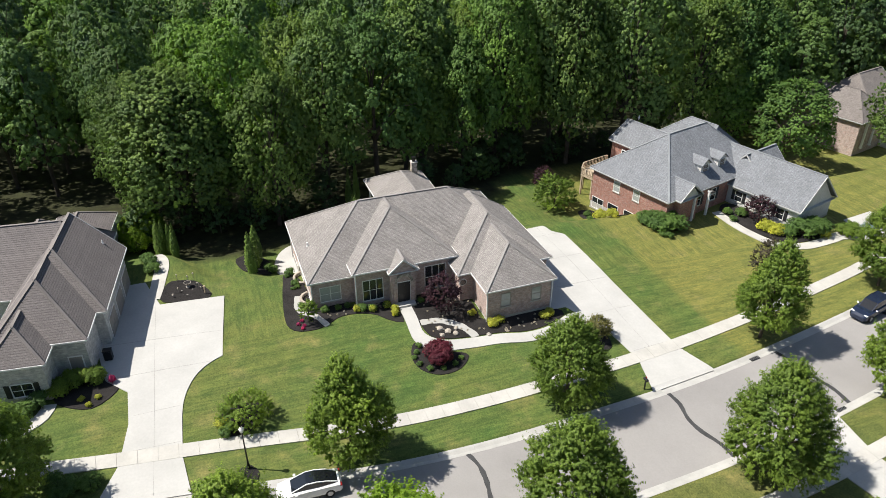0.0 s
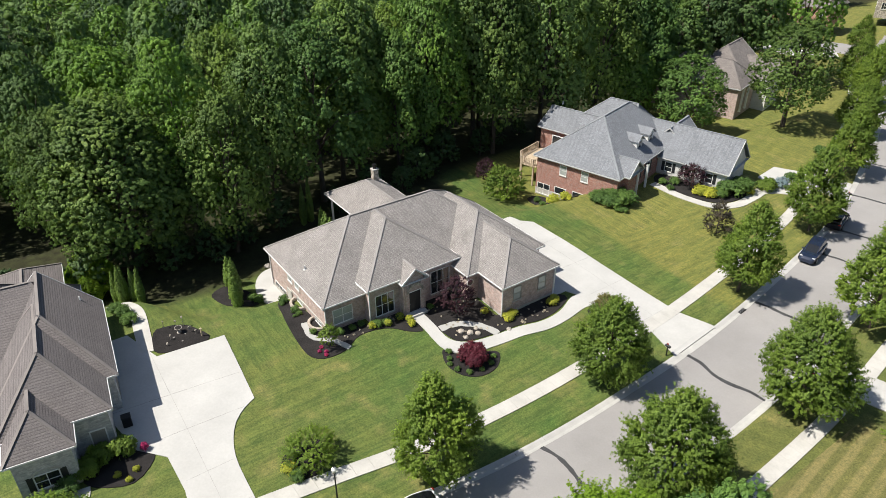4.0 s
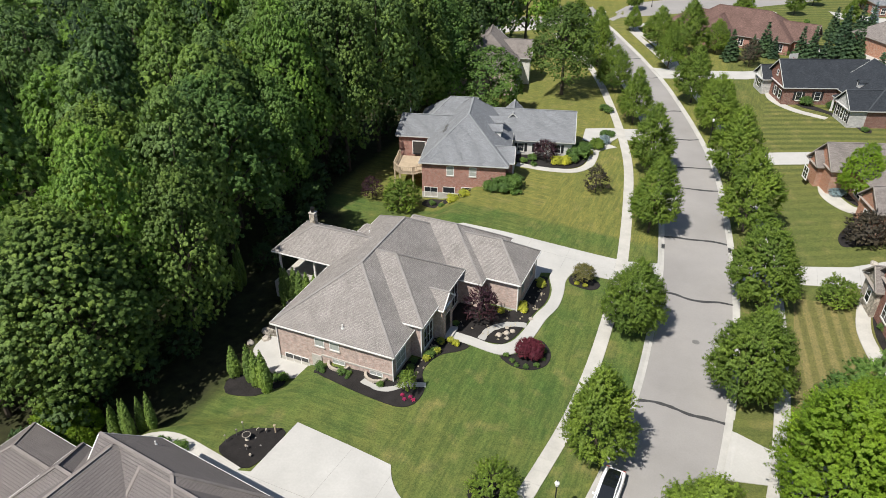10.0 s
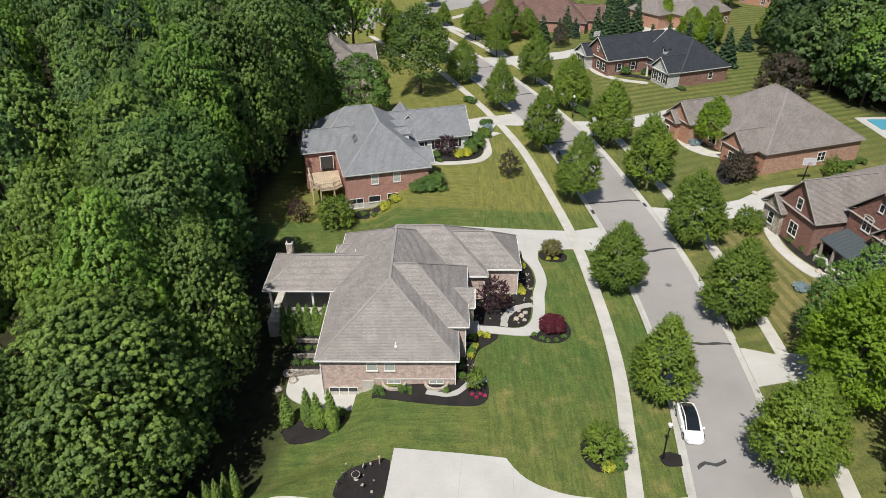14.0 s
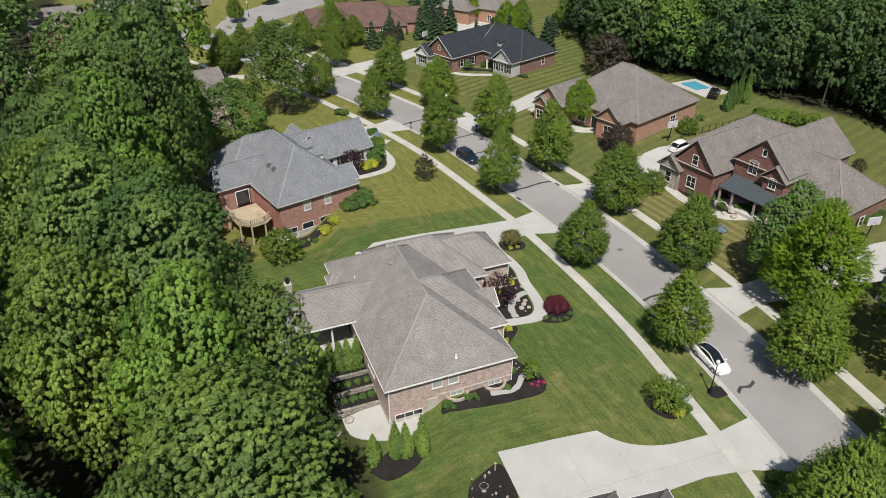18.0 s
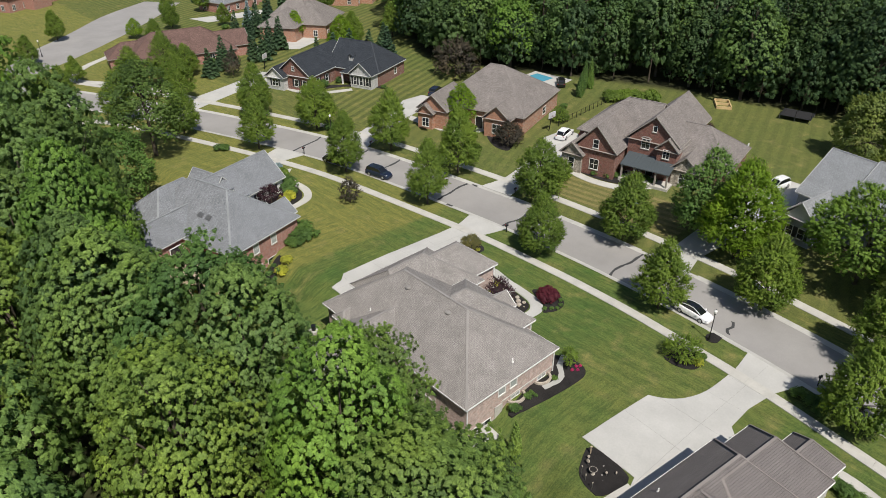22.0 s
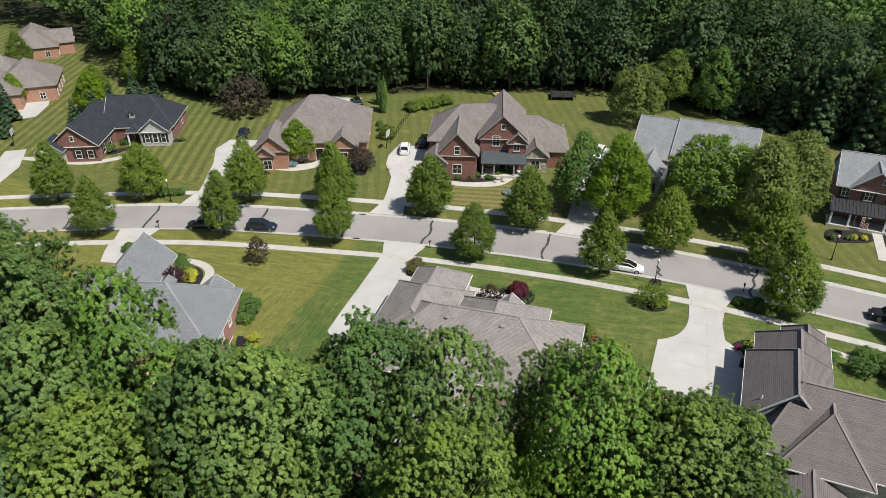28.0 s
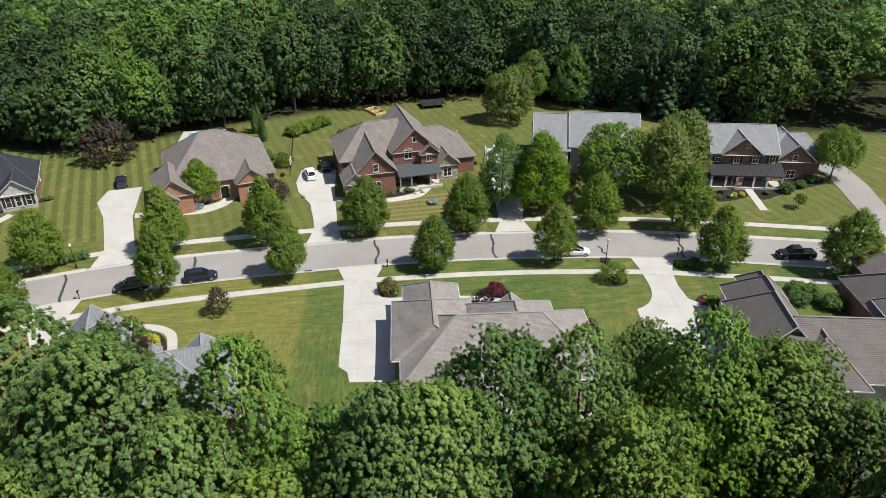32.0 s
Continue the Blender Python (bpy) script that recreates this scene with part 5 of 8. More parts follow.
# the wood's edge, tree by tree: kind, place, size and slenderness
FRONT = [("front_c", -30.4, 15.2, 1.07, 1.15), ("front_a", -24.1, 0.3, 0.82, 1.23), ("front_b", -30.3, 8.1, 0.92, 1.27), ("front_a", -28.2, -9.7, 1.13, 0.92),
         ("front_a", -26.8, -10.6, 1.20, 0.80), ("front_a", -41.4, 32.8, 1.03, 1.14), ("front_a", -39.3, 49.0, 1.05, 1.14), ("front_a", -33.4, -15.5, 0.8, 1.18),
         ("front_d", -29.3, -2.3, 0.93, 1.30), ("front_a", -35.6, 23.4, 0.92, 1.18), ("front_d", -34.2, 34.8, 0.98, 1.41), ("front_b", -38.2, 38.2, 1.0, 1.24), ("front_c", -33.4, 29.4, 0.82, 1.3), ("front_b", -35.6, 21.0, 1.08, 1.11),
         ("front_b", -34.7, 44.4, 1.19, 1.20), ("front_a", -31.1, 45.7, 1.05, 1.35), ("front_b", -30.2, 54.5, 1.18, 1.23), ("front_a", -28.5, 65.6, 1.06, 1.13),
         ("front_c", -29.4, 74.5, 1.06, 1.13), ("front_b", -36.0, 80.0, 1.05, 1.15), ("oak_a", -30.0, 108.0, 1.05, 1.15), ("oak_d", -24.0, 118.0, 1.05, 1.15),
         ("oak_c", -34.0, 100.0, 1.05, 1.15), ("oak_a", -38.0, 92.0, 1.05, 1.15)]
WEST = spots(-150, -15, -66, 150, 11.6, lambda x, y: x < west_edge(y) - 13.0, 5)
SOUTH = spots(-46, -24, -66, -22, 9.5, lambda x, y: west_edge(y) - 12.5 < x < west_edge(y) - 3.0 and (y < -31 or x < -36), 19)
NEAR_W = SOUTH + [s for s in WEST if s[0] > -104]
FAR_W = [s for s in WEST if s[0] <= -104]
EAST = spots(62, 230, -95, 210, 8.8, lambda x, y: x > east_edge(y), 6)
NEAR_E = [s for s in EAST if s[0] < east_edge(s[1]) + 34 and -75 < s[1] < 150]
FAR_E = [s for s in EAST if not (s[0] < east_edge(s[1]) + 34 and -75 < s[1] < 150)]
for kind, x, y, size, tall in FRONT:
    plant(kind, x, y, size, "tall leafy woodland tree at the edge of the lawn", "tree", "woodland trees", sink=0.2, tall=tall)
woodland(NEAR_W, "tall leafy woodland tree with a billowing crown")
woodland(NEAR_E, "tall woodland tree at the edge of the lawns, leaf tone set for light and shade")


def far_wood(name, places, leaves, size, seed, mat):
    """Distant woodland, every crown of many sprays, as one mass."""
    rng = random.Random(seed)
    lobes = []
    for x, y, a, b in places:
        h, r = 18.5 + 6.5 * b, 4.6 + 1.8 * a
        z = ground(x, y)
        lobes.append(((x, y, z + h * 0.5), r * 0.85))
        for i in range(7):
            t = i * 2.4 + a * 6
            f = rng.random()
            q = r * (0.75 - 0.4 * f)
            lobes.append(((x + q * math.cos(t), y + q * math.sin(t), z + h * (0.45 + 0.48 * f)), r * rng.uniform(0.36, 0.55)))
    me = leaf_mesh(name, lobes, leaves * len(places), size, seed, mat, per=6, tuft=1.8, core=0.42)
    tagged(new(name, me), "distant mass of leafy green woodland", "woodland", kind="stuff")


far_wood("woodland_west", FAR_W + spots(-300, -150, -120, 230, 13, lambda x, y: True, 8) + spots(-110, -40, 150, 300, 12, lambda x, y: x < -55 - (y - 150) * 0.1, 14) + spots(-150, -15, -140, -66, 12, lambda x, y: x < -26, 15), 700, 0.4, 21, L_WOOD)
far_wood("woodland_east", FAR_E + spots(230, 400, -160, 260, 14, lambda x, y: True, 9) + spots(60, 230, -190, -95, 12, lambda x, y: x > 64, 10) + spots(40, 230, 205, 300, 12, lambda x, y: x > 120 + (y - 200) * 0.2 or y > 265, 17), 520, 0.5, 22, L_WOOD)
for x, y, a, b in spots(60, 112, -60, 125, 5.4, lambda x, y: east_edge(y) - 1.5 < x < east_edge(y) + 5.5, 33):
    plant("under", x, y, 0.7 + 0.9 * b, "leafy undergrowth at the wood's edge, darkened in colour for shade", "undergrowth", "woodland edge", tall=1.0 + 0.6 * a)
for x, y, a, b in spots(-34, -14, -24, 84, 4.6, lambda x, y: west_edge(y) - 6 < x < west_edge(y) - (2.5 if -8 < y < 28 else 0.5), 31):
    plant("under", x, y, 0.35 + 0.35 * b, "leafy undergrowth at the wood's edge", "undergrowth", "woodland edge")


# ---- houses ----
CAPS = {"taupe_shingle": speckled("taupe_ridge", (0.275, 0.257, 0.243), grain=0.15), "brown_tile": speckled("brown_ridge", (0.23, 0.205, 0.19), grain=0.12), "blue_grey_shingle": speckled("blue_ridge", (0.25, 0.262, 0.27), grain=0.12), "charcoal_shingle": speckled("charcoal_ridge", (0.05, 0.056, 0.065), grain=0.12), "weathered_shingle": speckled("weathered_ridge", (0.23, 0.205, 0.19), grain=0.12), "grey_shingle": speckled("grey_ridge", (0.27, 0.275, 0.28), grain=0.12)}
def roof_faces(w):
    """Corner and ridge points of one roof: eave rectangle, ridge along u or v, hipped (inset in metres) or gabled (0) ends."""
    u0, u1, v0, v1, e = w["r"]
    s, axis = w.get("s", 0.68), w.get("axis", "u")
    half = (v1 - v0) / 2 if axis == "u" else (u1 - u0) / 2
    top = e + half * s
    a, b = w.get("ends", (half, half))
    if axis == "u":
        r0, r1 = (u0 + a, (v0 + v1) / 2, top), (u1 - b, (v0 + v1) / 2, top)
    else:
        r0, r1 = ((u0 + u1) / 2, v0 + a, top), ((u0 + u1) / 2, v1 - b, top)
    c = [(u0, v0, e), (u1, v0, e), (u1, v1, e), (u0, v1, e)]
    if axis == "u":
        sides = [([c[0], c[1], r1, r0], False), ([c[2], c[3], r0, r1], False), ([c[1], c[2], r1], b == 0), ([c[3], c[0], r0], a == 0)]
        hips = [(r0, r1)] + ([(c[1], r1), (c[2], r1)] if b else []) + ([(c[0], r0), (c[3], r0)] if a else [])
        rakes = ([(c[1], r1), (c[2], r1)] if not b else []) + ([(c[0], r0), (c[3], r0)] if not a else [])
        eaves = [(c[0], c[1]), (c[2], c[3])] + ([(c[1], c[2])] if b else []) + ([(c[3], c[0])] if a else [])
    else:
        sides = [([c[1], c[2], r1, r0], False), ([c[3], c[0], r0, r1], False), ([c[2], c[3], r1], b == 0), ([c[0], c[1], r0], a == 0)]
        hips = [(r0, r1)] + ([(c[2], r1), (c[3], r1)] if b else []) + ([(c[0], r0), (c[1], r0)] if a else [])
        rakes = ([(c[2], r1), (c[3], r1)] if not b else []) + ([(c[0], r0), (c[1], r0)] if not a else [])
        eaves = [(c[1], c[2]), (c[3], c[0])] + ([(c[2], c[3])] if b else []) + ([(c[0], c[1])] if a else [])
    return sides, hips, rakes, eaves, c


def build_wing(house, w):
    """Walls, roof, fascia, ridge caps and gable ends of one part of a house."""
    over = w.get("over", 0.4)
    u0, u1, v0, v1, e = w["r"]
    low = w.get("low", -1.0)
    roof_m, wall_m, trim = w["roof"], w["wall"], w.get("trim", M_TRIM)
    sides, hips, rakes, eaves, c = roof_faces(w)
    bm = bmesh.new()
    thick = 0.12
    for pts, gable in sides:
        if gable:
            inner = [Vector(p) for p in pts]
            mid = (inner[0] + inner[1]) / 2
            inn = (Vector(((u0 + u1) / 2, (v0 + v1) / 2, mid.z)) - mid).normalized() * over
            sh = 0.96
            pts2 = [mid + (inner[0] - mid) * (1 - over / (inner[0] - mid).length) + inn, mid + (inner[1] - mid) * (1 - over / (inner[1] - mid).length) + inn]
            pts2.append(Vector((mid.x, mid.y, mid.z + (inner[2].z - mid.z) * sh)) + inn)
            pts2[0].z -= 0.25
            pts2[1].z -= 0.25
            gab = bmesh.new()
            gab.faces.new([gab.verts.new(p) for p in pts2])
            part("gable_wall", gab, w.get("gable", wall_m), house, uv=True)
        else:
            n = (Vector(pts[1]) - Vector(pts[0])).cross(Vector(pts[2]) - Vector(pts[0])).normalized()
            if n.z < 0:
                n = -n
            top = [bm.verts.new(Vector(p) + Vector((0, 0, 0.02))) for p in pts]
            bot = [bm.verts.new(Vector(p) - Vector((0, 0, thick))) for p in pts]
            bm.faces.new(top)
            bm.faces.new(bot[::-1])
            for i in range(len(pts)):
                bm.faces.new((top[i], bot[i], bot[(i + 1) % len(pts)], top[(i + 1) % len(pts)]))
    part("roof", bm, roof_m, house, uv=True)
    for a, b in hips:
        if (Vector(a) - Vector(b)).length > 0.3:
            part("ridge_cap", bar(bmesh.new(), Vector(a) + Vector((0, 0, 0.03)), Vector(b) + Vector((0, 0, 0.03)), 0.24, 0.03), w.get("cap", CAPS.get(roof_m.name, roof_m)), house)
    for a, b in eaves:
        part("gutter", bar(bmesh.new(), Vector(a) - Vector((0, 0, 0.08)), Vector(b) - Vector((0, 0, 0.08)), 0.12, 0.15), trim, house)
    for a, b in rakes:
        part("bargeboard", bar(bmesh.new(), Vector(a) - Vector((0, 0, 0.07)), Vector(b) - Vector((0, 0, 0.07)), 0.08, 0.16), trim, house)
    if w.get("soffit", True):
        part("soffit", boxes((u0 + 0.05, u1 - 0.05, v0 + 0.05, v1 - 0.05, e - 0.24, e - 0.2)), trim, house)
    if wall_m is None:
        return
    a0, a1, b0, b1 = u0 + over, u1 - over, v0 + over, v1 - over
    base = w.get("base", low)
    if base > low:
        part("foundation", boxes((a0 - 0.02, a1 + 0.02, b0 - 0.02, b1 + 0.02, low, base)), M_FOUND, house)
    part("wall", boxes((a0, a1, b0, b1, base, e - 0.22)), wall_m, house, uv=True)
    for x, y in w.get("spouts", ()):
        part("downspout", boxes((x - 0.05, x + 0.05, y - 0.05, y + 0.05, base - 0.2, e - 0.2)), trim, house)


def facing(bm, at, out):
    """Turns a piece drawn with +y outwards towards one of the four sides of its house."""
    turn = {"+v": 0, "-u": 90, "-v": 180, "+u": 270}[out]
    bm.transform(pose(*at, 0, 0, turn))
    return bm


def frame_ring(w, h, f, y0, y1, z=0.0):
    """A mitred rectangular frame round an opening w by h."""
    bm = bmesh.new()
    loops = []
    for a, b, y in ((w / 2, h / 2, y0), (w / 2 + f, h / 2 + f, y0), (w / 2 + f, h / 2 + f, y1), (w / 2, h / 2, y1)):
        loops.append([bm.verts.new((sx * a, y, z + sz * b)) for sx, sz in ((-1, -1), (1, -1), (1, 1), (-1, 1))])
    for p, q in zip(loops, loops[1:] + loops[:1]):
        for i in range(4):
            bm.faces.new((p[i], p[(i + 1) % 4], q[(i + 1) % 4], q[i]))
    return bm


def window(house, u, v, z, out, w, h, cols=2, rows=1, frame_m=None, pane_m=None, shutters=None, sill=True, arch=False, name="window"):
    """A window set on a wall at its middle point: frame, panes with bars, sill, and shutters where it has them."""
    frame_m, pane_m = frame_m or M_TRIM, pane_m or M_GLASS
    f = 0.07
    ob = part(name, facing(frame_ring(w, h, f, -0.05, 0.05), (u, v, z), out), frame_m, house)
    for i in range(1, cols):
        x = -w / 2 + w * i / cols
        part("mullion", facing(boxes((x - 0.03, x + 0.03, -0.05, 0.035, -h / 2, h / 2)), (u, v, z), out), frame_m, ob)
    for i in range(1, rows):
        y = -h / 2 + h * i / rows
        part("glazing_bar", facing(boxes((-w / 2, w / 2, -0.05, 0.03, y - 0.022, y + 0.022)), (u, v, z), out), frame_m, ob)
    for i in range(cols):
        x0, x1 = -w / 2 + w * i / cols + 0.02, -w / 2 + w * (i + 1) / cols - 0.02
        part("pane", facing(boxes((x0, x1, -0.04, 0.012, -h / 2 + 0.01, h / 2 - 0.01)), (u, v, z), out), pane_m, ob)
    if sill:
        part("sill", facing(boxes((-w / 2 - 0.12, w / 2 + 0.12, -0.05, 0.1, -h / 2 - 0.17, -h / 2 - 0.07)), (u, v, z), out), M_FOUND, ob)
    if arch:
        b2 = bmesh.new()
        n = 10
        for i in range(n):
            a, b = math.pi * i / n, math.pi * (i + 1) / n
            q = [(math.cos(t) * r, math.sin(t) * r * 0.45 + h / 2 + 0.05) for t, r in ((a, w / 2 + 0.25), (b, w / 2 + 0.25), (b, w / 2), (a, w / 2))]
            lo = [b2.verts.new((x, -0.05, y)) for x, y in q]
            hi = [b2.verts.new((x, 0.06, y)) for x, y in q]
            b2.faces.new(hi)
            for k in range(4):
                b2.faces.new((lo[k], lo[(k + 1) % 4], hi[(k + 1) % 4], hi[k]))
        bmesh.ops.remove_doubles(b2, verts=b2.verts[:], dist=0.001)
        part("arch", facing(b2, (u, v, z), out), M_FOUND, ob)
    if shutters:
        for s in (-1, 1):
            x = s * (w / 2 + f + 0.24)
            b3 = boxes((x - 0.21, x + 0.21, 0.0, 0.05, -h / 2 - 0.04, h / 2 + 0.04))
            for i in range(7):
                zz = -h / 2 + h * (i + 0.5) / 7
                box(b3, x - 0.15, x + 0.15, 0.04, 0.07, zz - h * 0.03, zz + h * 0.03)
            part("shutter", facing(b3, (u, v, z), out), shutters, ob)
    return ob


def door(house, u, v, z, out, w=1.0, h=2.1, mat=None, panels=2, name="door", rows=2):
    bm = boxes((-w / 2 - 0.1, w / 2 + 0.1, -0.05, 0.05, 0, h + 0.1))
    fr = part(name, facing(bm, (u, v, z), out), M_TRIM, house)
    b2 = boxes((-w / 2, w / 2, -0.02, 0.065, 0.02, h))
    for i in range(panels):
        for j in range(rows):
            x0, x1 = -w / 2 + w * i / panels + 0.08, -w / 2 + w * (i + 1) / panels - 0.08
            box(b2, x0, x1, 0.05, 0.085, h * j / rows + 0.1, h * (j + 1) / rows - 0.08)
    part("leaf", facing(b2, (u, v, z), out), mat or M_BLACK, fr)
    part("knob", facing(boxes((w / 2 - 0.14, w / 2 - 0.08, 0.06, 0.13, 0.95, 1.01), bevel=0.015), (u, v, z), out), M_ZINC, fr)
    return fr


def post(house, u, v, z0, z1, r=0.12, mat=None, square=True, name="post"):
    bm = boxes((u - r, u + r, v - r, v + r, z0, z1)) if square else rod(bmesh.new(), (u, v, z0), (u, v, z1), r, r * 0.9, 12)
    box(bm, u - r * 1.35, u + r * 1.35, v - r * 1.35, v + r * 1.35, z0, z0 + 0.2)
    box(bm, u - r * 1.35, u + r * 1.35, v - r * 1.35, v + r * 1.35, z1 - 0.16, z1)
    return part(name, bm, mat or M_TRIM, house)


def vent_pipe(house, u, v, z, h=0.5, r=0.06, mat=None):
    bm = rod(bmesh.new(), (u, v, z - 0.3), (u, v, z + h), r, r, 8)
    rod(bm, (u, v, z - 0.05), (u, v, z + 0.1), r * 2.2, r * 1.2, 8)
    return part("vent_pipe", bm, mat or M_TRIM, house)


def turbine(house, u, v, z, mat):
    bm = rod(bmesh.new(), (u, v, z - 0.3), (u, v, z + 0.06), 0.2, 0.2, 12)
    rod(bm, (u, v, z + 0.04), (u, v, z + 0.1), 0.34, 0.32, 18)
    rod(bm, (u, v, z + 0.1), (u, v, z + 0.16), 0.32, 0.2, 18)
    return part("roof_vent", bm, mat, house)


def dormer(house, u, v, z, out, w=1.4, h=1.3, depth=2.6, roof_m=None, wall_m=None):
    bm = boxes((-w / 2, w / 2, -depth, 0, -0.6, h))
    body = part("dormer", facing(bm, (u, v, z), out), wall_m or D_WHITE, house, uv=True)
    b2 = bmesh.new()
    for s in (-1, 1):
        p = [(0, 0.25, h + w * 0.42), (0, -depth, h + w * 0.42), (s * (w / 2 + 0.18), -depth, h - 0.1), (s * (w / 2 + 0.18), 0.25, h - 0.1)]
        top = [b2.verts.new(q) for q in p]
        lo = [b2.verts.new((q[0], q[1], q[2] - 0.1)) for q in p]
        b2.faces.new(top)
        b2.faces.new(lo[::-1])
        for k in range(4):
            b2.faces.new((top[k], lo[k], lo[(k + 1) % 4], top[(k + 1) % 4]))
    part("dormer_roof", facing(b2, (u, v, z), out), roof_m, body, uv=True)
    b3 = bmesh.new()
    vs = [b3.verts.new(q) for q in ((-w / 2, 0, h - 0.05), (w / 2, 0, h - 0.05), (0, 0, h + w * 0.36))]
    b3.faces.new(vs)
    part("dormer_gable", facing(b3, (u, v, z), out), M_TRIM, body)
    f = 0.06
    ww, hh = w * 0.55, h * 0.75
    part("dormer_pane", facing(boxes((-ww / 2, ww / 2, -0.02, 0.03, 0.15, 0.15 + hh)), (u, v, z), out), M_GLASS, body)
    part("dormer_frame", facing(frame_ring(ww, hh, f, -0.02, 0.05, 0.15 + hh / 2), (u, v, z), out), M_TRIM, body)
    part("dormer_bar", facing(boxes((-ww / 2, ww / 2, 0, 0.045, 0.13 + hh / 2, 0.17 + hh / 2)), (u, v, z), out), M_TRIM, body)


# -- the brick house in the middle --
H1 = thing("house", 0, 0, 0, 0, "single-storey tan brick house with a taupe shingle hip roof", "house")
W1 = dict(roof=R_TAUPE, wall=B_TAN)
build_wing(H1, dict(W1, r=(-13.64, 0, 0, 23.7, 3.7), axis="v", s=0.69, ends=(6.9, 6.8), low=-3.2, base=-0.55, spouts=((-13.2, 0.32), (-0.32, 0.34))))
build_wing(H1, dict(W1, r=(-8.0, 1.05, 4.2, 15.2, 4.5), axis="u", s=0.71, ends=(1.5, 5.4), low=-0.5, base=0.3, spouts=((0.72, 4.55), (0.72, 14.8))))
build_wing(H1, dict(W1, r=(-9.0, 3.4, 14.3, 24.75, 3.7), axis="u", s=0.69, ends=(2.0, 5.2), low=-0.8, base=0.2))
build_wing(H1, dict(W1, r=(-3.0, 7.25, 15.7, 23.3, 3.72), axis="u", s=0.74, ends=(1.0, 3.6), low=-0.8, base=0.25, spouts=((6.92, 16.0), (6.92, 23.0))))
build_wing(H1, dict(W1, r=(-2.6, 1.75, 7.7, 10.8, 4.25), axis="u", s=0.86, ends=(0, 0), low=-0.3, gable=B_TAN, over=0.25))
build_wing(H1, dict(W1, r=(-21.0, -10.2, 11.0, 18.6, 4.0), axis="u", s=0.56, ends=(3.6, 0), wall=None))
build_wing(H1, dict(W1, r=(-14.3, -11.2, 18.7, 20.9, 3.74), axis="u", s=0.72, ends=(0.9, 0), wall=None))
# south wall
for x in (-8.3, -6.6):
    window(H1, x, 0.4, 2.6, "-v", 0.95, 0.85, 1, 1, pane_m=M_BLIND)
window(H1, -11.2, 0.4, -0.5, "-v", 2.7, 0.95, 3, 1, pane_m=M_GLASS)
for x in (-6.25, -2.15):
    window(H1, x, 0.38, 0.78, "-v", 1.25, 0.42, 2, 1, pane_m=M_BLIND, sill=False)
    part("well_floor", prism(bmesh.new(), [(x + 1.0 * math.cos(a), 0.35 - 0.82 * math.sin(a)) for a in [math.pi * i / 10 for i in range(11)]], -0.6, 0.1), M_MULCH, H1)
    well = part("window_well", prism(bmesh.new(), [(x + 1.16 * math.cos(a), 0.36 - 0.98 * math.sin(a)) for a in [math.pi * i / 10 for i in range(11)]] + [(x + 0.95 * math.cos(a), 0.36 - 0.78 * math.sin(a)) for a in [math.pi * i / 10 for i in range(10, -1, -1)]], -0.7, 0.5), M_GRAVEL, H1, uv=True)
    for course in range(2):
        for i in range(9):
            a = math.pi * (i + 0.5 + 0.25 * course) / 9.5
            block = boxes((-0.19, 0.19, -0.13, 0.13, 0, 0.14), bevel=0.03)
            block.transform(pose(x + 1.07 * math.cos(a), 0.36 - 0.9 * math.sin(a), 0.5 + 0.145 * course, 0, 0, -math.degrees(a) + 90))
            part("block", block, M_ROCKPALE, well)
part("ledge", boxes((-8.2, -0.38, 0.33, 0.42, 1.05, 1.2), (-9.3, -8.2, 0.3, 0.42, -1.4, 0.95), (-13.25, -8.2, 0.34, 0.42, -1.6, -1.0)), M_FOUND, H1)
# front
window(H1, -0.4, 2.2, 1.9, "+u", 2.0, 1.6, 2, 2, pane_m=M_BLIND)
window(H1, 0.65, 6.3, 2.1, "+u", 2.0, 2.3, 3, 2)
window(H1, 0.65, 12.9, 2.3, "+u", 2.2, 2.6, 3, 2)
door(H1, 1.47, 9.25, 0.55, "+u", 1.3, 2.3, M_BLACK, 2, "front_door")
part("step", boxes((1.3, 2.3, 8.2, 10.3, -0.1, 0.55)), M_CONC, H1)
for y in (8.35, 10.15):
    part("pier", boxes((1.35, 1.62, y - 0.2, y + 0.2, 0.3, 4.2)), B_TAN, H1, uv=True)
bm = bmesh.new()
for i in range(12):
    a, b = math.pi * i / 12, math.pi * (i + 1) / 12
    q = [(9.25 + math.cos(t) * r, 2.9 + math.sin(t) * r) for t, r in ((a, 0.98), (b, 0.98), (b, 0.74), (a, 0.74))]
    lo = [bm.verts.new((1.4, y, z)) for y, z in q]
    hi = [bm.verts.new((1.66, y, z)) for y, z in q]
    bm.faces.new(hi)
    for k in range(4):
        bm.faces.new((lo[k], lo[(k + 1) % 4], hi[(k + 1) % 4], hi[k]))
bmesh.ops.remove_doubles(bm, verts=bm.verts[:], dist=0.001)
part("door_arch", bm, S_TAN, H1, uv=True)
for y in (18.0, 21.3):
    window(H1, 6.85, y, 2.15, "+u", 0.95, 1.45, 1, 2, frame_m=M_BEIGE, pane_m=M_BLIND)
rose = part("round_window", facing(rod(bmesh.new(), (0, -0.05, 0), (0, 0.06, 0), 0.42, 0.42, 20), (3.0, 15.0, 2.5), "+u"), M_TRIM, H1)
part("pane", facing(rod(bmesh.new(), (0, 0.0, 0), (0, 0.075, 0), 0.33, 0.33, 20), (3.0, 15.0, 2.5), "+u"), M_GLASS, rose)
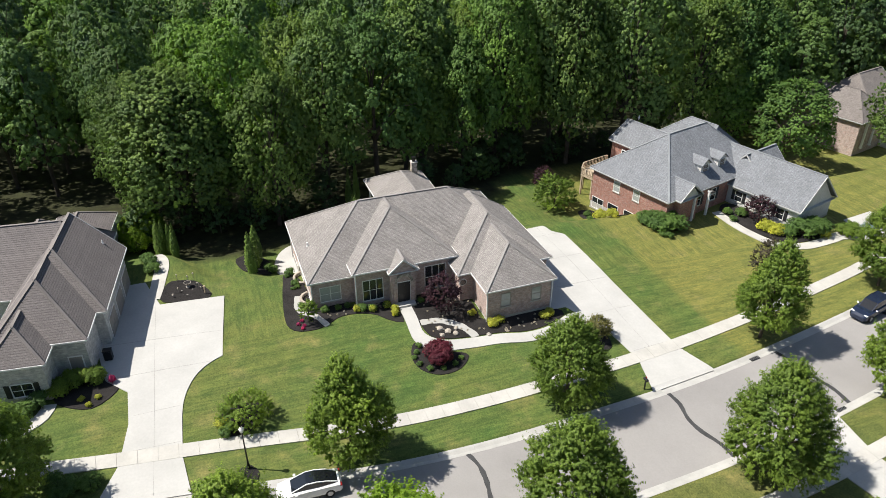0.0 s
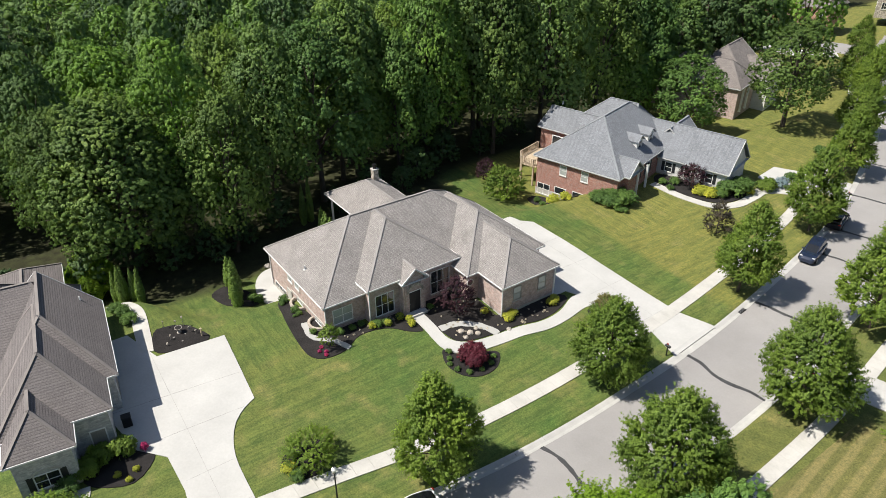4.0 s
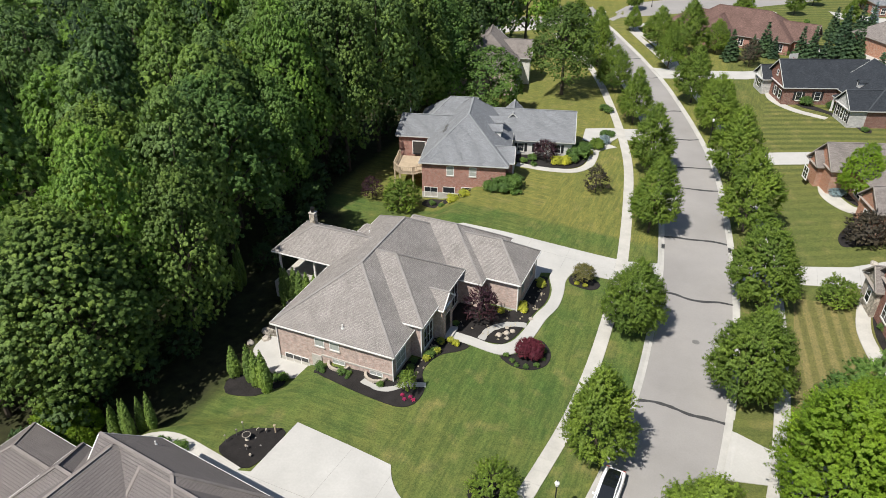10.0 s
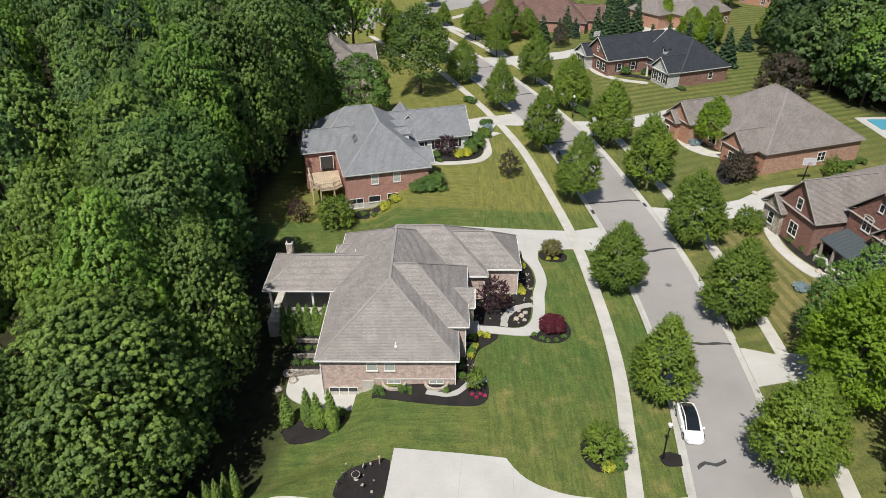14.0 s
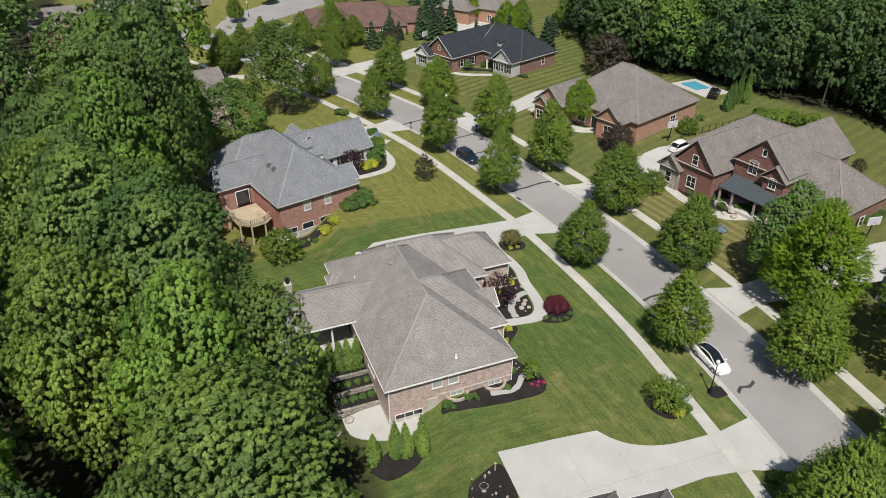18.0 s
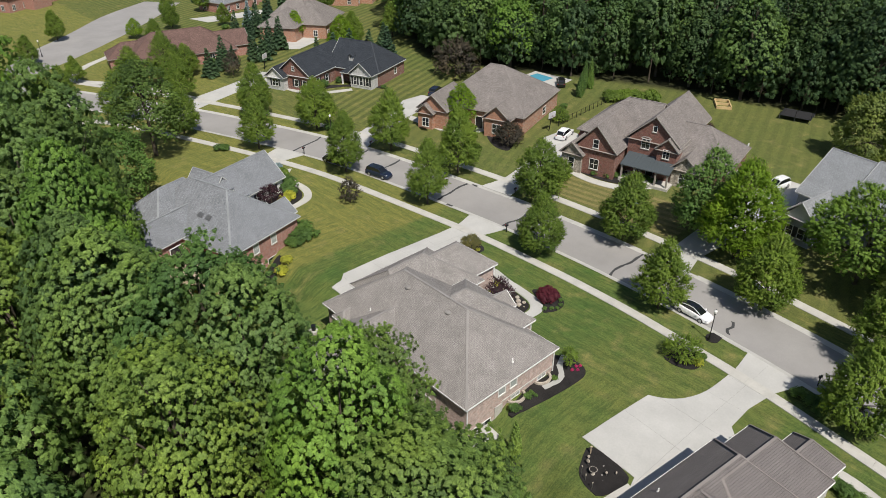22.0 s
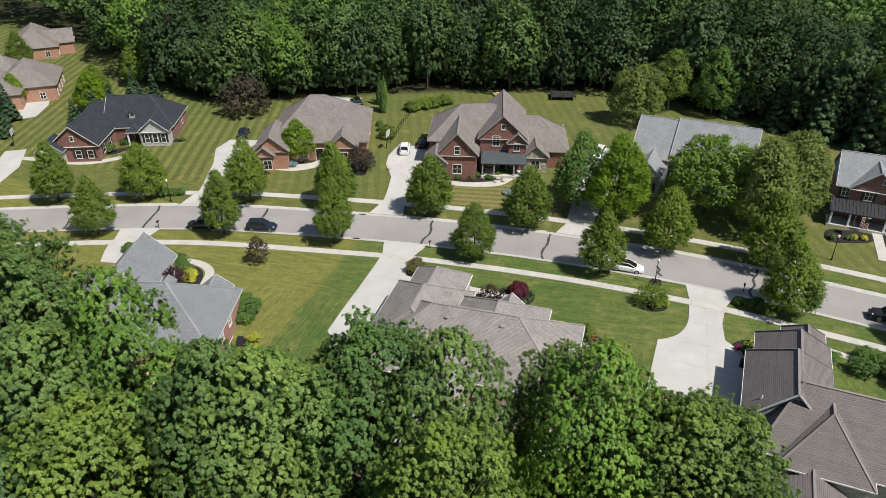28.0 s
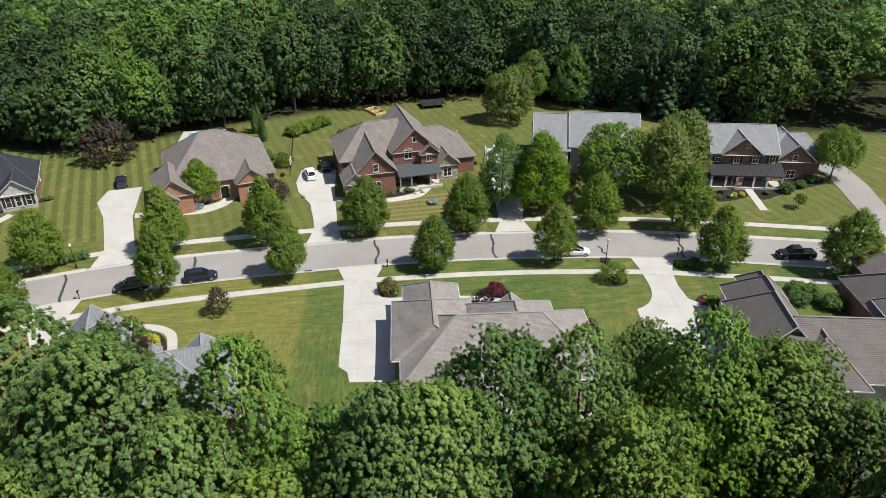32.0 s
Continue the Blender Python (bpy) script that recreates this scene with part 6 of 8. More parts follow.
for x in (-0.2, 4.2):
    door(H1, x, 24.3 if x < 1 else 22.9, 0.15, "+v", 2.7 if x > 1 else 2.9, 2.2, M_BEIGE, 4, "garage_door", 4)
# roof fittings
vent_pipe(H1, -6.0, 1.2, 4.5, 0.42, 0.08)
vent_pipe(H1, -11.6, 17.2, 5.0, 0.42, 0.08)
vent_pipe(H1, -6.2, 23.0, 4.3, 0.4)
for y, x in ((14.9, -8.0), (8.6, -7.95)):
    turbine(H1, x, y, 7.6, M_VENT)
# chimney and covered terrace behind
part("chimney", boxes((-19.34, -18.66, 16.66, 17.34, -3.5, 6.3)), S_TAN, H1, uv=True)
part("chimney_cap", boxes((-19.4, -18.6, 16.6, 17.4, 6.3, 6.42)), M_FOUND, H1)
part("chimney_flue", rod(bmesh.new(), (-19.0, 17.0, 6.4), (-19.0, 17.0, 7.0), 0.2, 0.28, 12), M_BLACK, H1)
for x, y in ((-20.4, 11.6), (-20.4, 18.0), (-15.8, 11.6)):
    post(H1, x, y, 0.0, 3.8, 0.1)
part("terrace_deck", boxes((-20.9, -13.2, 10.6, 19.0, -3.4, 0.05)), M_FOUND, H1)
window(H1, -13.22, 6.0, 2.0, "-u", 2.2, 1.6, 3, 1)
window(H1, -13.22, 5.6, -1.2, "-u", 1.8, 1.2, 2, 1)
door(H1, -13.22, 14.6, 0.1, "-u", 1.8, 2.2, M_GLASS, 2)

# -- the neighbour to the south, dark tiles and pale stone --
H2 = thing("house", -12.03, -16.49, 0, -7.0, "pale stone house with ribbed brown tile roofs", "house")
W2 = dict(roof=R_BROWN, wall=S_GREY, low=-2.0, base=0.6)
build_wing(H2, dict(W2, r=(-0.1, 11.5, -8.7, 0, 4.5), axis="u", s=1.05, ends=(0, 4.3)))
build_wing(H2, dict(W2, r=(4.0, 15.5, -8.72, -0.85, 4.5), axis="u", s=1.05, ends=(0.5, 3.9)))
build_wing(H2, dict(W2, r=(9.0, 18.0, -8.3, -3.6, 4.35), axis="u", s=1.05, ends=(0.5, 2.3)))
build_wing(H2, dict(W2, r=(-4.0, 7.6, -29.0, -1.6, 4.45), axis="v", s=0.82, ends=(5.8, 3.2), low=-3.5))
build_wing(H2, dict(W2, r=(-5.2, 2.0, -11.6, -3.4, 4.4), axis="u", s=0.96, ends=(4.4, 0.5), low=-4.5))
build_wing(H2, dict(W2, r=(-12.5, -2.5, -9.8, -3.2, 2.7), axis="u", s=0.62, ends=(3.2, 0.5), low=-4.5))
build_wing(H2, dict(W2, r=(-6.5, 2.0, -26.5, -17.5, 4.4), axis="u", s=0.9, ends=(4.4, 0.5), low=-4.5))
build_wing(H2, dict(W2, r=(3.0, 13.0, -28.0, -19.5, 4.5), axis="u", s=0.95, ends=(0.5, 4.0)))
window(H2, 17.6, -6.0, 1.75, "+u", 1.6, 1.25, 2, 2, shutters=M_SHUTTER, arch=True)
door(H2, 15.1, -2.3, 0.5, "+u", 1.0, 2.1, M_BEIGE, 2, "side_door")
for x in (1.9, 5.4, 8.9):
    door(H2, x, -0.4, 0.4, "+v", 2.6, 2.3, M_BEIGE, 4, "garage_door", 4)
vent_pipe(H2, 1.6, -1.6, 6.2, 0.35)
window(H2, 12.6, -23.5, 1.9, "+u", 1.8, 1.4, 2, 2, shutters=M_SHUTTER)
window(H2, 7.2, -14.5, 1.9, "+u", 1.6, 1.5, 2, 2)

# -- the red brick house with the blue-grey roof --
H3 = thing("house", -16.2, 40.7, 0, 15.0, "red brick house with blue-grey hip roof, dormers and deck", "house")
W3 = dict(trim=M_PALE, roof=R_BLUE, wall=B_RED, low=-3.4)
build_wing(H3, dict(W3, r=(0, 13.1, 0, 19.5, 3.25), axis="v", s=0.8, ends=(6.7, 5.4), base=-1.6))
build_wing(H3, dict(W3, r=(-5.2, 6.0, 9.0, 14.4, 3.5), axis="u", s=1.0, ends=(0.8, 1.0)))
build_wing(H3, dict(W3, r=(-2.5, 9.0, 11.0, 21.5, 3.5), axis="u", s=0.8, ends=(5.2, 2.0)))
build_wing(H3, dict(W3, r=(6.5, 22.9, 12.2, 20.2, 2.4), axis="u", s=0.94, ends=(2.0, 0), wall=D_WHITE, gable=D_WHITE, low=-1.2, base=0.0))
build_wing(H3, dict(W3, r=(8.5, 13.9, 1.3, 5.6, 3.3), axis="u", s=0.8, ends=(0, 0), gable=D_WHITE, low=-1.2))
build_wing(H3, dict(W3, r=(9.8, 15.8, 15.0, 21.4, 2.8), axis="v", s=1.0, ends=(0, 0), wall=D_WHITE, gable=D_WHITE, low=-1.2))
for v in (8.6, 12.0):
    dormer(H3, 11.4, v, 4.3, "+u", 1.6, 1.4, 3.2, R_BLUE)
for x in (4.6, 7.9):
    window(H3, x, 0.4, 2.0, "-v", 0.95, 1.35, 1, 2, pane_m=M_BLIND)
window(H3, 1.7, 0.4, -1.6, "-v", 1.9, 1.5, 2, 2)
window(H3, 4.4, 0.4, -1.15, "-v", 1.7, 0.9, 1, 1)
window(H3, 7.2, 0.4, -1.0, "-v", 1.7, 0.8, 1, 1)
for v in (6.4, 9.4):
    window(H3, 12.7, v, 1.7, "+u", 1.0, 1.6, 1, 2, shutters=M_SHUTTER)
for x in (14.4, 17.2, 20.2):
    window(H3, x, 12.6, 1.1, "-v", 0.95, 1.3, 1, 2, shutters=M_SHUTTER)
for v in (4.4, 7.2):
    post(H3, 13.6, v, -0.6, 3.1, 0.13)
for x, y in ((3.3, 8.5), (3.3, 6.9)):
    part("skylight", facing(boxes((-0.35, 0.35, -0.45, 0.45, -0.02, 0.12)), (0, 0, 0), "+v"), M_ZINC, H3).matrix_basis = pose(x - 0.3, y, 3.25 + 0.8 * x - 0.24, 0, -38.7, 0)
vent_pipe(H3, 7.2, 3.1, 5.35, 0.35, mat=M_BLACK)
vent_pipe(H3, -3.4, 12.8, 6.4, 0.35)
deck = part("deck", boxes((-4.55, -0.1, 3.7, 8.35, 0.05, 0.24)), M_DECK, H3, "weathered timber deck with an angled end")
for k in range(16):
    u = -4.6 + 0.29 * k
    v0 = 3.6 - (u + 4.6) / 1.2 * 1.6 if u < -3.4 else 2.0 if u < -1.3 else 2.0 + (u + 1.3) / 1.3
    part("board", boxes((u + 0.012, u + 0.278, v0, 8.4, 0.25, 0.42)), M_DECK, deck)
for x, y in ((-4.4, 3.7), (-4.4, 8.2), (-3.3, 2.2), (-1.3, 2.2)):
    part("deck_post", boxes((x - 0.1, x + 0.1, y - 0.1, y + 0.1, -4.2, 1.4)), M_DECK, H3)
for a, b in (((-4.5, 8.3), (-4.5, 3.6)), ((-4.5, 3.6), (-3.4, 2.1)), ((-3.4, 2.1), (-1.3, 2.1)), ((-1.3, 2.1), (-0.1, 3.1))):
    n = max(5, int(math.dist(a, b) / 0.28))
    rail = part("railing", bar(bmesh.new(), (*a, 1.4), (*b, 1.4), 0.12, 0.06), M_DECK, H3)
    part("lower_rail", bar(bmesh.new(), (*a, 0.6), (*b, 0.6), 0.06, 0.08), M_DECK, rail)
    for i in range(n + 1):
        x, y = a[0] + (b[0] - a[0]) * i / n, a[1] + (b[1] - a[1]) * i / n
        part("baluster", boxes((x - 0.03, x + 0.03, y - 0.03, y + 0.03, 0.4, 1.37)), M_DECK, rail)
door(H3, -1.5, 9.0, 0.45, "-v", 1.9, 2.2, M_GLASS, 2)

# -- the house beyond it, mostly behind trees --
H4 = thing("house", -20.0, 88.0, 0, 14.0, "pinkish-tan brick house with a weathered shingle roof behind trees", "house")
W4 = dict(trim=M_PALE, roof=R_WARM, wall=B_TAN, low=-4.0)
build_wing(H4, dict(W4, r=(-13, 3.5, 0, 9.0, 3.0), axis="u", s=0.8, ends=(4, 4)))
build_wing(H4, dict(W4, r=(-9, 3.0, 4.0, 15.0, 3.2), axis="v", s=0.8, ends=(4, 0), gable=B_TAN))
build_wing(H4, dict(W4, r=(-1.0, 6.0, 8.0, 15.5, 3.0), axis="u", s=0.8, ends=(0, 0), gable=B_TAN, wall=D_WHITE))
post(H4, 3.4, 2.0, -1.5, 2.8, 0.15)
post(H4, 3.4, 4.5, -1.5, 2.8, 0.15)

# -- across the street: charcoal roof, white stone and brick --
H5 = thing("house", 45.2, 88.6, 0, 20.8, "long brick house with a charcoal roof and white stone entrance gable", "house")
W5 = dict(trim=M_PALE, roof=R_SLATE, wall=B_DARK, low=-1.5)
build_wing(H5, dict(W5, r=(0.5, 13.0, -0.2, 14.0, 3.4), axis="v", s=0.78, ends=(5.5, 0.0)))
build_wing(H5, dict(W5, r=(-9.3, 12.0, 11.4, 21.0, 3.5), axis="u", s=0.82, ends=(0, 4.8), gable=B_DARK))
build_wing(H5, dict(W5, r=(-2.4, 8.0, 0.0, 6.2, 3.4), axis="u", s=0.85, ends=(0, 0), gable=S_GREY, wall=S_GREY))
build_wing(H5, dict(W5, r=(-1.4, 4.0, 5.8, 9.0, 3.0), axis="u", s=0.6, ends=(1.6, 0.2), wall=None))
build_wing(H5, dict(W5, r=(-10.8, -6.0, 17.6, 23.0, 3.0), axis="u", s=0.8, ends=(0, 0), gable=D_WHITE, wall=S_GREY))
for v in (1.4, 3.0, 4.6):
    window(H5, -2.0, v, 1.9, "-u", 0.8, 1.8, 1, 2, shutters=M_SHUTTER if v != 3.0 else None)
for u in (-6.0, -2.6):
    window(H5, u, 11.8, 1.8, "-v", 1.0, 1.5, 1, 2, shutters=M_SHUTTER)
for v in (13.4, 15.6):
    window(H5, -8.9, v, 1.7, "-u", 1.0, 1.5, 1, 2, shutters=M_SHUTTER)
window(H5, -8.9, 16.2, 4.9, "-u", 0.6, 0.9, 1, 2)
window(H5, -10.4, 20.3, 1.7, "-u", 1.6, 1.5, 2, 2, shutters=M_SHUTTER)
for v in (6.2, 8.6):
    post(H5, -1.1, v, 0.2, 2.8, 0.14)
door(H5, 0.9, 7.4, 0.4, "-u", 1.0, 2.1, M_BLACK)
dormer(H5, 2.2, 8.2, 5.1, "-u", 1.0, 0.8, 2.2, R_SLATE, S_GREY)
window(H5, 8.4, 0.2, 1.9, "-v", 0.9, 1.3, 1, 2)

# -- weathered shingle house with brick gables --
H6 = thing("house", 45.5, 45.7, 0, 18.6, "brick house with a broad weathered shingle roof and front gables", "house")
W6 = dict(trim=M_BEIGE, roof=R_WARM, wall=B_ORANGE, low=-1.5)
build_wing(H6, dict(W6, r=(0.8, 19.7, 0, 19.0, 4.4), axis="v", s=0.66, ends=(8.5, 7.5)))
build_wing(H6, dict(W6, r=(-2.2, 9.0, 14.6, 21.4, 4.0), axis="u", s=0.85, ends=(0, 2.0), gable=B_ORANGE))
build_wing(H6, dict(W6, r=(-1.6, 8.0, 1.8, 7.6, 4.2), axis="u", s=0.85, ends=(0, 0), gable=B_ORANGE))
build_wing(H6, dict(W6, r=(-3.0, 2.0, 17.2, 21.2, 3.4), axis="u", s=0.85, ends=(0, 0), gable=B_ORANGE))
window(H6, -1.2, 4.7, 2.2, "-u", 1.6, 1.7, 2, 2)
door(H6, 1.2, 9.4, 0.7, "-u", 1.4, 2.3, M_BLACK, 2)
window(H6, 1.2, 12.6, 2.2, "-u", 1.8, 2.0, 2, 2)
window(H6, -3.8, 18.4, 2.0, "-u", 1.4, 1.6, 2, 2)
window(H6, 12.0, 0.4, 2.4, "-v", 1.4, 1.4, 2, 2)

# -- two-storey brick house with steep gables --
H7 = thing("house", 44.0, 24.0, 0, 12.0, "two-storey brick house with steep gables and a dark porch roof", "house")
W7 = dict(trim=M_BEIGE, roof=R_WARM, wall=B_DARK, low=-1.0)
build_wing(H7, dict(W7, r=(-0.5, 13.0, -0.2, 7.6, 5.05), axis="u", s=1.06, ends=(0, 2.0), gable=B_DARK))
build_wing(H7, dict(W7, r=(3.4, 19.6, -8.95, 0.15, 6.9), axis="u", s=0.94, ends=(0, 0.8), gable=B_DARK))
build_wing(H7, dict(W7, r=(2.7, 9.0, -9.1, -5.1, 6.3), axis="u", s=0.95, ends=(0, 0), gable=B_DARK))
build_wing(H7, dict(W7, r=(5.0, 18.6, -3.0, 9.6, 5.6), axis="v", s=0.73, ends=(0, 6.2)))
build_wing(H7, dict(W7, r=(4.5, 17.1, -16.8, -6.0, 4.2), axis="v", s=0.72, ends=(5.6, 0)))
build_wing(H7, dict(W7, r=(2.4, 10.0, -13.0, -8.0, 3.8), axis="u", s=0.9, ends=(0, 0), gable=S_TAN, wall=S_TAN))
build_wing(H7, dict(W7, r=(-1.0, 4.0, 5.4, 9.8, 3.6), axis="u", s=0.9, ends=(0, 0), gable=S_TAN, wall=S_TAN))
build_wing(H7, dict(W7, r=(14.5, 20.0, -13.0, -9.0, 3.4), axis="u", s=0.6, ends=(0, 2)))
bm = bmesh.new()
p = [(0.4, -8.8, 3.3), (0.4, -0.6, 3.3), (3.9, -0.6, 4.4), (3.9, -8.8, 4.4)]
top, lo = [bm.verts.new(q) for q in p], [bm.verts.new((q[0], q[1], q[2] - 0.15)) for q in p]
bm.faces.new(top)
bm.faces.new(lo[::-1])
for k in range(4):
    bm.faces.new((top[k], lo[k], lo[(k + 1) % 4], top[(k + 1) % 4]))
porch = part("porch_roof", bm, R_METAL, H7, "dark standing-seam metal porch roof")
for i in range(14):
    v = -8.6 + i * 0.6
    part("seam", bar(bmesh.new(), (0.4, v, 3.33), (3.9, v, 4.43), 0.04, 0.06), R_METAL, porch)
for v in (-8.5, -6.6, -3.0, -0.9):
    post(H7, 0.7, v, 0.6, 3.2, 0.13, M_BEIGE)
part("porch_floor", boxes((0.3, 3.9, -8.9, -0.6, -0.6, 0.9)), M_FOUND, H7)
window(H7, -0.12, 3.7, 2.3, "-u", 1.5, 1.7, 2, 2, shutters=None)
window(H7, -0.12, 3.7, 5.9, "-u", 0.9, 1.4, 1, 2)
window(H7, 3.8, -3.2, 6.2, "-u", 1.3, 1.6, 2, 2, arch=True)
window(H7, 3.06, -7.0, 5.5, "-u", 1.0, 1.4, 2, 2)
window(H7, 3.8, -4.4, 9.0, "-u", 0.6, 0.9, 1, 1)
for v in (-2.6, -6.4):
    window(H7, 3.8, v, 2.4, "-u", 1.3, 1.8, 2, 2)
door(H7, 3.8, -4.5, 0.9, "-u", 1.1, 2.2, M_BLACK)
window(H7, 2.8, -10.5, 2.2, "-u", 1.5, 1.5, 2, 2)
window(H7, -0.6, 7.6, 1.9, "-u", 1.0, 1.6, 1, 2)
window(H7, 10.0, -16.8, 2.0, "-v", 1.0, 1.3, 1, 2)
part("satellite_dish", facing(rod(bmesh.new(), (0, 0, 0), (0, 0.12, 0), 0.35, 0.4, 16), (16.6, -16.3, 4.7), "-v"), M_TRIM, H7)

# -- grey roofed house behind the locust --
H8 = thing("house", 57.2, -3.6, 0, -9.2, "grey-sided two-storey house with a plain grey gable roof behind trees", "house")
W8 = dict(trim=M_PALE, roof=R_GREY, wall=D_GREY, low=-1.5)
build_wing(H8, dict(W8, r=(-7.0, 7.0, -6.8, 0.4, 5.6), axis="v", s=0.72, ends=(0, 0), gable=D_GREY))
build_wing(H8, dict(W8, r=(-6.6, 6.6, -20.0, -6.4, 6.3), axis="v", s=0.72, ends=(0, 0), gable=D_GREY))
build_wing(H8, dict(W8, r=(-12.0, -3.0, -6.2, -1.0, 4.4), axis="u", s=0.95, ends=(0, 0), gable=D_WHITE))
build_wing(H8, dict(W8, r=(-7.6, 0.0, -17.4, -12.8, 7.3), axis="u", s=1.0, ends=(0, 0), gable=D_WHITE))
for v in (-2.6, -4.4):
    window(H8, -11.6, v, 2.2, "-u", 0.9, 1.5, 1, 2, shutters=M_SHUTTER)
for v in (-9.0, -11.6):
    window(H8, -6.2, v, 4.4, "-u", 1.0, 1.5, 1, 2)
    window(H8, -6.2, v, 1.6, "-u", 1.0, 1.5, 1, 2)

# -- two-storey house with a long porch --
H9 = thing("house", 42.7, -46.8, 0, -8.0, "two-storey brick and slate-blue house with a long front porch", "house")
W9 = dict(trim=M_PALE, roof=R_GREY, wall=B_DARK, low=-1.0)
build_wing(H9, dict(W9, r=(0, 11.0, 0, 12.6, 6.4), axis="v", s=0.7, ends=(0, 0), gable=D_GREY))
build_wing(H9, dict(W9, r=(-0.5, 6.0, 3.2, 10.8, 6.4), axis="u", s=0.85, ends=(0, 0), gable=B_DARK))
build_wing(H9, dict(W9, r=(1.2, 11.5, -7.4, 0.4, 4.6), axis="u", s=0.85, ends=(0, 0), gable=B_DARK))
build_wing(H9, dict(W9, r=(4.0, 12.0, -9.8, 1.0, 4.9), axis="v", s=0.75, ends=(3.0, 0), gable=B_DARK))
bm = bmesh.new()
p = [(-3.0, -0.6, 3.3), (-3.0, 12.8, 3.3), (0.4, 12.8, 4.5), (0.4, -0.6, 4.5)]
top, lo = [bm.verts.new(q) for q in p], [bm.verts.new((q[0], q[1], q[2] - 0.18)) for q in p]
bm.faces.new(top)
bm.faces.new(lo[::-1])
for k in range(4):
    bm.faces.new((top[k], lo[k], lo[(k + 1) % 4], top[(k + 1) % 4]))
porch = part("porch_roof", bm, R_DARKMETAL, H9, "dark standing-seam metal porch roof")
for i in range(27):
    v = -0.4 + i * 0.5
    part("seam", bar(bmesh.new(), (-3.0, v, 3.33), (0.4, v, 4.53), 0.04, 0.06), R_DARKMETAL, porch)
flag = thing("flag", *(H9.matrix_basis @ Vector((-3.3, 8.3, 1.2))), -8.0, "striped red and white flag hung from the porch", "flag")
part("pole", bar(bmesh.new(), (0, 0, 1.9), (0, -1.3, 1.95), 0.035, 0.035), M_TRIM, flag)
cloth = part("cloth", boxes((-0.02, 0.02, -1.2, -0.1, 0.0, 1.88)), M_TRIM, flag)
for k in range(6):
    part("stripe", boxes((-0.028, 0.028, -1.12 + 0.17 * k, -1.03 + 0.17 * k, 0.003, 1.877)), M_REDLENS, cloth)
part("canton", boxes((-0.034, 0.034, -1.2, -0.6, 1.1, 1.885)), M_DARKCAR, cloth)
part("porch_floor", boxes((-3.0, 0.4, -0.6, 12.8, -0.6, 0.95)), M_FOUND, H9)
for v in (-0.2, 2.4, 4.8, 7.2, 9.8, 12.4):
    post(H9, -2.7, v, 0.9, 3.2, 0.15)
for v in (1.2, 4.4, 7.8, 11.0):
    window(H9, 0.35 if v in (1.2, 11.0) else -0.12, v, 5.4, "-u", 1.0, 1.45, 2, 2, shutters=M_SHUTTER)
window(H9, -0.12, 6.1, 8.0, "-u", 0.6, 0.7, 1, 1)
for v in (1.6, 9.6):
    window(H9, 0.38, v, 2.2, "-u", 1.1, 1.7, 2, 2)
door(H9, 0.38, 5.9, 0.95, "-u", 1.2, 2.2, M_BLACK)
window(H9, 1.58, -3.2, 1.9, "-u", 1.5, 1.5, 2, 2)
window(H9, 1.58, -3.4, 5.2, "-u", 0.8, 1.0, 1, 2)

# -- houses beyond the bend --
def far_house(x, y, turn, wings, roof_m, wall_m, label, z=-1.5):
    h = thing("house", x, y, 0, turn, label, "house", "houses beyond the bend")
    for r, axis, s, ends in wings:
        build_wing(h, dict(r=r, axis=axis, s=s, ends=ends, roof=roof_m, wall=wall_m, trim=M_BEIGE, low=z, gable=wall_m))
    u0, u1, v0, v1, e = wings[0][0]
    n = max(2, int((u1 - u0) / 4))
    for i in range(n):
        u = u0 + (u1 - u0) * (i + 0.5) / n
        window(h, u, v0 + 0.38, 1.6, "-v", 1.1, 1.5, 2, 2)
    for i in range(2):
        window(h, u0 + 0.38, v0 + (v1 - v0) * (i + 0.5) / 2, 1.6, "-u", 1.1, 1.5, 2, 2)
    return h


far_house(8.5, 136.5, -14, [((0, 26, 0, 14, 3.0), "u", 0.68, (7, 7)), ((4, 14, -2.5, 10, 3.0), "v", 0.7, (4, 3)), ((18, 30, 3, 12, 3.0), "u", 0.68, (3, 0)), ((-4, 8, 5, 13, 3.0), "u", 0.7, (4, 2))], R_RED, B_RED, "red brick house with a red-brown hip roof")
far_house(61, 131, 36, [((0, 16, 0, 14, 4.0), "u", 0.65, (6, 6)), ((-5, 8, 7, 18, 4.0), "u", 0.65, (4, 4)), ((8, 22, 8, 20, 4.0), "v", 0.65, (5, 5))], R_WARM, B_ORANGE, "tan brick house with a weathered roof")
far_house(-40, 182, 24, [((0, 34, 0, 11, 5.5), "u", 0.75, (0, 5)), ((4, 11, -3, 8, 5.5), "v", 0.9, (0, 3)), ((20, 27, -3, 8, 4.5), "v", 0.9, (0, 3))], R_WARM, S_TAN, "pale stone two-storey house with gables")
far_house(55, 178, 18, [((0, 16, 0, 12, 3.2), "u", 0.7, (5, 5)), ((10, 20, 2, 14, 4.5), "v", 0.7, (0, 4))], R_BLUE, B_RED, "brick house with a blue-grey roof")
far_house(-58, 158, 10, [((0, 18, 0, 12, 3.2), "u", 0.7, (5, 5)), ((5, 12, -3, 8, 3.2), "v", 0.8, (0, 3))], R_WARM, B_ORANGE, "brick house with a weathered roof")
far_house(92, 158, 40, [((0, 18, 0, 13, 3.6), "u", 0.7, (5, 5)), ((4, 12, -4, 8, 3.6), "v", 0.8, (0, 3))], R_WARM, B_ORANGE, "brick house with a weathered roof")
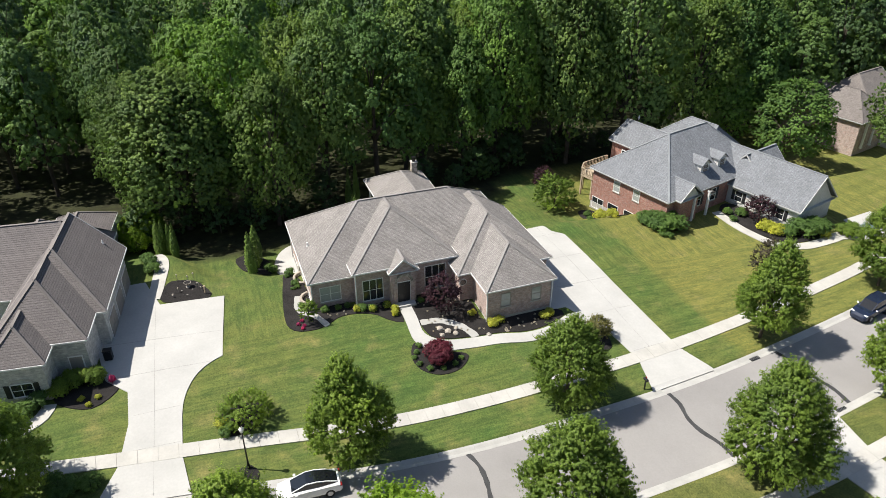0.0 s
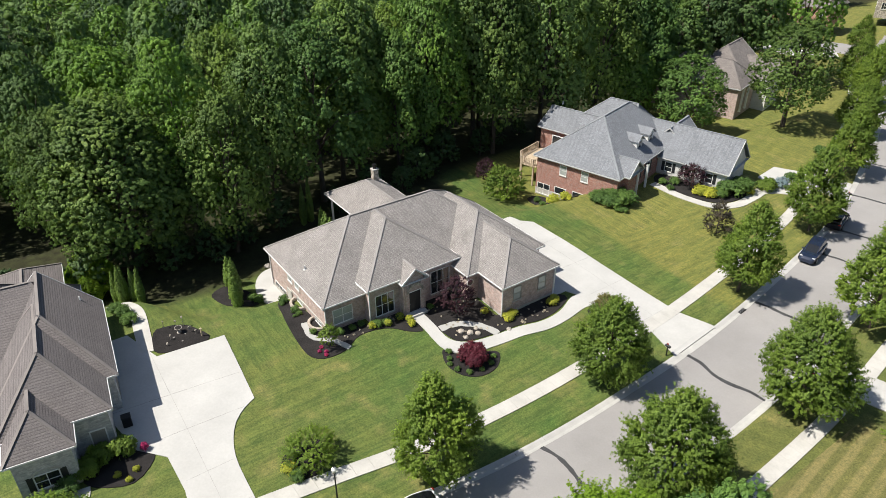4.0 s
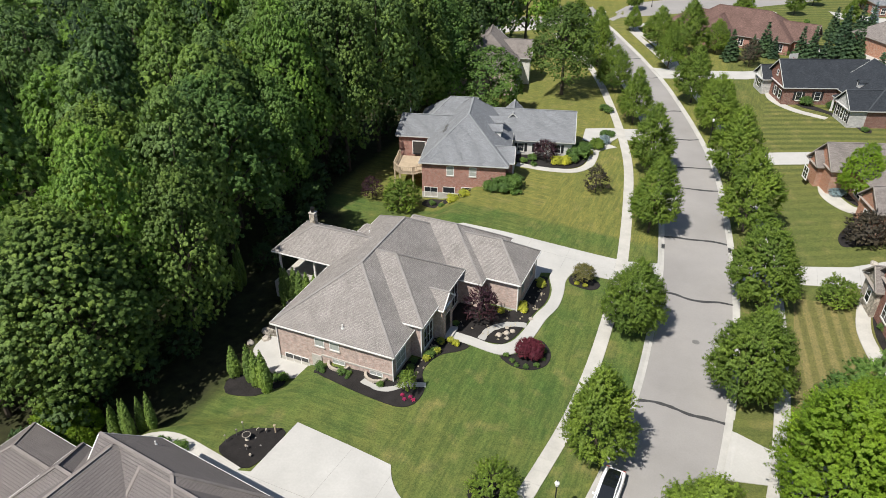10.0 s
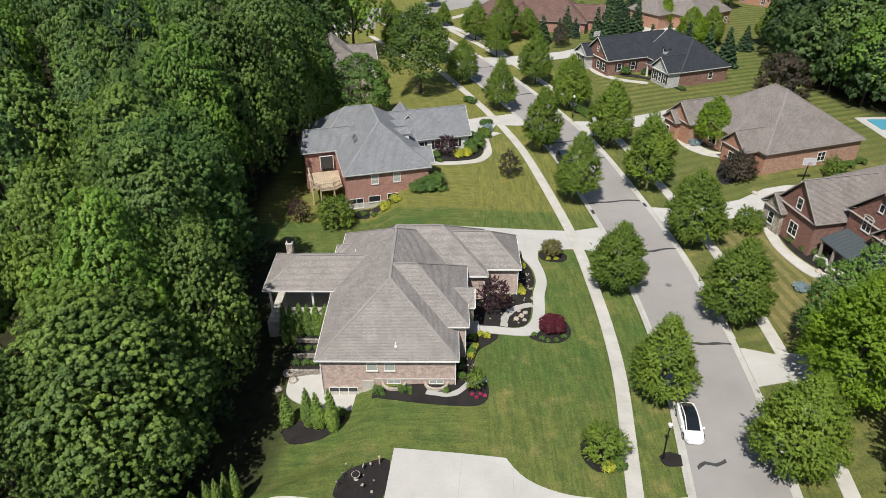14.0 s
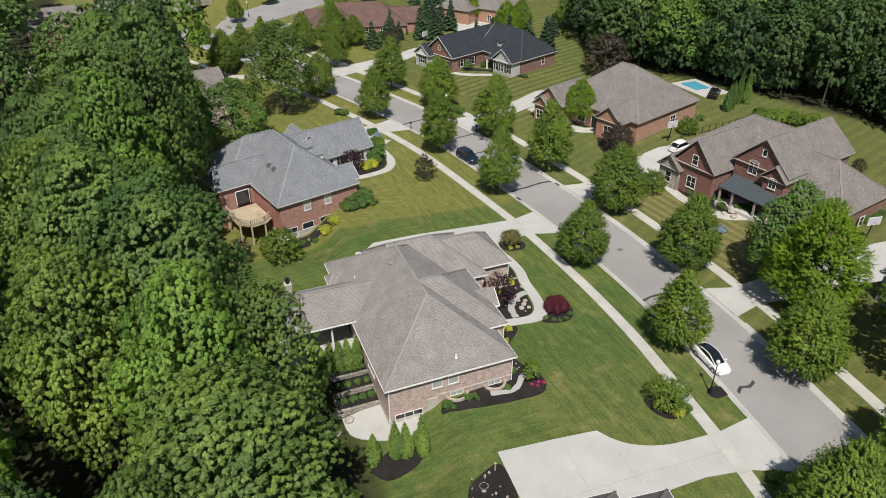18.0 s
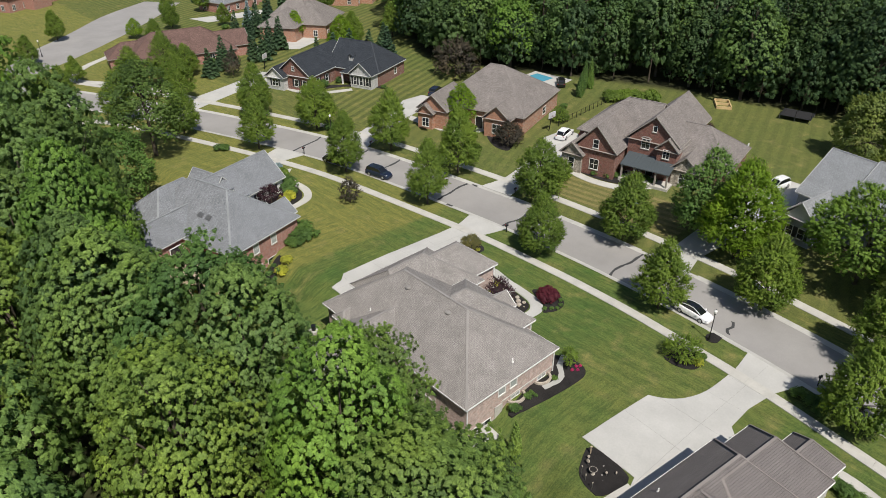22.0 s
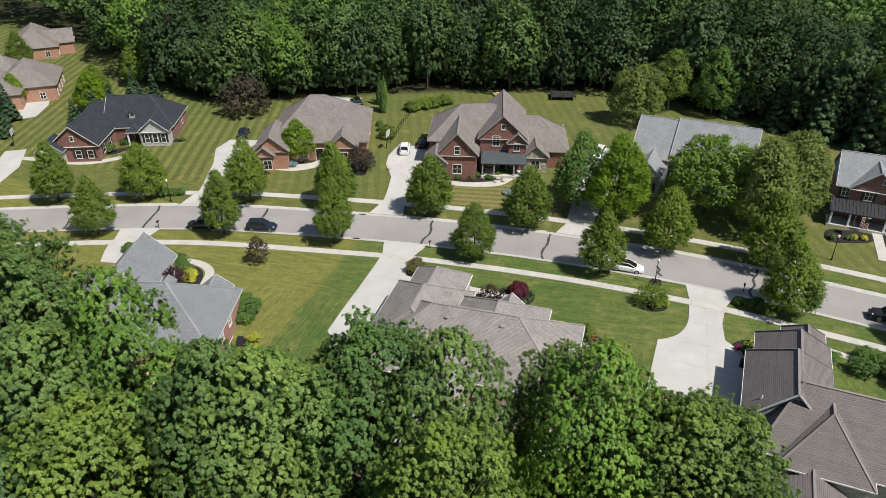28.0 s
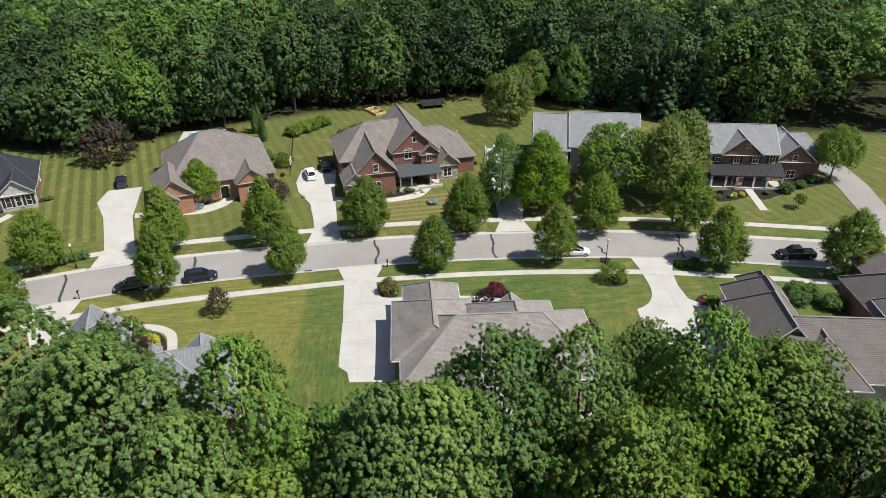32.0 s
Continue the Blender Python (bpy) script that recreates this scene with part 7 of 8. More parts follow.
far_house(6, 226, 30, [((0, 22, 0, 12, 4.5), "u", 0.7, (5, 5)), ((6, 14, -4, 8, 4.5), "v", 0.8, (0, 3))], R_RED, B_RED, "brick house beside the far side street")
far_house(-12.5, -52, -4, [((0, 17, 0, 16, 3.6), "v", 0.75, (6, 6)), ((6, 22, 3, 12, 3.6), "u", 0.75, (2, 4))], R_BROWN, B_DARK, "brick house with a brown roof beside the street")


# ---- vehicles ----
def loft(stations, rim):
    """Skins closed cross-sections (lists of points) into a body."""
    bm = bmesh.new()
    rows = [[bm.verts.new(p) for p in s] for s in stations]
    n = len(rows[0])
    for a, b in zip(rows, rows[1:]):
        for i in range(n if rim else n - 1):
            bm.faces.new((a[i], a[(i + 1) % n], b[(i + 1) % n], b[i]))
    bm.faces.new(rows[0][::-1])
    bm.faces.new(rows[-1])
    return bm


def section(x, w, z0, z1, tuck=0.06, top=0.1):
    """A rounded cross-section across a vehicle at x: half width w, from z0 to z1."""
    return [(x, s * a, z) for s, pts in ((1, [(w - tuck * 1.6, z0), (w - 0.01, z0 + 0.12), (w, (z0 + z1) / 2), (w - tuck, z1 - top * 0.5), (w - tuck - top, z1), (w * 0.45, z1 + 0.015)]), (-1, [(w * 0.45, z1 + 0.015), (w - tuck - top, z1), (w - tuck, z1 - top * 0.5), (w, (z0 + z1) / 2), (w - 0.01, z0 + 0.12), (w - tuck * 1.6, z0)])) for a, z in pts]


CAR = {
    # kind: body stations (x, half width, top), cabin stations (x, half width, base, top), wheel radius, axles
    "sedan": ([(-2.35, 0.72, 0.74), (-2.2, 0.86, 0.95), (-1.4, 0.93, 1.0), (0.2, 0.94, 0.96), (1.2, 0.93, 0.88), (1.9, 0.88, 0.76), (2.25, 0.74, 0.62), (2.35, 0.55, 0.5)],
              [(-2.05, 0.6, 0.93, 1.0), (-1.3, 0.68, 0.96, 1.3), (-0.5, 0.7, 0.94, 1.44), (0.2, 0.7, 0.92, 1.42), (1.3, 0.74, 0.84, 0.92)], 0.34, (-1.42, 1.46)),
    "suv": ([(-2.4, 0.8, 0.9), (-2.3, 0.92, 1.05), (-1.2, 0.97, 1.1), (0.8, 0.97, 1.08), (1.6, 0.95, 1.0), (2.2, 0.86, 0.86), (2.4, 0.7, 0.62)],
            [(-2.3, 0.74, 1.05, 1.3), (-1.9, 0.76, 1.08, 1.68), (-0.4, 0.78, 1.08, 1.74), (0.35, 0.76, 1.06, 1.66), (1.15, 0.78, 1.02, 1.06)], 0.38, (-1.45, 1.5)),
    "pickup": ([(-2.9, 0.9, 1.05), (-2.75, 0.98, 1.12), (-0.6, 0.99, 1.14), (1.2, 0.99, 1.14), (2.3, 0.97, 1.08), (2.75, 0.92, 0.98), (2.9, 0.8, 0.7)],
               [(-0.75, 0.8, 1.1, 1.5), (-0.6, 0.81, 1.1, 1.82), (0.5, 0.81, 1.1, 1.86), (0.9, 0.8, 1.1, 1.76), (1.5, 0.82, 1.1, 1.14)], 0.42, (-1.85, 1.85)),
}


def vehicle(kind, x, y, turn, paint, label, z=None):
    """A parked vehicle: body, glass cabin, roof, wheels, lamps and mirrors."""
    body, cabin, wr, axles = CAR[kind]
    v = thing("car" if kind != "pickup" else "pickup_truck", x, y, ground(x, y) if z is None else z, turn, label, "car" if kind != "pickup" else "truck")
    part("body", loft([section(px, w, 0.24, t) for px, w, t in body], True), paint, v, smooth=False)
    part("cabin_glass", loft([[(px, s * a, z) for s, a, z in ((1, w, b), (1, w * 0.84, t), (-1, w * 0.84, t), (-1, w, b))] for px, w, b, t in cabin], True), M_CARGLASS, v)
    mid = cabin[1:-1]
    roof = M_CARGLASS if kind == "sedan" else paint
    part("roof_panel", loft([[(px, s * a, z) for s, a, z in ((1, w * 0.86, t - 0.03), (1, w * 0.7, t + 0.035), (-1, w * 0.7, t + 0.035), (-1, w * 0.86, t - 0.03))] for px, w, b, t in mid], True), roof, v)
    for s in (1, -1):
        for (pa, wa, ba, ta), (pb, wb, bb, tb) in zip(cabin, cabin[1:]):
            part("pillar", bar(bmesh.new(), (pa, s * wa * 0.85, ta), (pb, s * wb * 0.85, tb), 0.07, 0.06), paint, v)
        part("mirror", boxes((cabin[-1][0] - 0.45, cabin[-1][0] - 0.25, s * 0.98 - 0.1, s * 0.98 + 0.1, cabin[-1][2] + 0.02, cabin[-1][2] + 0.16), bevel=0.03), paint, v)
        part("headlight", boxes((body[-2][0] - 0.25, body[-2][0] + 0.02, s * 0.66 - 0.16, s * 0.66 + 0.16, body[-2][2] - 0.08, body[-2][2] + 0.03), bevel=0.02), M_LIGHTLENS, v)
        part("tail_light", boxes((body[0][0] + 0.0, body[0][0] + 0.18, s * 0.66 - 0.16, s * 0.66 + 0.16, body[1][2] - 0.2, body[1][2] - 0.06), bevel=0.02), M_REDLENS, v)
        for ax in axles:
            w = body[2][1]
            tyre = part("wheel", rod(bmesh.new(), (ax, s * (w - 0.2), wr), (ax, s * (w + 0.015), wr), wr, wr, 20), M_RUBBER, v)
            part("rim", rod(bmesh.new(), (ax, s * (w + 0.0), wr), (ax, s * (w + 0.03), wr), wr * 0.66, wr * 0.6, 14), M_RIM, tyre)
    if kind == "pickup":
        part("bed_cover", boxes((-2.7, -0.85, -0.82, 0.82, 1.14, 1.18), bevel=0.02), M_BLACK, v)
    return v


vehicle("sedan", 21.1, -4.15, -94, M_WHITECAR, "white electric sedan with a black glass roof parked at the kerb", float(road_z(-4.15)) + 0.01)
vehicle("suv", 17.95, 53.6, -77, M_DARKCAR, "dark navy pickup-sized car parked at the kerb", float(road_z(53.6)) + 0.01)
vehicle("suv", 15.6, 63.2, 106, M_BLACKCAR, "black car parked at the kerb under a tree", float(road_z(63.2)) + 0.01)
vehicle("pickup", 17.2, -38.0, 88, M_BLACKCAR, "black pickup truck with a bed cover parked at the kerb", float(road_z(-37.8)) + 0.01)
vehicle("suv", 51.8, 40.6, 15, M_WHITECAR, "white sports utility car on a driveway")
vehicle("suv", 55.4, 38.0, 12, M_BLACKCAR, "black car on a driveway beside a house")
vehicle("suv", 52.0, 76.4, 20, M_DARKCAR, "dark car at the head of a driveway")
vehicle("suv", 59.3, 3.7, 170, M_WHITECAR, "white car on a shaded driveway")
vehicle("suv", -41.5, 144.0, 20, M_BLUECAR, "blue car on a far driveway")
vehicle("suv", 75.2, 60.5, 40, M_BLACKCAR, "dark covered grill trailer beside a pool", None)


# ---- street and garden fittings ----
def street_lamp(x, y, h=4.3):
    s = thing("street_lamp", x, y, ground(x, y) + 0.02, 0, "black post street lamp with a white globe lantern", "street lamp", "street lamps")
    part("base", rod(rod(bmesh.new(), (0, 0, -0.1), (0, 0, 0.35), 0.16, 0.13, 12), (0, 0, 0.35), (0, 0, 0.8), 0.11, 0.075, 12), M_BLACK, s)
    part("pole", rod(bmesh.new(), (0, 0, 0.6), (0, 0, h - 0.6), 0.065, 0.05, 10), M_BLACK, s)
    part("collar", rod(bmesh.new(), (0, 0, h - 0.62), (0, 0, h - 0.5), 0.1, 0.14, 12), M_BLACK, s)
    part("lantern", rod(rod(bmesh.new(), (0, 0, h - 0.5), (0, 0, h - 0.2), 0.13, 0.2, 12), (0, 0, h - 0.2), (0, 0, h), 0.2, 0.07, 12), M_LAMP, s)
    part("finial", rod(bmesh.new(), (0, 0, h), (0, 0, h + 0.14), 0.06, 0.01, 8), M_BLACK, s)


for x, y in ((17.65, -8.1), (22.0, 73.5), (-11.4, 149.2), (31.2, -33.0), (-2.0, 168)):
    street_lamp(x, y)


def mailbox(x, y, turn):
    m = thing("mailbox", x, y, ground(x, y), turn, "black post-mounted mailbox at the kerb", "mailbox", "mailboxes along the street")
    part("post", boxes((-0.05, 0.05, -0.05, 0.05, -0.3, 1.0)), M_BLACK, m)
    part("box", boxes((-0.12, 0.12, -0.3, 0.3, 1.0, 1.25), bevel=0.05), M_BLACK, m)
    part("flag", boxes((0.13, 0.15, 0.05, 0.22, 1.15, 1.3)), M_REDLENS, m)


for x, y, a in ((19.8, 25.6, 90), (13.4, 69.8, 100), (30.4, -8.7, -90), (19.0, -19.9, 85), (29.8, 33.0, -90), (24.2, 64.0, -75)):
    mailbox(x, y, a)


def hoop(x, y, turn):
    h = thing("basketball_hoop", x, y, ground(x, y), turn, "basketball hoop with a pale backboard on a black pole", "basketball hoop", "basketball hoops")
    part("pole", bar(bmesh.new(), (0, 0, -0.2), (0.5, 0, 3.2), 0.12, 0.12), M_BLACK, h)
    part("backboard", boxes((0.5, 0.55, -0.9, 0.9, 2.75, 3.8)), M_LIGHTLENS, h)
    part("board_frame", boxes((0.49, 0.56, -0.95, -0.9, 2.7, 3.85), (0.49, 0.56, 0.9, 0.95, 2.7, 3.85), (0.49, 0.56, -0.9, 0.9, 3.8, 3.85), (0.49, 0.56, -0.9, 0.9, 2.7, 2.75)), M_TRIM, h)
    ring = bmesh.new()
    for i in range(10):
        a, b = 2 * math.pi * i / 10, 2 * math.pi * (i + 1) / 10
        bar(ring, (0.8 + 0.23 * math.cos(a), 0.23 * math.sin(a), 3.05), (0.8 + 0.23 * math.cos(b), 0.23 * math.sin(b), 3.05), 0.03, 0.03)
    part("ring", ring, M_REDLENS, h)


hoop(52.0, 44.6, -90)
hoop(33.9, 118.6, -60)
hoop(55.1, 6.9, -100)


def drain(x, y, turn):
    d = thing("storm_drain", x, y, float(road_z(y)) + 0.012, turn, "dark iron storm drain grate in the gutter", "drain", "storm drains", "structure")
    part("frame", boxes((-0.28, 0.28, -0.55, 0.55, -0.05, 0.03)), M_BLACK, d)
    for i in range(6):
        part("slot", boxes((-0.22, 0.22, -0.46 + i * 0.17, -0.4 + i * 0.17, 0.03, 0.045)), M_ZINC, d)


drain(float(road_x(37.8)) - 4.2, 37.8, 6)
drain(float(road_x(40)) + 4.25, 40.0, 6)
tagged(part("manhole_cover", rod(bmesh.new(), (25.6, 19.4, float(road_z(19)) - 0.02), (25.6, 19.4, float(road_z(19)) + 0.012), 0.38, 0.38, 24), M_WORN), "round worn grey manhole cover in the street", "manhole cover")


def boulder(x, y, r, label, mat=None, seed=0, group=""):
    rnd = random.Random(seed)
    bm = bmesh.new()
    bmesh.ops.create_icosphere(bm, subdivisions=2, radius=r)
    for v in bm.verts:
        v.co *= 1 + rnd.uniform(-0.14, 0.14)
        v.co.z *= 0.7
    ob = part("boulder", bm, mat or M_ROCK)
    ob.matrix_basis = pose(x, y, ground(x, y) + r * 0.35, 0, 0, rnd.uniform(0, 360))
    return tagged(ob, label, "boulder", group)


for i, (x, y, r) in enumerate([(6.5, 11.3, 0.33), (7.1, 11.9, 0.34), (7.6, 12.5, 0.3), (7.4, 11.2, 0.24), (6.9, 12.8, 0.22)]):
    boulder(x, y, r, "pale rounded boulder in the mulch bed", M_ROCKPALE, i, "boulders in the bed")
for i, (x, y, r) in enumerate([(8.7, 15.5, 0.25), (-16.6, 2.6, 0.5), (-17.4, 3.8, 0.55), (-17.0, 5.4, 0.5), (-18.0, 1.6, 0.4), (45.0, 20.5, 0.5), (46.2, 22.0, 0.4), (43.6, 41.0, 0.45)]):
    boulder(x, y, r, "weathered boulder beside the planting", None, i + 20)

# golden and green shrubs round the brick house
for x, y in ((1.3, 4.4), (1.8, 5.9), (1.6, 7.4), (2.4, 8.0), (3.1, 7.8)):
    bush("gold", x, y, 0.42, 0.7, "round golden-yellow shrub in the mulch bed", L_GOLD, "golden shrubs by the walk")
for x, y, r in ((7.5, 16.4, 0.62), (7.2, 17.2, 0.6), (8.0, 21.8, 0.6), (7.7, 22.5, 0.55), (5.4, 15.1, 0.45), (11.6, 24.4, 0.35), (12.6, 24.4, 0.35)):
    bush("gold", x, y, r, r * 1.2, "golden-yellow shrub in the mulch bed", L_GOLD, "golden shrubs by the garage")
for x, y, r in ((0.3, 1.4, 0.5), (0.4, 2.7, 0.42), (1.3, 4.9, 0.6), (1.6, 5.9, 0.5), (1.5, 7.4, 0.5), (0.3, 3.7, 0.4), (1.8, 10.9, 0.4), (-7.7, -0.8, 0.6), (-5.4, -0.6, 0.5), (-4.7, -0.5, 0.35), (-1.2, -0.7, 0.4), (-7.2, -1.2, 0.3), (-12.0, -2.6, 0.6), (-11.2, -2.2, 0.6), (-4.6, -1.0, 0.25),
                (9.0, 8.1, 0.32), (8.2, 8.6, 0.35), (11.4, 8.6, 0.35), (10.5, 7.9, 0.32), (11.7, 9.8, 0.3), (11.5, 11.0, 0.35), (10.9, 11.8, 0.3), (9.6, 7.7, 0.3), (13.6, -9.3, 0.7)):
    bush("box", x, y, r, r * 1.25, "small rounded green shrub in dark mulch", L_BOX, "green shrubs round the house")
bush("gold", 12.6, -9.6, 0.65, 0.8, "golden-green shrub beside a weeping shrub", L_GOLD)
bush("crimson", 10.3, 9.8, 1.55, 1.75, "round crimson laceleaf maple on the lawn bed", L_CRIMSON, leaves=4200, size=0.04)
for x, y in ((1.3, -1.1), (2.1, -1.0), (2.5, -1.2), (1.7, -1.5)):
    bush("flower", x, y, 0.22, 0.3, "pink flowering plant in the mulch bed", L_FLOWER, "pink flowers", 300, 0.09)
rnd = random.Random(77)
for k in range(96):
    x, y = (rnd.uniform(0.8, 1.7), rnd.uniform(1.0, 7.8)) if k < 22 else (rnd.uniform(1.6, 8.3), rnd.uniform(10.4, 17.0)) if k < 72 else (rnd.uniform(7.2, 8.9), rnd.uniform(17, 23))
    if k >= 22 and x > 7.6 and y < 13:
        continue
    bush("seedling", x, y, 0.1, 0.16, "tiny white bedding plant in dark mulch", L_WHITE, "bedding plants in the mulch", 60, 0.2)
for x, y, top in ((-16.0, -3.5, 2.6), (-13.9, -3.6, 3.5), (-12.9, -3.9, 3.2), (-11.5, -4.4, 4.2)):
    column("cedar", x, y, 0.8, top + 0.3 - ground(x, y), "columnar green cedar in a mulch bed", L_CEDAR, "columnar cedars")
for x, y in ((-18.6, 9.2), (-17.7, 8.9), (-16.8, 8.7), (-15.9, 8.6), (-15.0, 8.6), (-14.1, 8.6)):
    ob = column("cedar", x, y, 0.76, 4.1, "columnar green cedar in front of the terrace", L_CEDAR, "columnar cedars")
    ob.matrix_basis = ob.matrix_basis @ Matrix.Diagonal((1, 1, 1.0 if x > -17.2 else 1.35, 1))
    ob.matrix_basis.translation.z = 0.08 if x > -17.2 else ground(x, y)
for x, y, h in ((-25.7, 9.9, 6.0), (-25.9, 11.0, 6.6), (-20.9, -14.3, 4.2), (-20.1, -13.6, 4.6), (-19.2, -14.0, 4.8), (-19.0, -12.8, 4.4), (-18.3, -12.4, 4.6), (-21.6, -13.6, 4.0)):
    column("cedar", x, y, 0.6, h, "columnar green cedar at the lawn's end", L_CEDAR, "columnar cedars")
# stone terraces that step up from the patio behind the house
for i, (y, y2, z0) in enumerate(((3.5, 5.5, -0.62), (5.5, 7.5, -0.2), (7.5, 8.5, 0.12))):
    wl = new("retaining_wall")
    for k in range(8):
        for c in range(3):
            x = -17.2 + k * 0.5 + (0.25 if c % 2 else 0)
            part("stone", boxes((x + 0.01, x + 0.49, y - 0.16 + 0.03 * ((k + c) % 3), y + 0.16, z0 - 0.7 + 0.26 * c, z0 - 0.45 + 0.26 * c), bevel=0.03), M_WALLROCK, wl, uv=True)
    tagged(wl, "low stepped pale stone block retaining wall", "retaining wall", "terrace walls", "structure")
    tagged(part("terrace_bed", boxes((-17.2, -13.25, y + 0.1, y2 + 0.1 if i < 2 else 10.7, z0 - 1.2, z0)), M_MULCH), "dark mulch of a terraced bed behind the house", "mulch bed", kind="structure")
    for k in range(4):
        ob = bush("box", -16.6 + k * 0.95, y + 0.95 - 0.2 * i, 0.46 - 0.06 * i, 0.6, "clipped green shrub on the stone terrace", L_BOX, "terrace shrubs")
        ob.matrix_basis.translation.z = z0 - 0.02
for x, y, r in ((-15.6, 22.4, 1.5), (-17.4, 23.6, 1.6)):
    bush("hydrangea", x, y, r, r * 1.1, "broad light green shrub behind the house", L_MAPLE, "shrubs behind the house", 1600, 0.06)
# neighbour's planting
for x, y, r in ((4.5, -22.2, 0.95), (3.7, -20.9, 1.0), (3.9, -19.3, 1.0)):
    bush("hydrangea", x, y, r, r * 1.6, "rounded leafy shrub beside the neighbour's door", L_MAPLE, "rounded shrubs", 1600, 0.06)
bush("redleaf", 4.5, -18.0, 0.35, 0.8, "small red-leaved shrub beside the driveway", L_FLOWER)
for x, y, r in ((5.9, -20.4, 0.32), (6.1, -19.1, 0.3), (6.8, -19.8, 0.28)):
    bush("gold", x, y, r, 0.4, "golden shrub in the neighbour's bed", L_GOLD)
for x, y in ((6.2, -24.6), (6.0, -26.0), (5.8, -27.4), (5.6, -28.8), (5.2, -23.6)):
    bush("box", x, y, 1.0, 1.3, "clipped green hedge shrub along the neighbour's house", L_BOX, "neighbour's hedge")
for x, y in ((15.4, -20.6), (15.6, -19.2), (14.6, -21.8), (16.2, -21.4)):
    bush("box", x, y, 0.9, 1.1, "dark green verge shrub under a street tree", L_BOX, "verge shrubs")
for x, y, r in ((4.0, -31.5, 1.6), (5.0, -34, 1.8), (2.5, -35.5, 1.8), (7.0, -32.6, 1.5), (-13.0, -14.6, 0.9), (-14.6, -14.8, 0.9), (-16.0, -15.2, 0.8)):
    bush("box", x, y, r, r * 1.2, "dense green shrub beside the neighbour's house", L_BOX, "neighbour's shrubs")
# shrubs of the red brick house
for x, y, r, m, nm in ((-4.4, 43.6, 1.8, L_BOX, "box"), (-3.2, 45.0, 1.9, L_BOX, "box"), (-3.4, 43.2, 1.4, L_BOX, "box"), (-6.0, 42.9, 1.2, L_BOX, "box"), (-1.6, 43.4, 0.6, L_BOX, "box"), (-2.2, 42.9, 0.55, L_BOX, "box"), (-5.6, 42.6, 0.9, L_BOX, "box"), (-3.2, 55.4, 0.9, L_BOX, "box"), (-4.2, 54.0, 0.7, L_BOX, "box"), (-2.4, 53.4, 0.6, L_BOX, "box"),
                       (3.2, 58.8, 1.9, L_BOX, "box"), (3.5, 60.9, 1.8, L_BOX, "box"), (2.6, 57.2, 1.2, L_BOX, "box"), (0.7, 55.6, 1.1, L_GOLD, "gold"), (1.9, 56.2, 1.1, L_GOLD, "gold"), (4.6, 61.2, 0.7, L_GOLD, "gold"), (-8.8, 40.0, 0.9, L_GOLD, "gold"), (-10.2, 39.2, 1.0, L_GOLD, "gold"), (5.0, 64.2, 1.4, L_MAPLE, "hydrangea"), (5.4, 69.6, 1.0, L_BOX, "box"), (6.2, 69.9, 0.9, L_BOX, "box"), (2.8, 81.6, 1.1, L_BOX, "box"), (3.6, 81.0, 1.0, L_BOX, "box"), (-13.5, 39.4, 0.6, L_BOX, "box"), (-11.8, 38.8, 0.5, L_BOX, "box")):
    bush(nm, x, y, r, r * 1.15, ("golden-yellow" if m is L_GOLD else "rounded green") + " shrub beside the red brick house", m, "shrubs of the red brick house")
plant("plum_tree", -1.3, 56.4, 1.05, "dark purple shrub beside the red brick house", "shrub", tall=0.72)
bush("bluespruce", 5.9, 66.4, 1.0, 1.6, "rounded blue-green shrub beside the driveway", L_BLUE)
# shrubs across the street
for x, y, r, h in ((40.4, 59.3, 1.2, 1.0), (45.0, 57.3, 1.0, 0.9), (44.8, 54.6, 1.0, 0.9), (40.5, 17.5, 1.1, 0.7)):
    bush("bluespruce", x, y, r, h, "low mounded blue spruce in front of a house", L_BLUE, "blue spruces")
for x, y, r in ((45.0, 24.4, 0.8), (46.3, 20.6, 0.8), (44.6, 22.2, 0.7), (47.0, 18.6, 0.8), (43.1, 33.2, 1.0), (59.2, 10.6, 0.9), (61.0, 10.4, 0.9), (62.6, 11.0, 0.9), (57.4, 10.4, 0.9), (36.9, 97.7, 1.4), (41.2, 97.6, 1.1), (34.6, 99.4, 1.0), (43.4, 93.4, 0.9), (46.0, 87.4, 0.7), (33.2, 99.6, 0.8), (39.0, -47.2, 1.5), (38.5, -43.4, 0.7), (37.8, -36.4, 0.6), (37.6, -33.9, 0.7), (40.5, -50.6, 1.2), (42.4, -53.6, 1.2), (23.6, 76.2, 1.2), (24.4, 74.8, 1.1), (25.0, 73.4, 1.0), (61.0, 49.0, 1.0), (63.6, 50.4, 0.9), (58.4, 47.4, 1.0)):
    bush("box", x, y, r, r * 1.2, "rounded green shrub in front of a house", L_BOX, "shrubs across the street")
for x, y in ((38.2, -37.2), (38.3, -38.6)):
    bush("gold", x, y, 0.6, 0.8, "golden shrub in front of the porch", L_GOLD)
bush("crimson", 43.6, 90.2, 1.1, 1.5, "round crimson shrub in front of the entrance gable", L_CRIMSON)
plant("green_shrub_tree", 57.2, 46.2, 0.75, "layered light green small tree beside a house")
plant("plum_tree", 71.5, 22.5, 0.6, "dark red shrub behind the house", "shrub")
for x, y, r in ((74.5, 46.5, 2.0), (76.5, 44.6, 2.1), (78.6, 42.6, 2.0), (80.6, 40.6, 2.0), (73.0, 35.0, 1.8), (75.0, 33.6, 1.8)):
    bush("hydrangea", x, y, r, r * 1.1, "loose green hedge shrub behind a house", L_MAPLE, "back garden hedge")
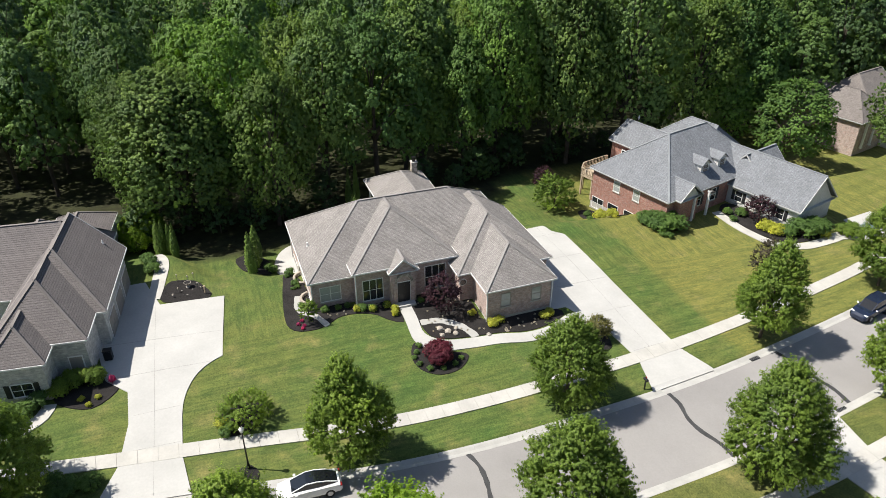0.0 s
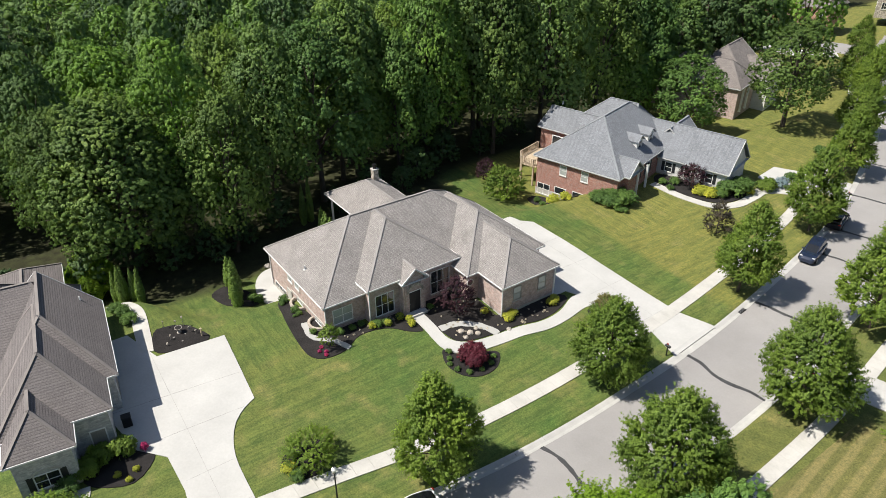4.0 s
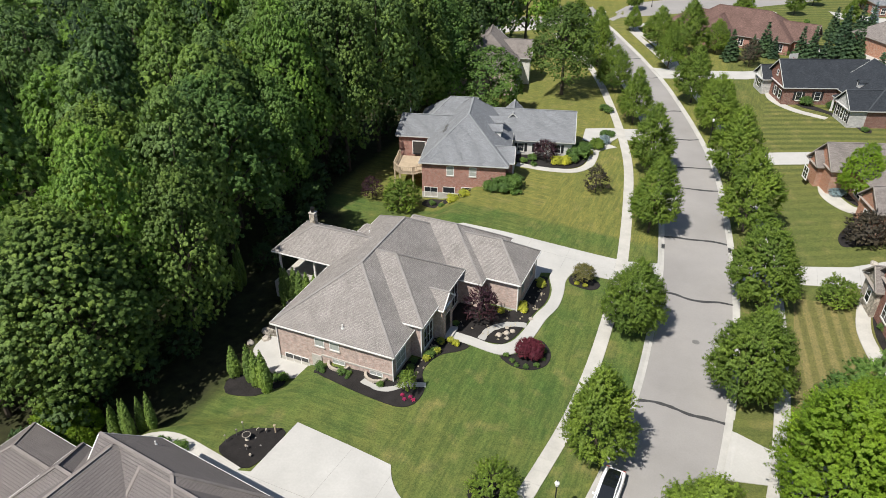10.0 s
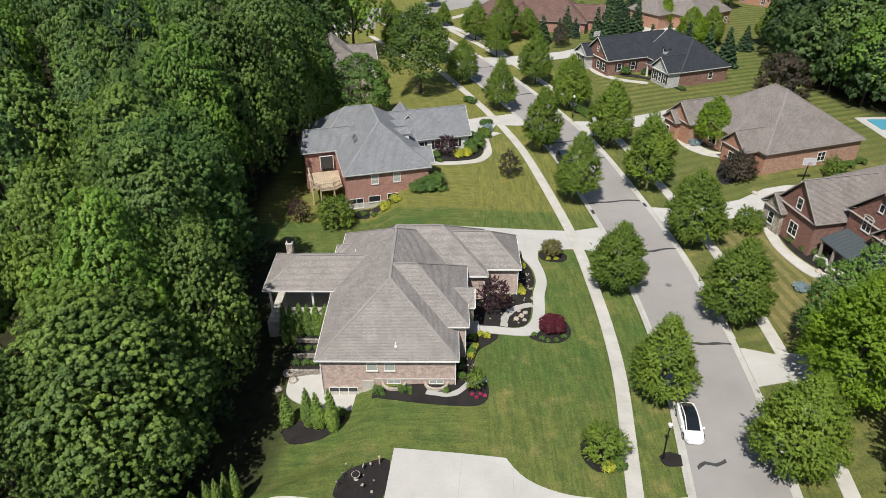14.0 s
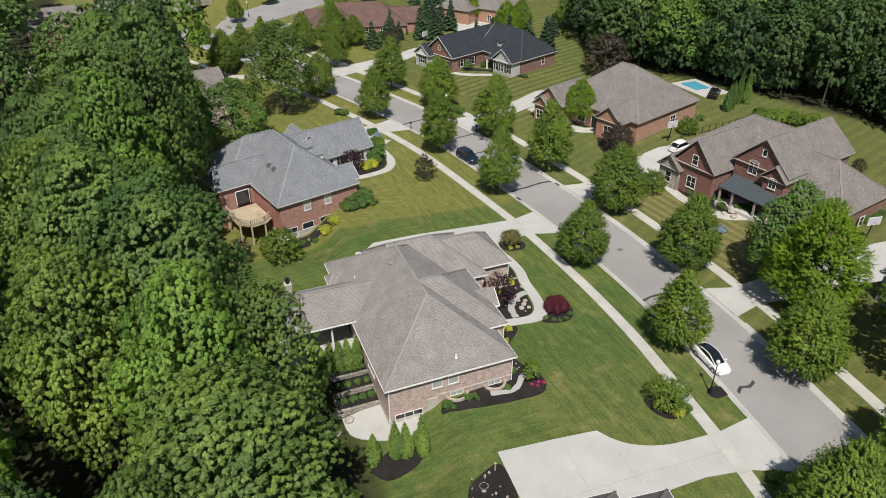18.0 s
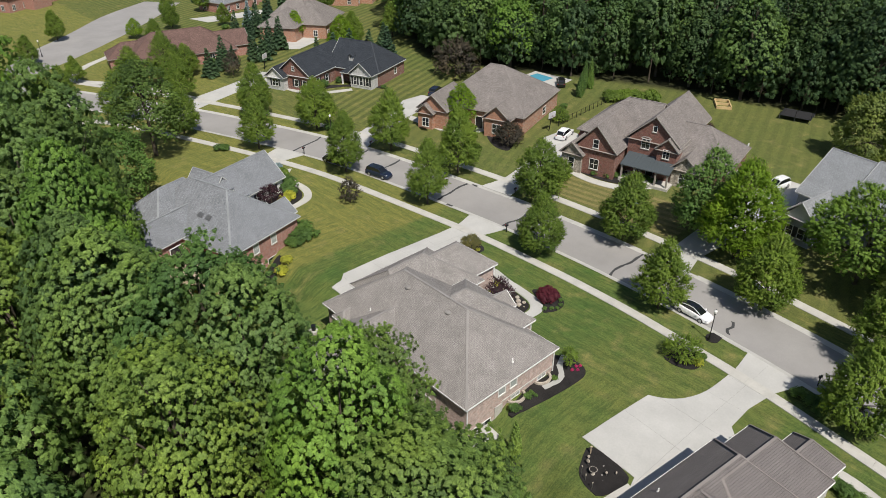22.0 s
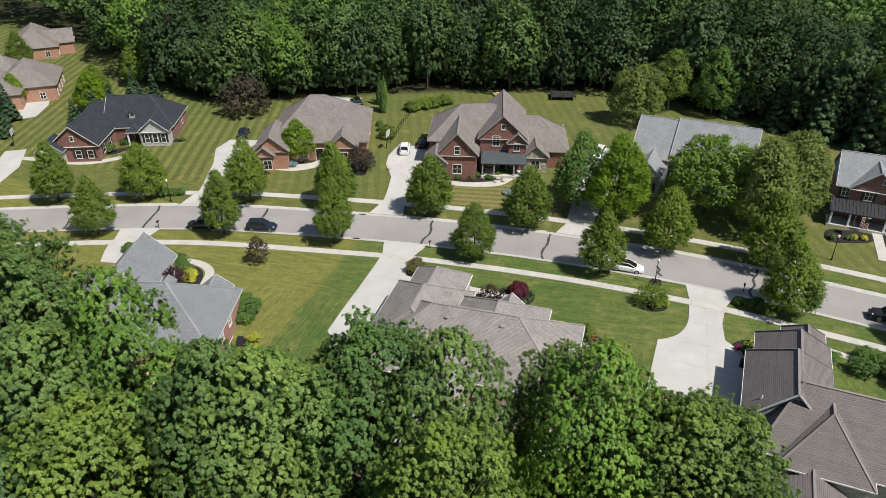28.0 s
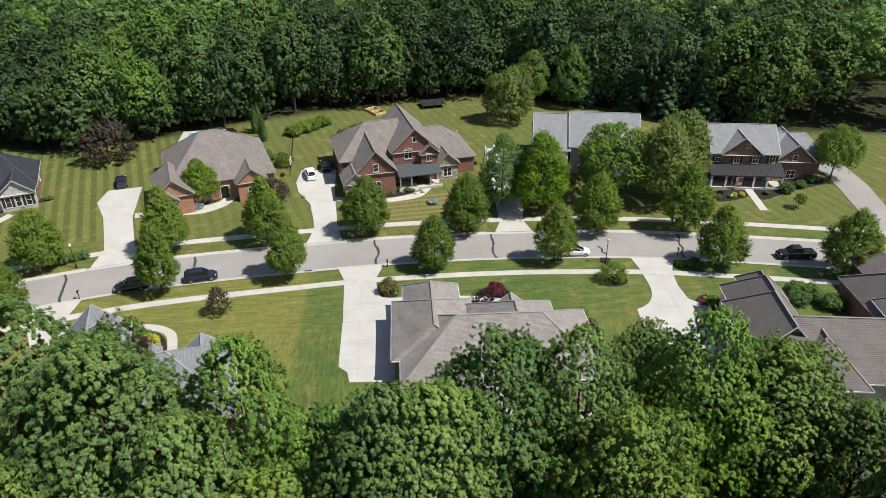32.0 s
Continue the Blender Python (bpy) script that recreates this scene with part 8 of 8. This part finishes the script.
for x, y, h in ((71.5, 52.5, 5.4), (73.0, 53.2, 6.0), (76.4, 55.2, 6.8), (77.8, 54.4, 6.8)):
    column("dark_cedar", x, y, 1.0, h, "tall columnar cedar behind a house", L_BOX, "columnar cedars")
# the seven with y below -20 are added to darken the eastern wood
SPR = [(35.7, 126.0, 2.0, 8.0), (37.6, 125.0, 2.0, 8.6), (44.0, 132.5, 2.0, 8.2), (46.2, 131.0, 2.1, 8.8), (45.2, 146.0, 2.2, 9.0), (48.4, 147.4, 2.2, 9.5), (22.0, 122.5, 2.2, 7.0), (60.0, 160.5, 2.4, 9.5), (64.0, 158.5, 2.4, 10.0), (84, -31, 3.2, 11), (79, -38, 3.6, 16), (84, -44, 3.8, 18), (76, -46, 3.6, 16), (80, -53, 3.8, 18), (73, -56, 3.4, 15), (28.6, 128.8, 2.2, 7.5), (30.4, 127.4, 1.6, 5.0), (49.0, 110.5, 2.6, 8.0), (53.0, 109.0, 2.7, 8.6), (57.0, 106.5, 2.6, 8.0), (45.8, 113.0, 2.2, 7.0), (60.0, 103, 2.6, 9), (90, -22, 3.0, 12), (20.5, 131.5, 1.4, 4.6)]
for x, y, r, h in SPR:
    column("spruce", x, y, r, h, "dark green conical spruce among the houses", L_SPRUCE, "spruces", 2600, 0.12, True)
column("bluecone", 52.0, 158.0, 2.0, 8.0, "blue conical spruce beside a house", L_BLUE, "", 1800, 0.14, True)

for x, y, r in ((44.2, 25.2, 0.9), (44.6, 21.6, 0.6), (45.4, 23.4, 0.7), (47.2, 20.0, 0.8), (43.4, 27.4, 0.7)):
    bush("box", x, y, r, r * 1.15, "rounded green shrub by the brick porch", L_BOX, "shrubs by the brick porch")
for i, (x, y, r) in enumerate(((44.3, 19.2, 0.5), (45.0, 20.3, 0.45), (43.8, 20.6, 0.4), (44.4, 22.8, 0.35))):
    boulder(x, y, r, "tan landscape boulder in a dark bed", M_ROCKPALE, i + 60, "boulders by the porch")
plant("light_maple", 55.9, 138.9, 0.6, "round bright green maple among the distant houses")
# back gardens across the street
tagged(part("pool", boxes((74.6, 78.2, 63.6, 70.0, 0.3, ground(76, 66) + 0.1)), M_POOL), "blue swimming pool in a back garden", "pool", kind="structure")
paved("pool_deck", [(73.0, 60.0), (80.0, 61.0), (80.0, 72.0), (73.0, 71.5)], "pale concrete deck round the pool", M_CONC, "patio", lift=0.06)
sb = thing("raised_bed", 89.0, 29.0, ground(89, 29), 35, "raised garden bed of fresh yellow lumber", "raised bed")
for i, (a, b) in enumerate((((-2.4, -1.4), (2.4, -1.4)), ((-2.4, 1.4), (2.4, 1.4)), ((-2.4, -1.4), (-2.4, 1.4)), ((2.4, -1.4), (2.4, 1.4)), ((0, -1.4), (0, 1.4)))):
    part("board", bar(bmesh.new(), (*a, 0.25), (*b, 0.25), 0.2, 0.6), M_LUMBER, sb)
tr = thing("trampoline", 92.6, 15.2, ground(92.6, 15.2), 12, "large black rectangular trampoline on the back lawn", "trampoline")
part("mat", boxes((-1.9, 1.9, -2.5, 2.5, 0.86, 0.9)), M_RUBBER, tr)
for x0, x1, y0, y1 in ((-2.3, -1.9, -2.9, 2.9), (1.9, 2.3, -2.9, 2.9), (-1.9, 1.9, -2.9, -2.5), (-1.9, 1.9, 2.5, 2.9)):
    part("pad", boxes((x0, x1, y0, y1, 0.84, 0.93), bevel=0.02), M_SHUTTER, tr)
for x in (-2.2, 2.2):
    for y in (-2.8, 0, 2.8):
        part("leg", rod(bmesh.new(), (x, y, -0.2), (x, y, 0.86), 0.04, 0.04, 6), M_ZINC, tr)
        part("net_pole", rod(bmesh.new(), (x, y, 0.9), (x, y, 2.4), 0.035, 0.035, 6), M_BLACK, tr)
fence = thing("fence", 0, 0, 0, 0, "low dark metal fence between back gardens", "fence")
for i in range(14):
    x, y = 55.0 + i * 1.6, 44.7 + i * 0.16
    part("post", boxes((x - 0.04, x + 0.04, y - 0.04, y + 0.04, ground(x, y) - 0.2, ground(x, y) + 1.3)), M_BLACK, fence)
    if i < 13:
        for z in (0.25, 1.2):
            part("rail", bar(bmesh.new(), (x, y, ground(x, y) + z), (x + 1.6, y + 0.16, ground(x + 1.6, y + 0.16) + z), 0.03, 0.05), M_BLACK, fence)
# ornaments in the neighbour's bed
urn = thing("garden_urn", -8.6, -11.2, ground(-8.6, -11.2) + 0.06, 0, "dark weathered stone urn with plants in mulch", "urn")
part("foot", rod(bmesh.new(), (0, 0, 0), (0, 0, 0.3), 0.22, 0.1, 14), M_ROCK, urn)
part("bowl", rod(bmesh.new(), (0, 0, 0.3), (0, 0, 0.58), 0.14, 0.38, 14), M_ROCK, urn)
part("soil", rod(bmesh.new(), (0, 0, 0.5), (0, 0, 0.59), 0.3, 0.33, 14), M_MULCH, urn)
for i, (x, y, h, r) in enumerate(((-10.1, -12.2, 0.75, 0.1), (-9.7, -11.2, 0.6, 0.12), (-8.1, -10.3, 0.45, 0.2), (-7.5, -9.95, 0.3, 0.14), (-7.9, -12.2, 0.4, 0.12), (-7.1, -12.7, 0.2, 0.13), (-9.4, -10.5, 1.0, 0.1))):
    st = thing("garden_ornament", x, y, ground(x, y) + 0.05, i * 40, "small pale garden ornament on a stake in mulch", "garden ornament", "garden ornaments")
    part("stake", rod(bmesh.new(), (0, 0, -0.1), (0.05, 0, h), 0.025, 0.02, 6), M_ZINC, st)
    part("top", rod(bmesh.new(), (0.05, -0.03, h + 0.08), (0.05, 0.05, h + 0.1), r, r * 0.8, 10), M_ROCKPALE, st)
sign = thing("garden_post", -6.8, -9.6, ground(-6.8, -9.6) + 0.05, 20, "short weathered timber post in mulch", "post")
part("shaft", boxes((-0.05, 0.05, -0.05, 0.05, -0.1, 0.85)), M_DECK, sign)
part("cap", boxes((-0.09, 0.09, -0.09, 0.09, 0.85, 0.92)), M_DECK, sign)
rnd = random.Random(41)
for i in range(6):
    boulder(rnd.uniform(-9.6, -6.9), rnd.uniform(-12.9, -10.2), rnd.uniform(0.06, 0.12), "small grey stone lying in dark mulch", M_VENT, i + 80, "small stones in the mulch")
bin_ = thing("waste_bin", 1.2, -18.4, ground(1.2, -18.4) + 0.06, -7, "black wheeled waste bin beside the garage", "waste bin")
part("tub", boxes((-0.3, 0.3, -0.35, 0.35, 0, 0.95), bevel=0.05), M_BLACK, bin_)
part("lid", boxes((-0.32, 0.32, -0.38, 0.38, 0.95, 1.05), bevel=0.03), M_BLACK, bin_)
ac = thing("planter", 46.6, 23.6, ground(46.6, 23.6), 0, "round blue glazed planter beside the porch", "planter")
part("pot", rod(bmesh.new(), (0, 0, 0), (0, 0, 0.6), 0.3, 0.42, 14), M_DARKCAR, ac)
part("soil", rod(bmesh.new(), (0, 0, 0.55), (0, 0, 0.62), 0.36, 0.36, 14), M_MULCH, ac)

# conifers and garden trees among the distant houses
for x, y, r, h in ((38.6, 133.0, 1.6, 5.0), (41.0, 128.4, 1.9, 7.0), (47.6, 134.6, 1.8, 7.6), (43.0, 149.0, 2.0, 8.0), (51.0, 150.0, 2.0, 8.6), (66.8, 162.0, 2.2, 9.0), (57.0, 201.0, 2.4, 9.0), (26.0, 124.6, 1.6, 5.5), (69.0, 116.0, 2.2, 6.0)):
    column("spruce", x, y, r, h, "dark green conical spruce among the houses", L_SPRUCE, "spruces", 2600, 0.12, True)
for x, y, r in ((33.2, 131.5, 0.9), (52.0, 143.5, 1.2), (60.5, 124.5, 1.8), (63.5, 122.0, 2.0), (46.0, 161.0, 1.2), (30.0, 160.0, 1.2), (38.0, 163.0, 1.0), (15.0, 134.8, 1.0), (19.5, 133.6, 1.1), (27.0, 131.6, 1.2)):
    bush("box", x, y, r, r * 1.2, "rounded green shrub beside a distant house", L_BOX, "shrubs of the distant houses")

# flag hanging from a porch post across the street
flag = thing("flag", 39.6, -36.9, ground(39.6, -36.9), -8, "red and white striped flag hanging from a porch post", "flag")
part("pole", rod(bmesh.new(), (0.3, 0, 2.9), (-0.9, 0, 3.5), 0.02, 0.02, 6), M_TRIM, flag)
for i in range(9):
    f = i / 9
    part("stripe", boxes((-0.85 + 1.0 * f, -0.85 + 1.0 * (i + 1) / 9 - 0.004, -0.012, 0.012, 1.75 + 0.1 * f, 3.42 - 0.5 * f)), M_FLAGRED if i % 2 == 0 else M_TRIM, flag)
part("canton", boxes((-0.85, -0.35, -0.018, 0.018, 2.75, 3.36)), M_FLAGBLUE, flag)
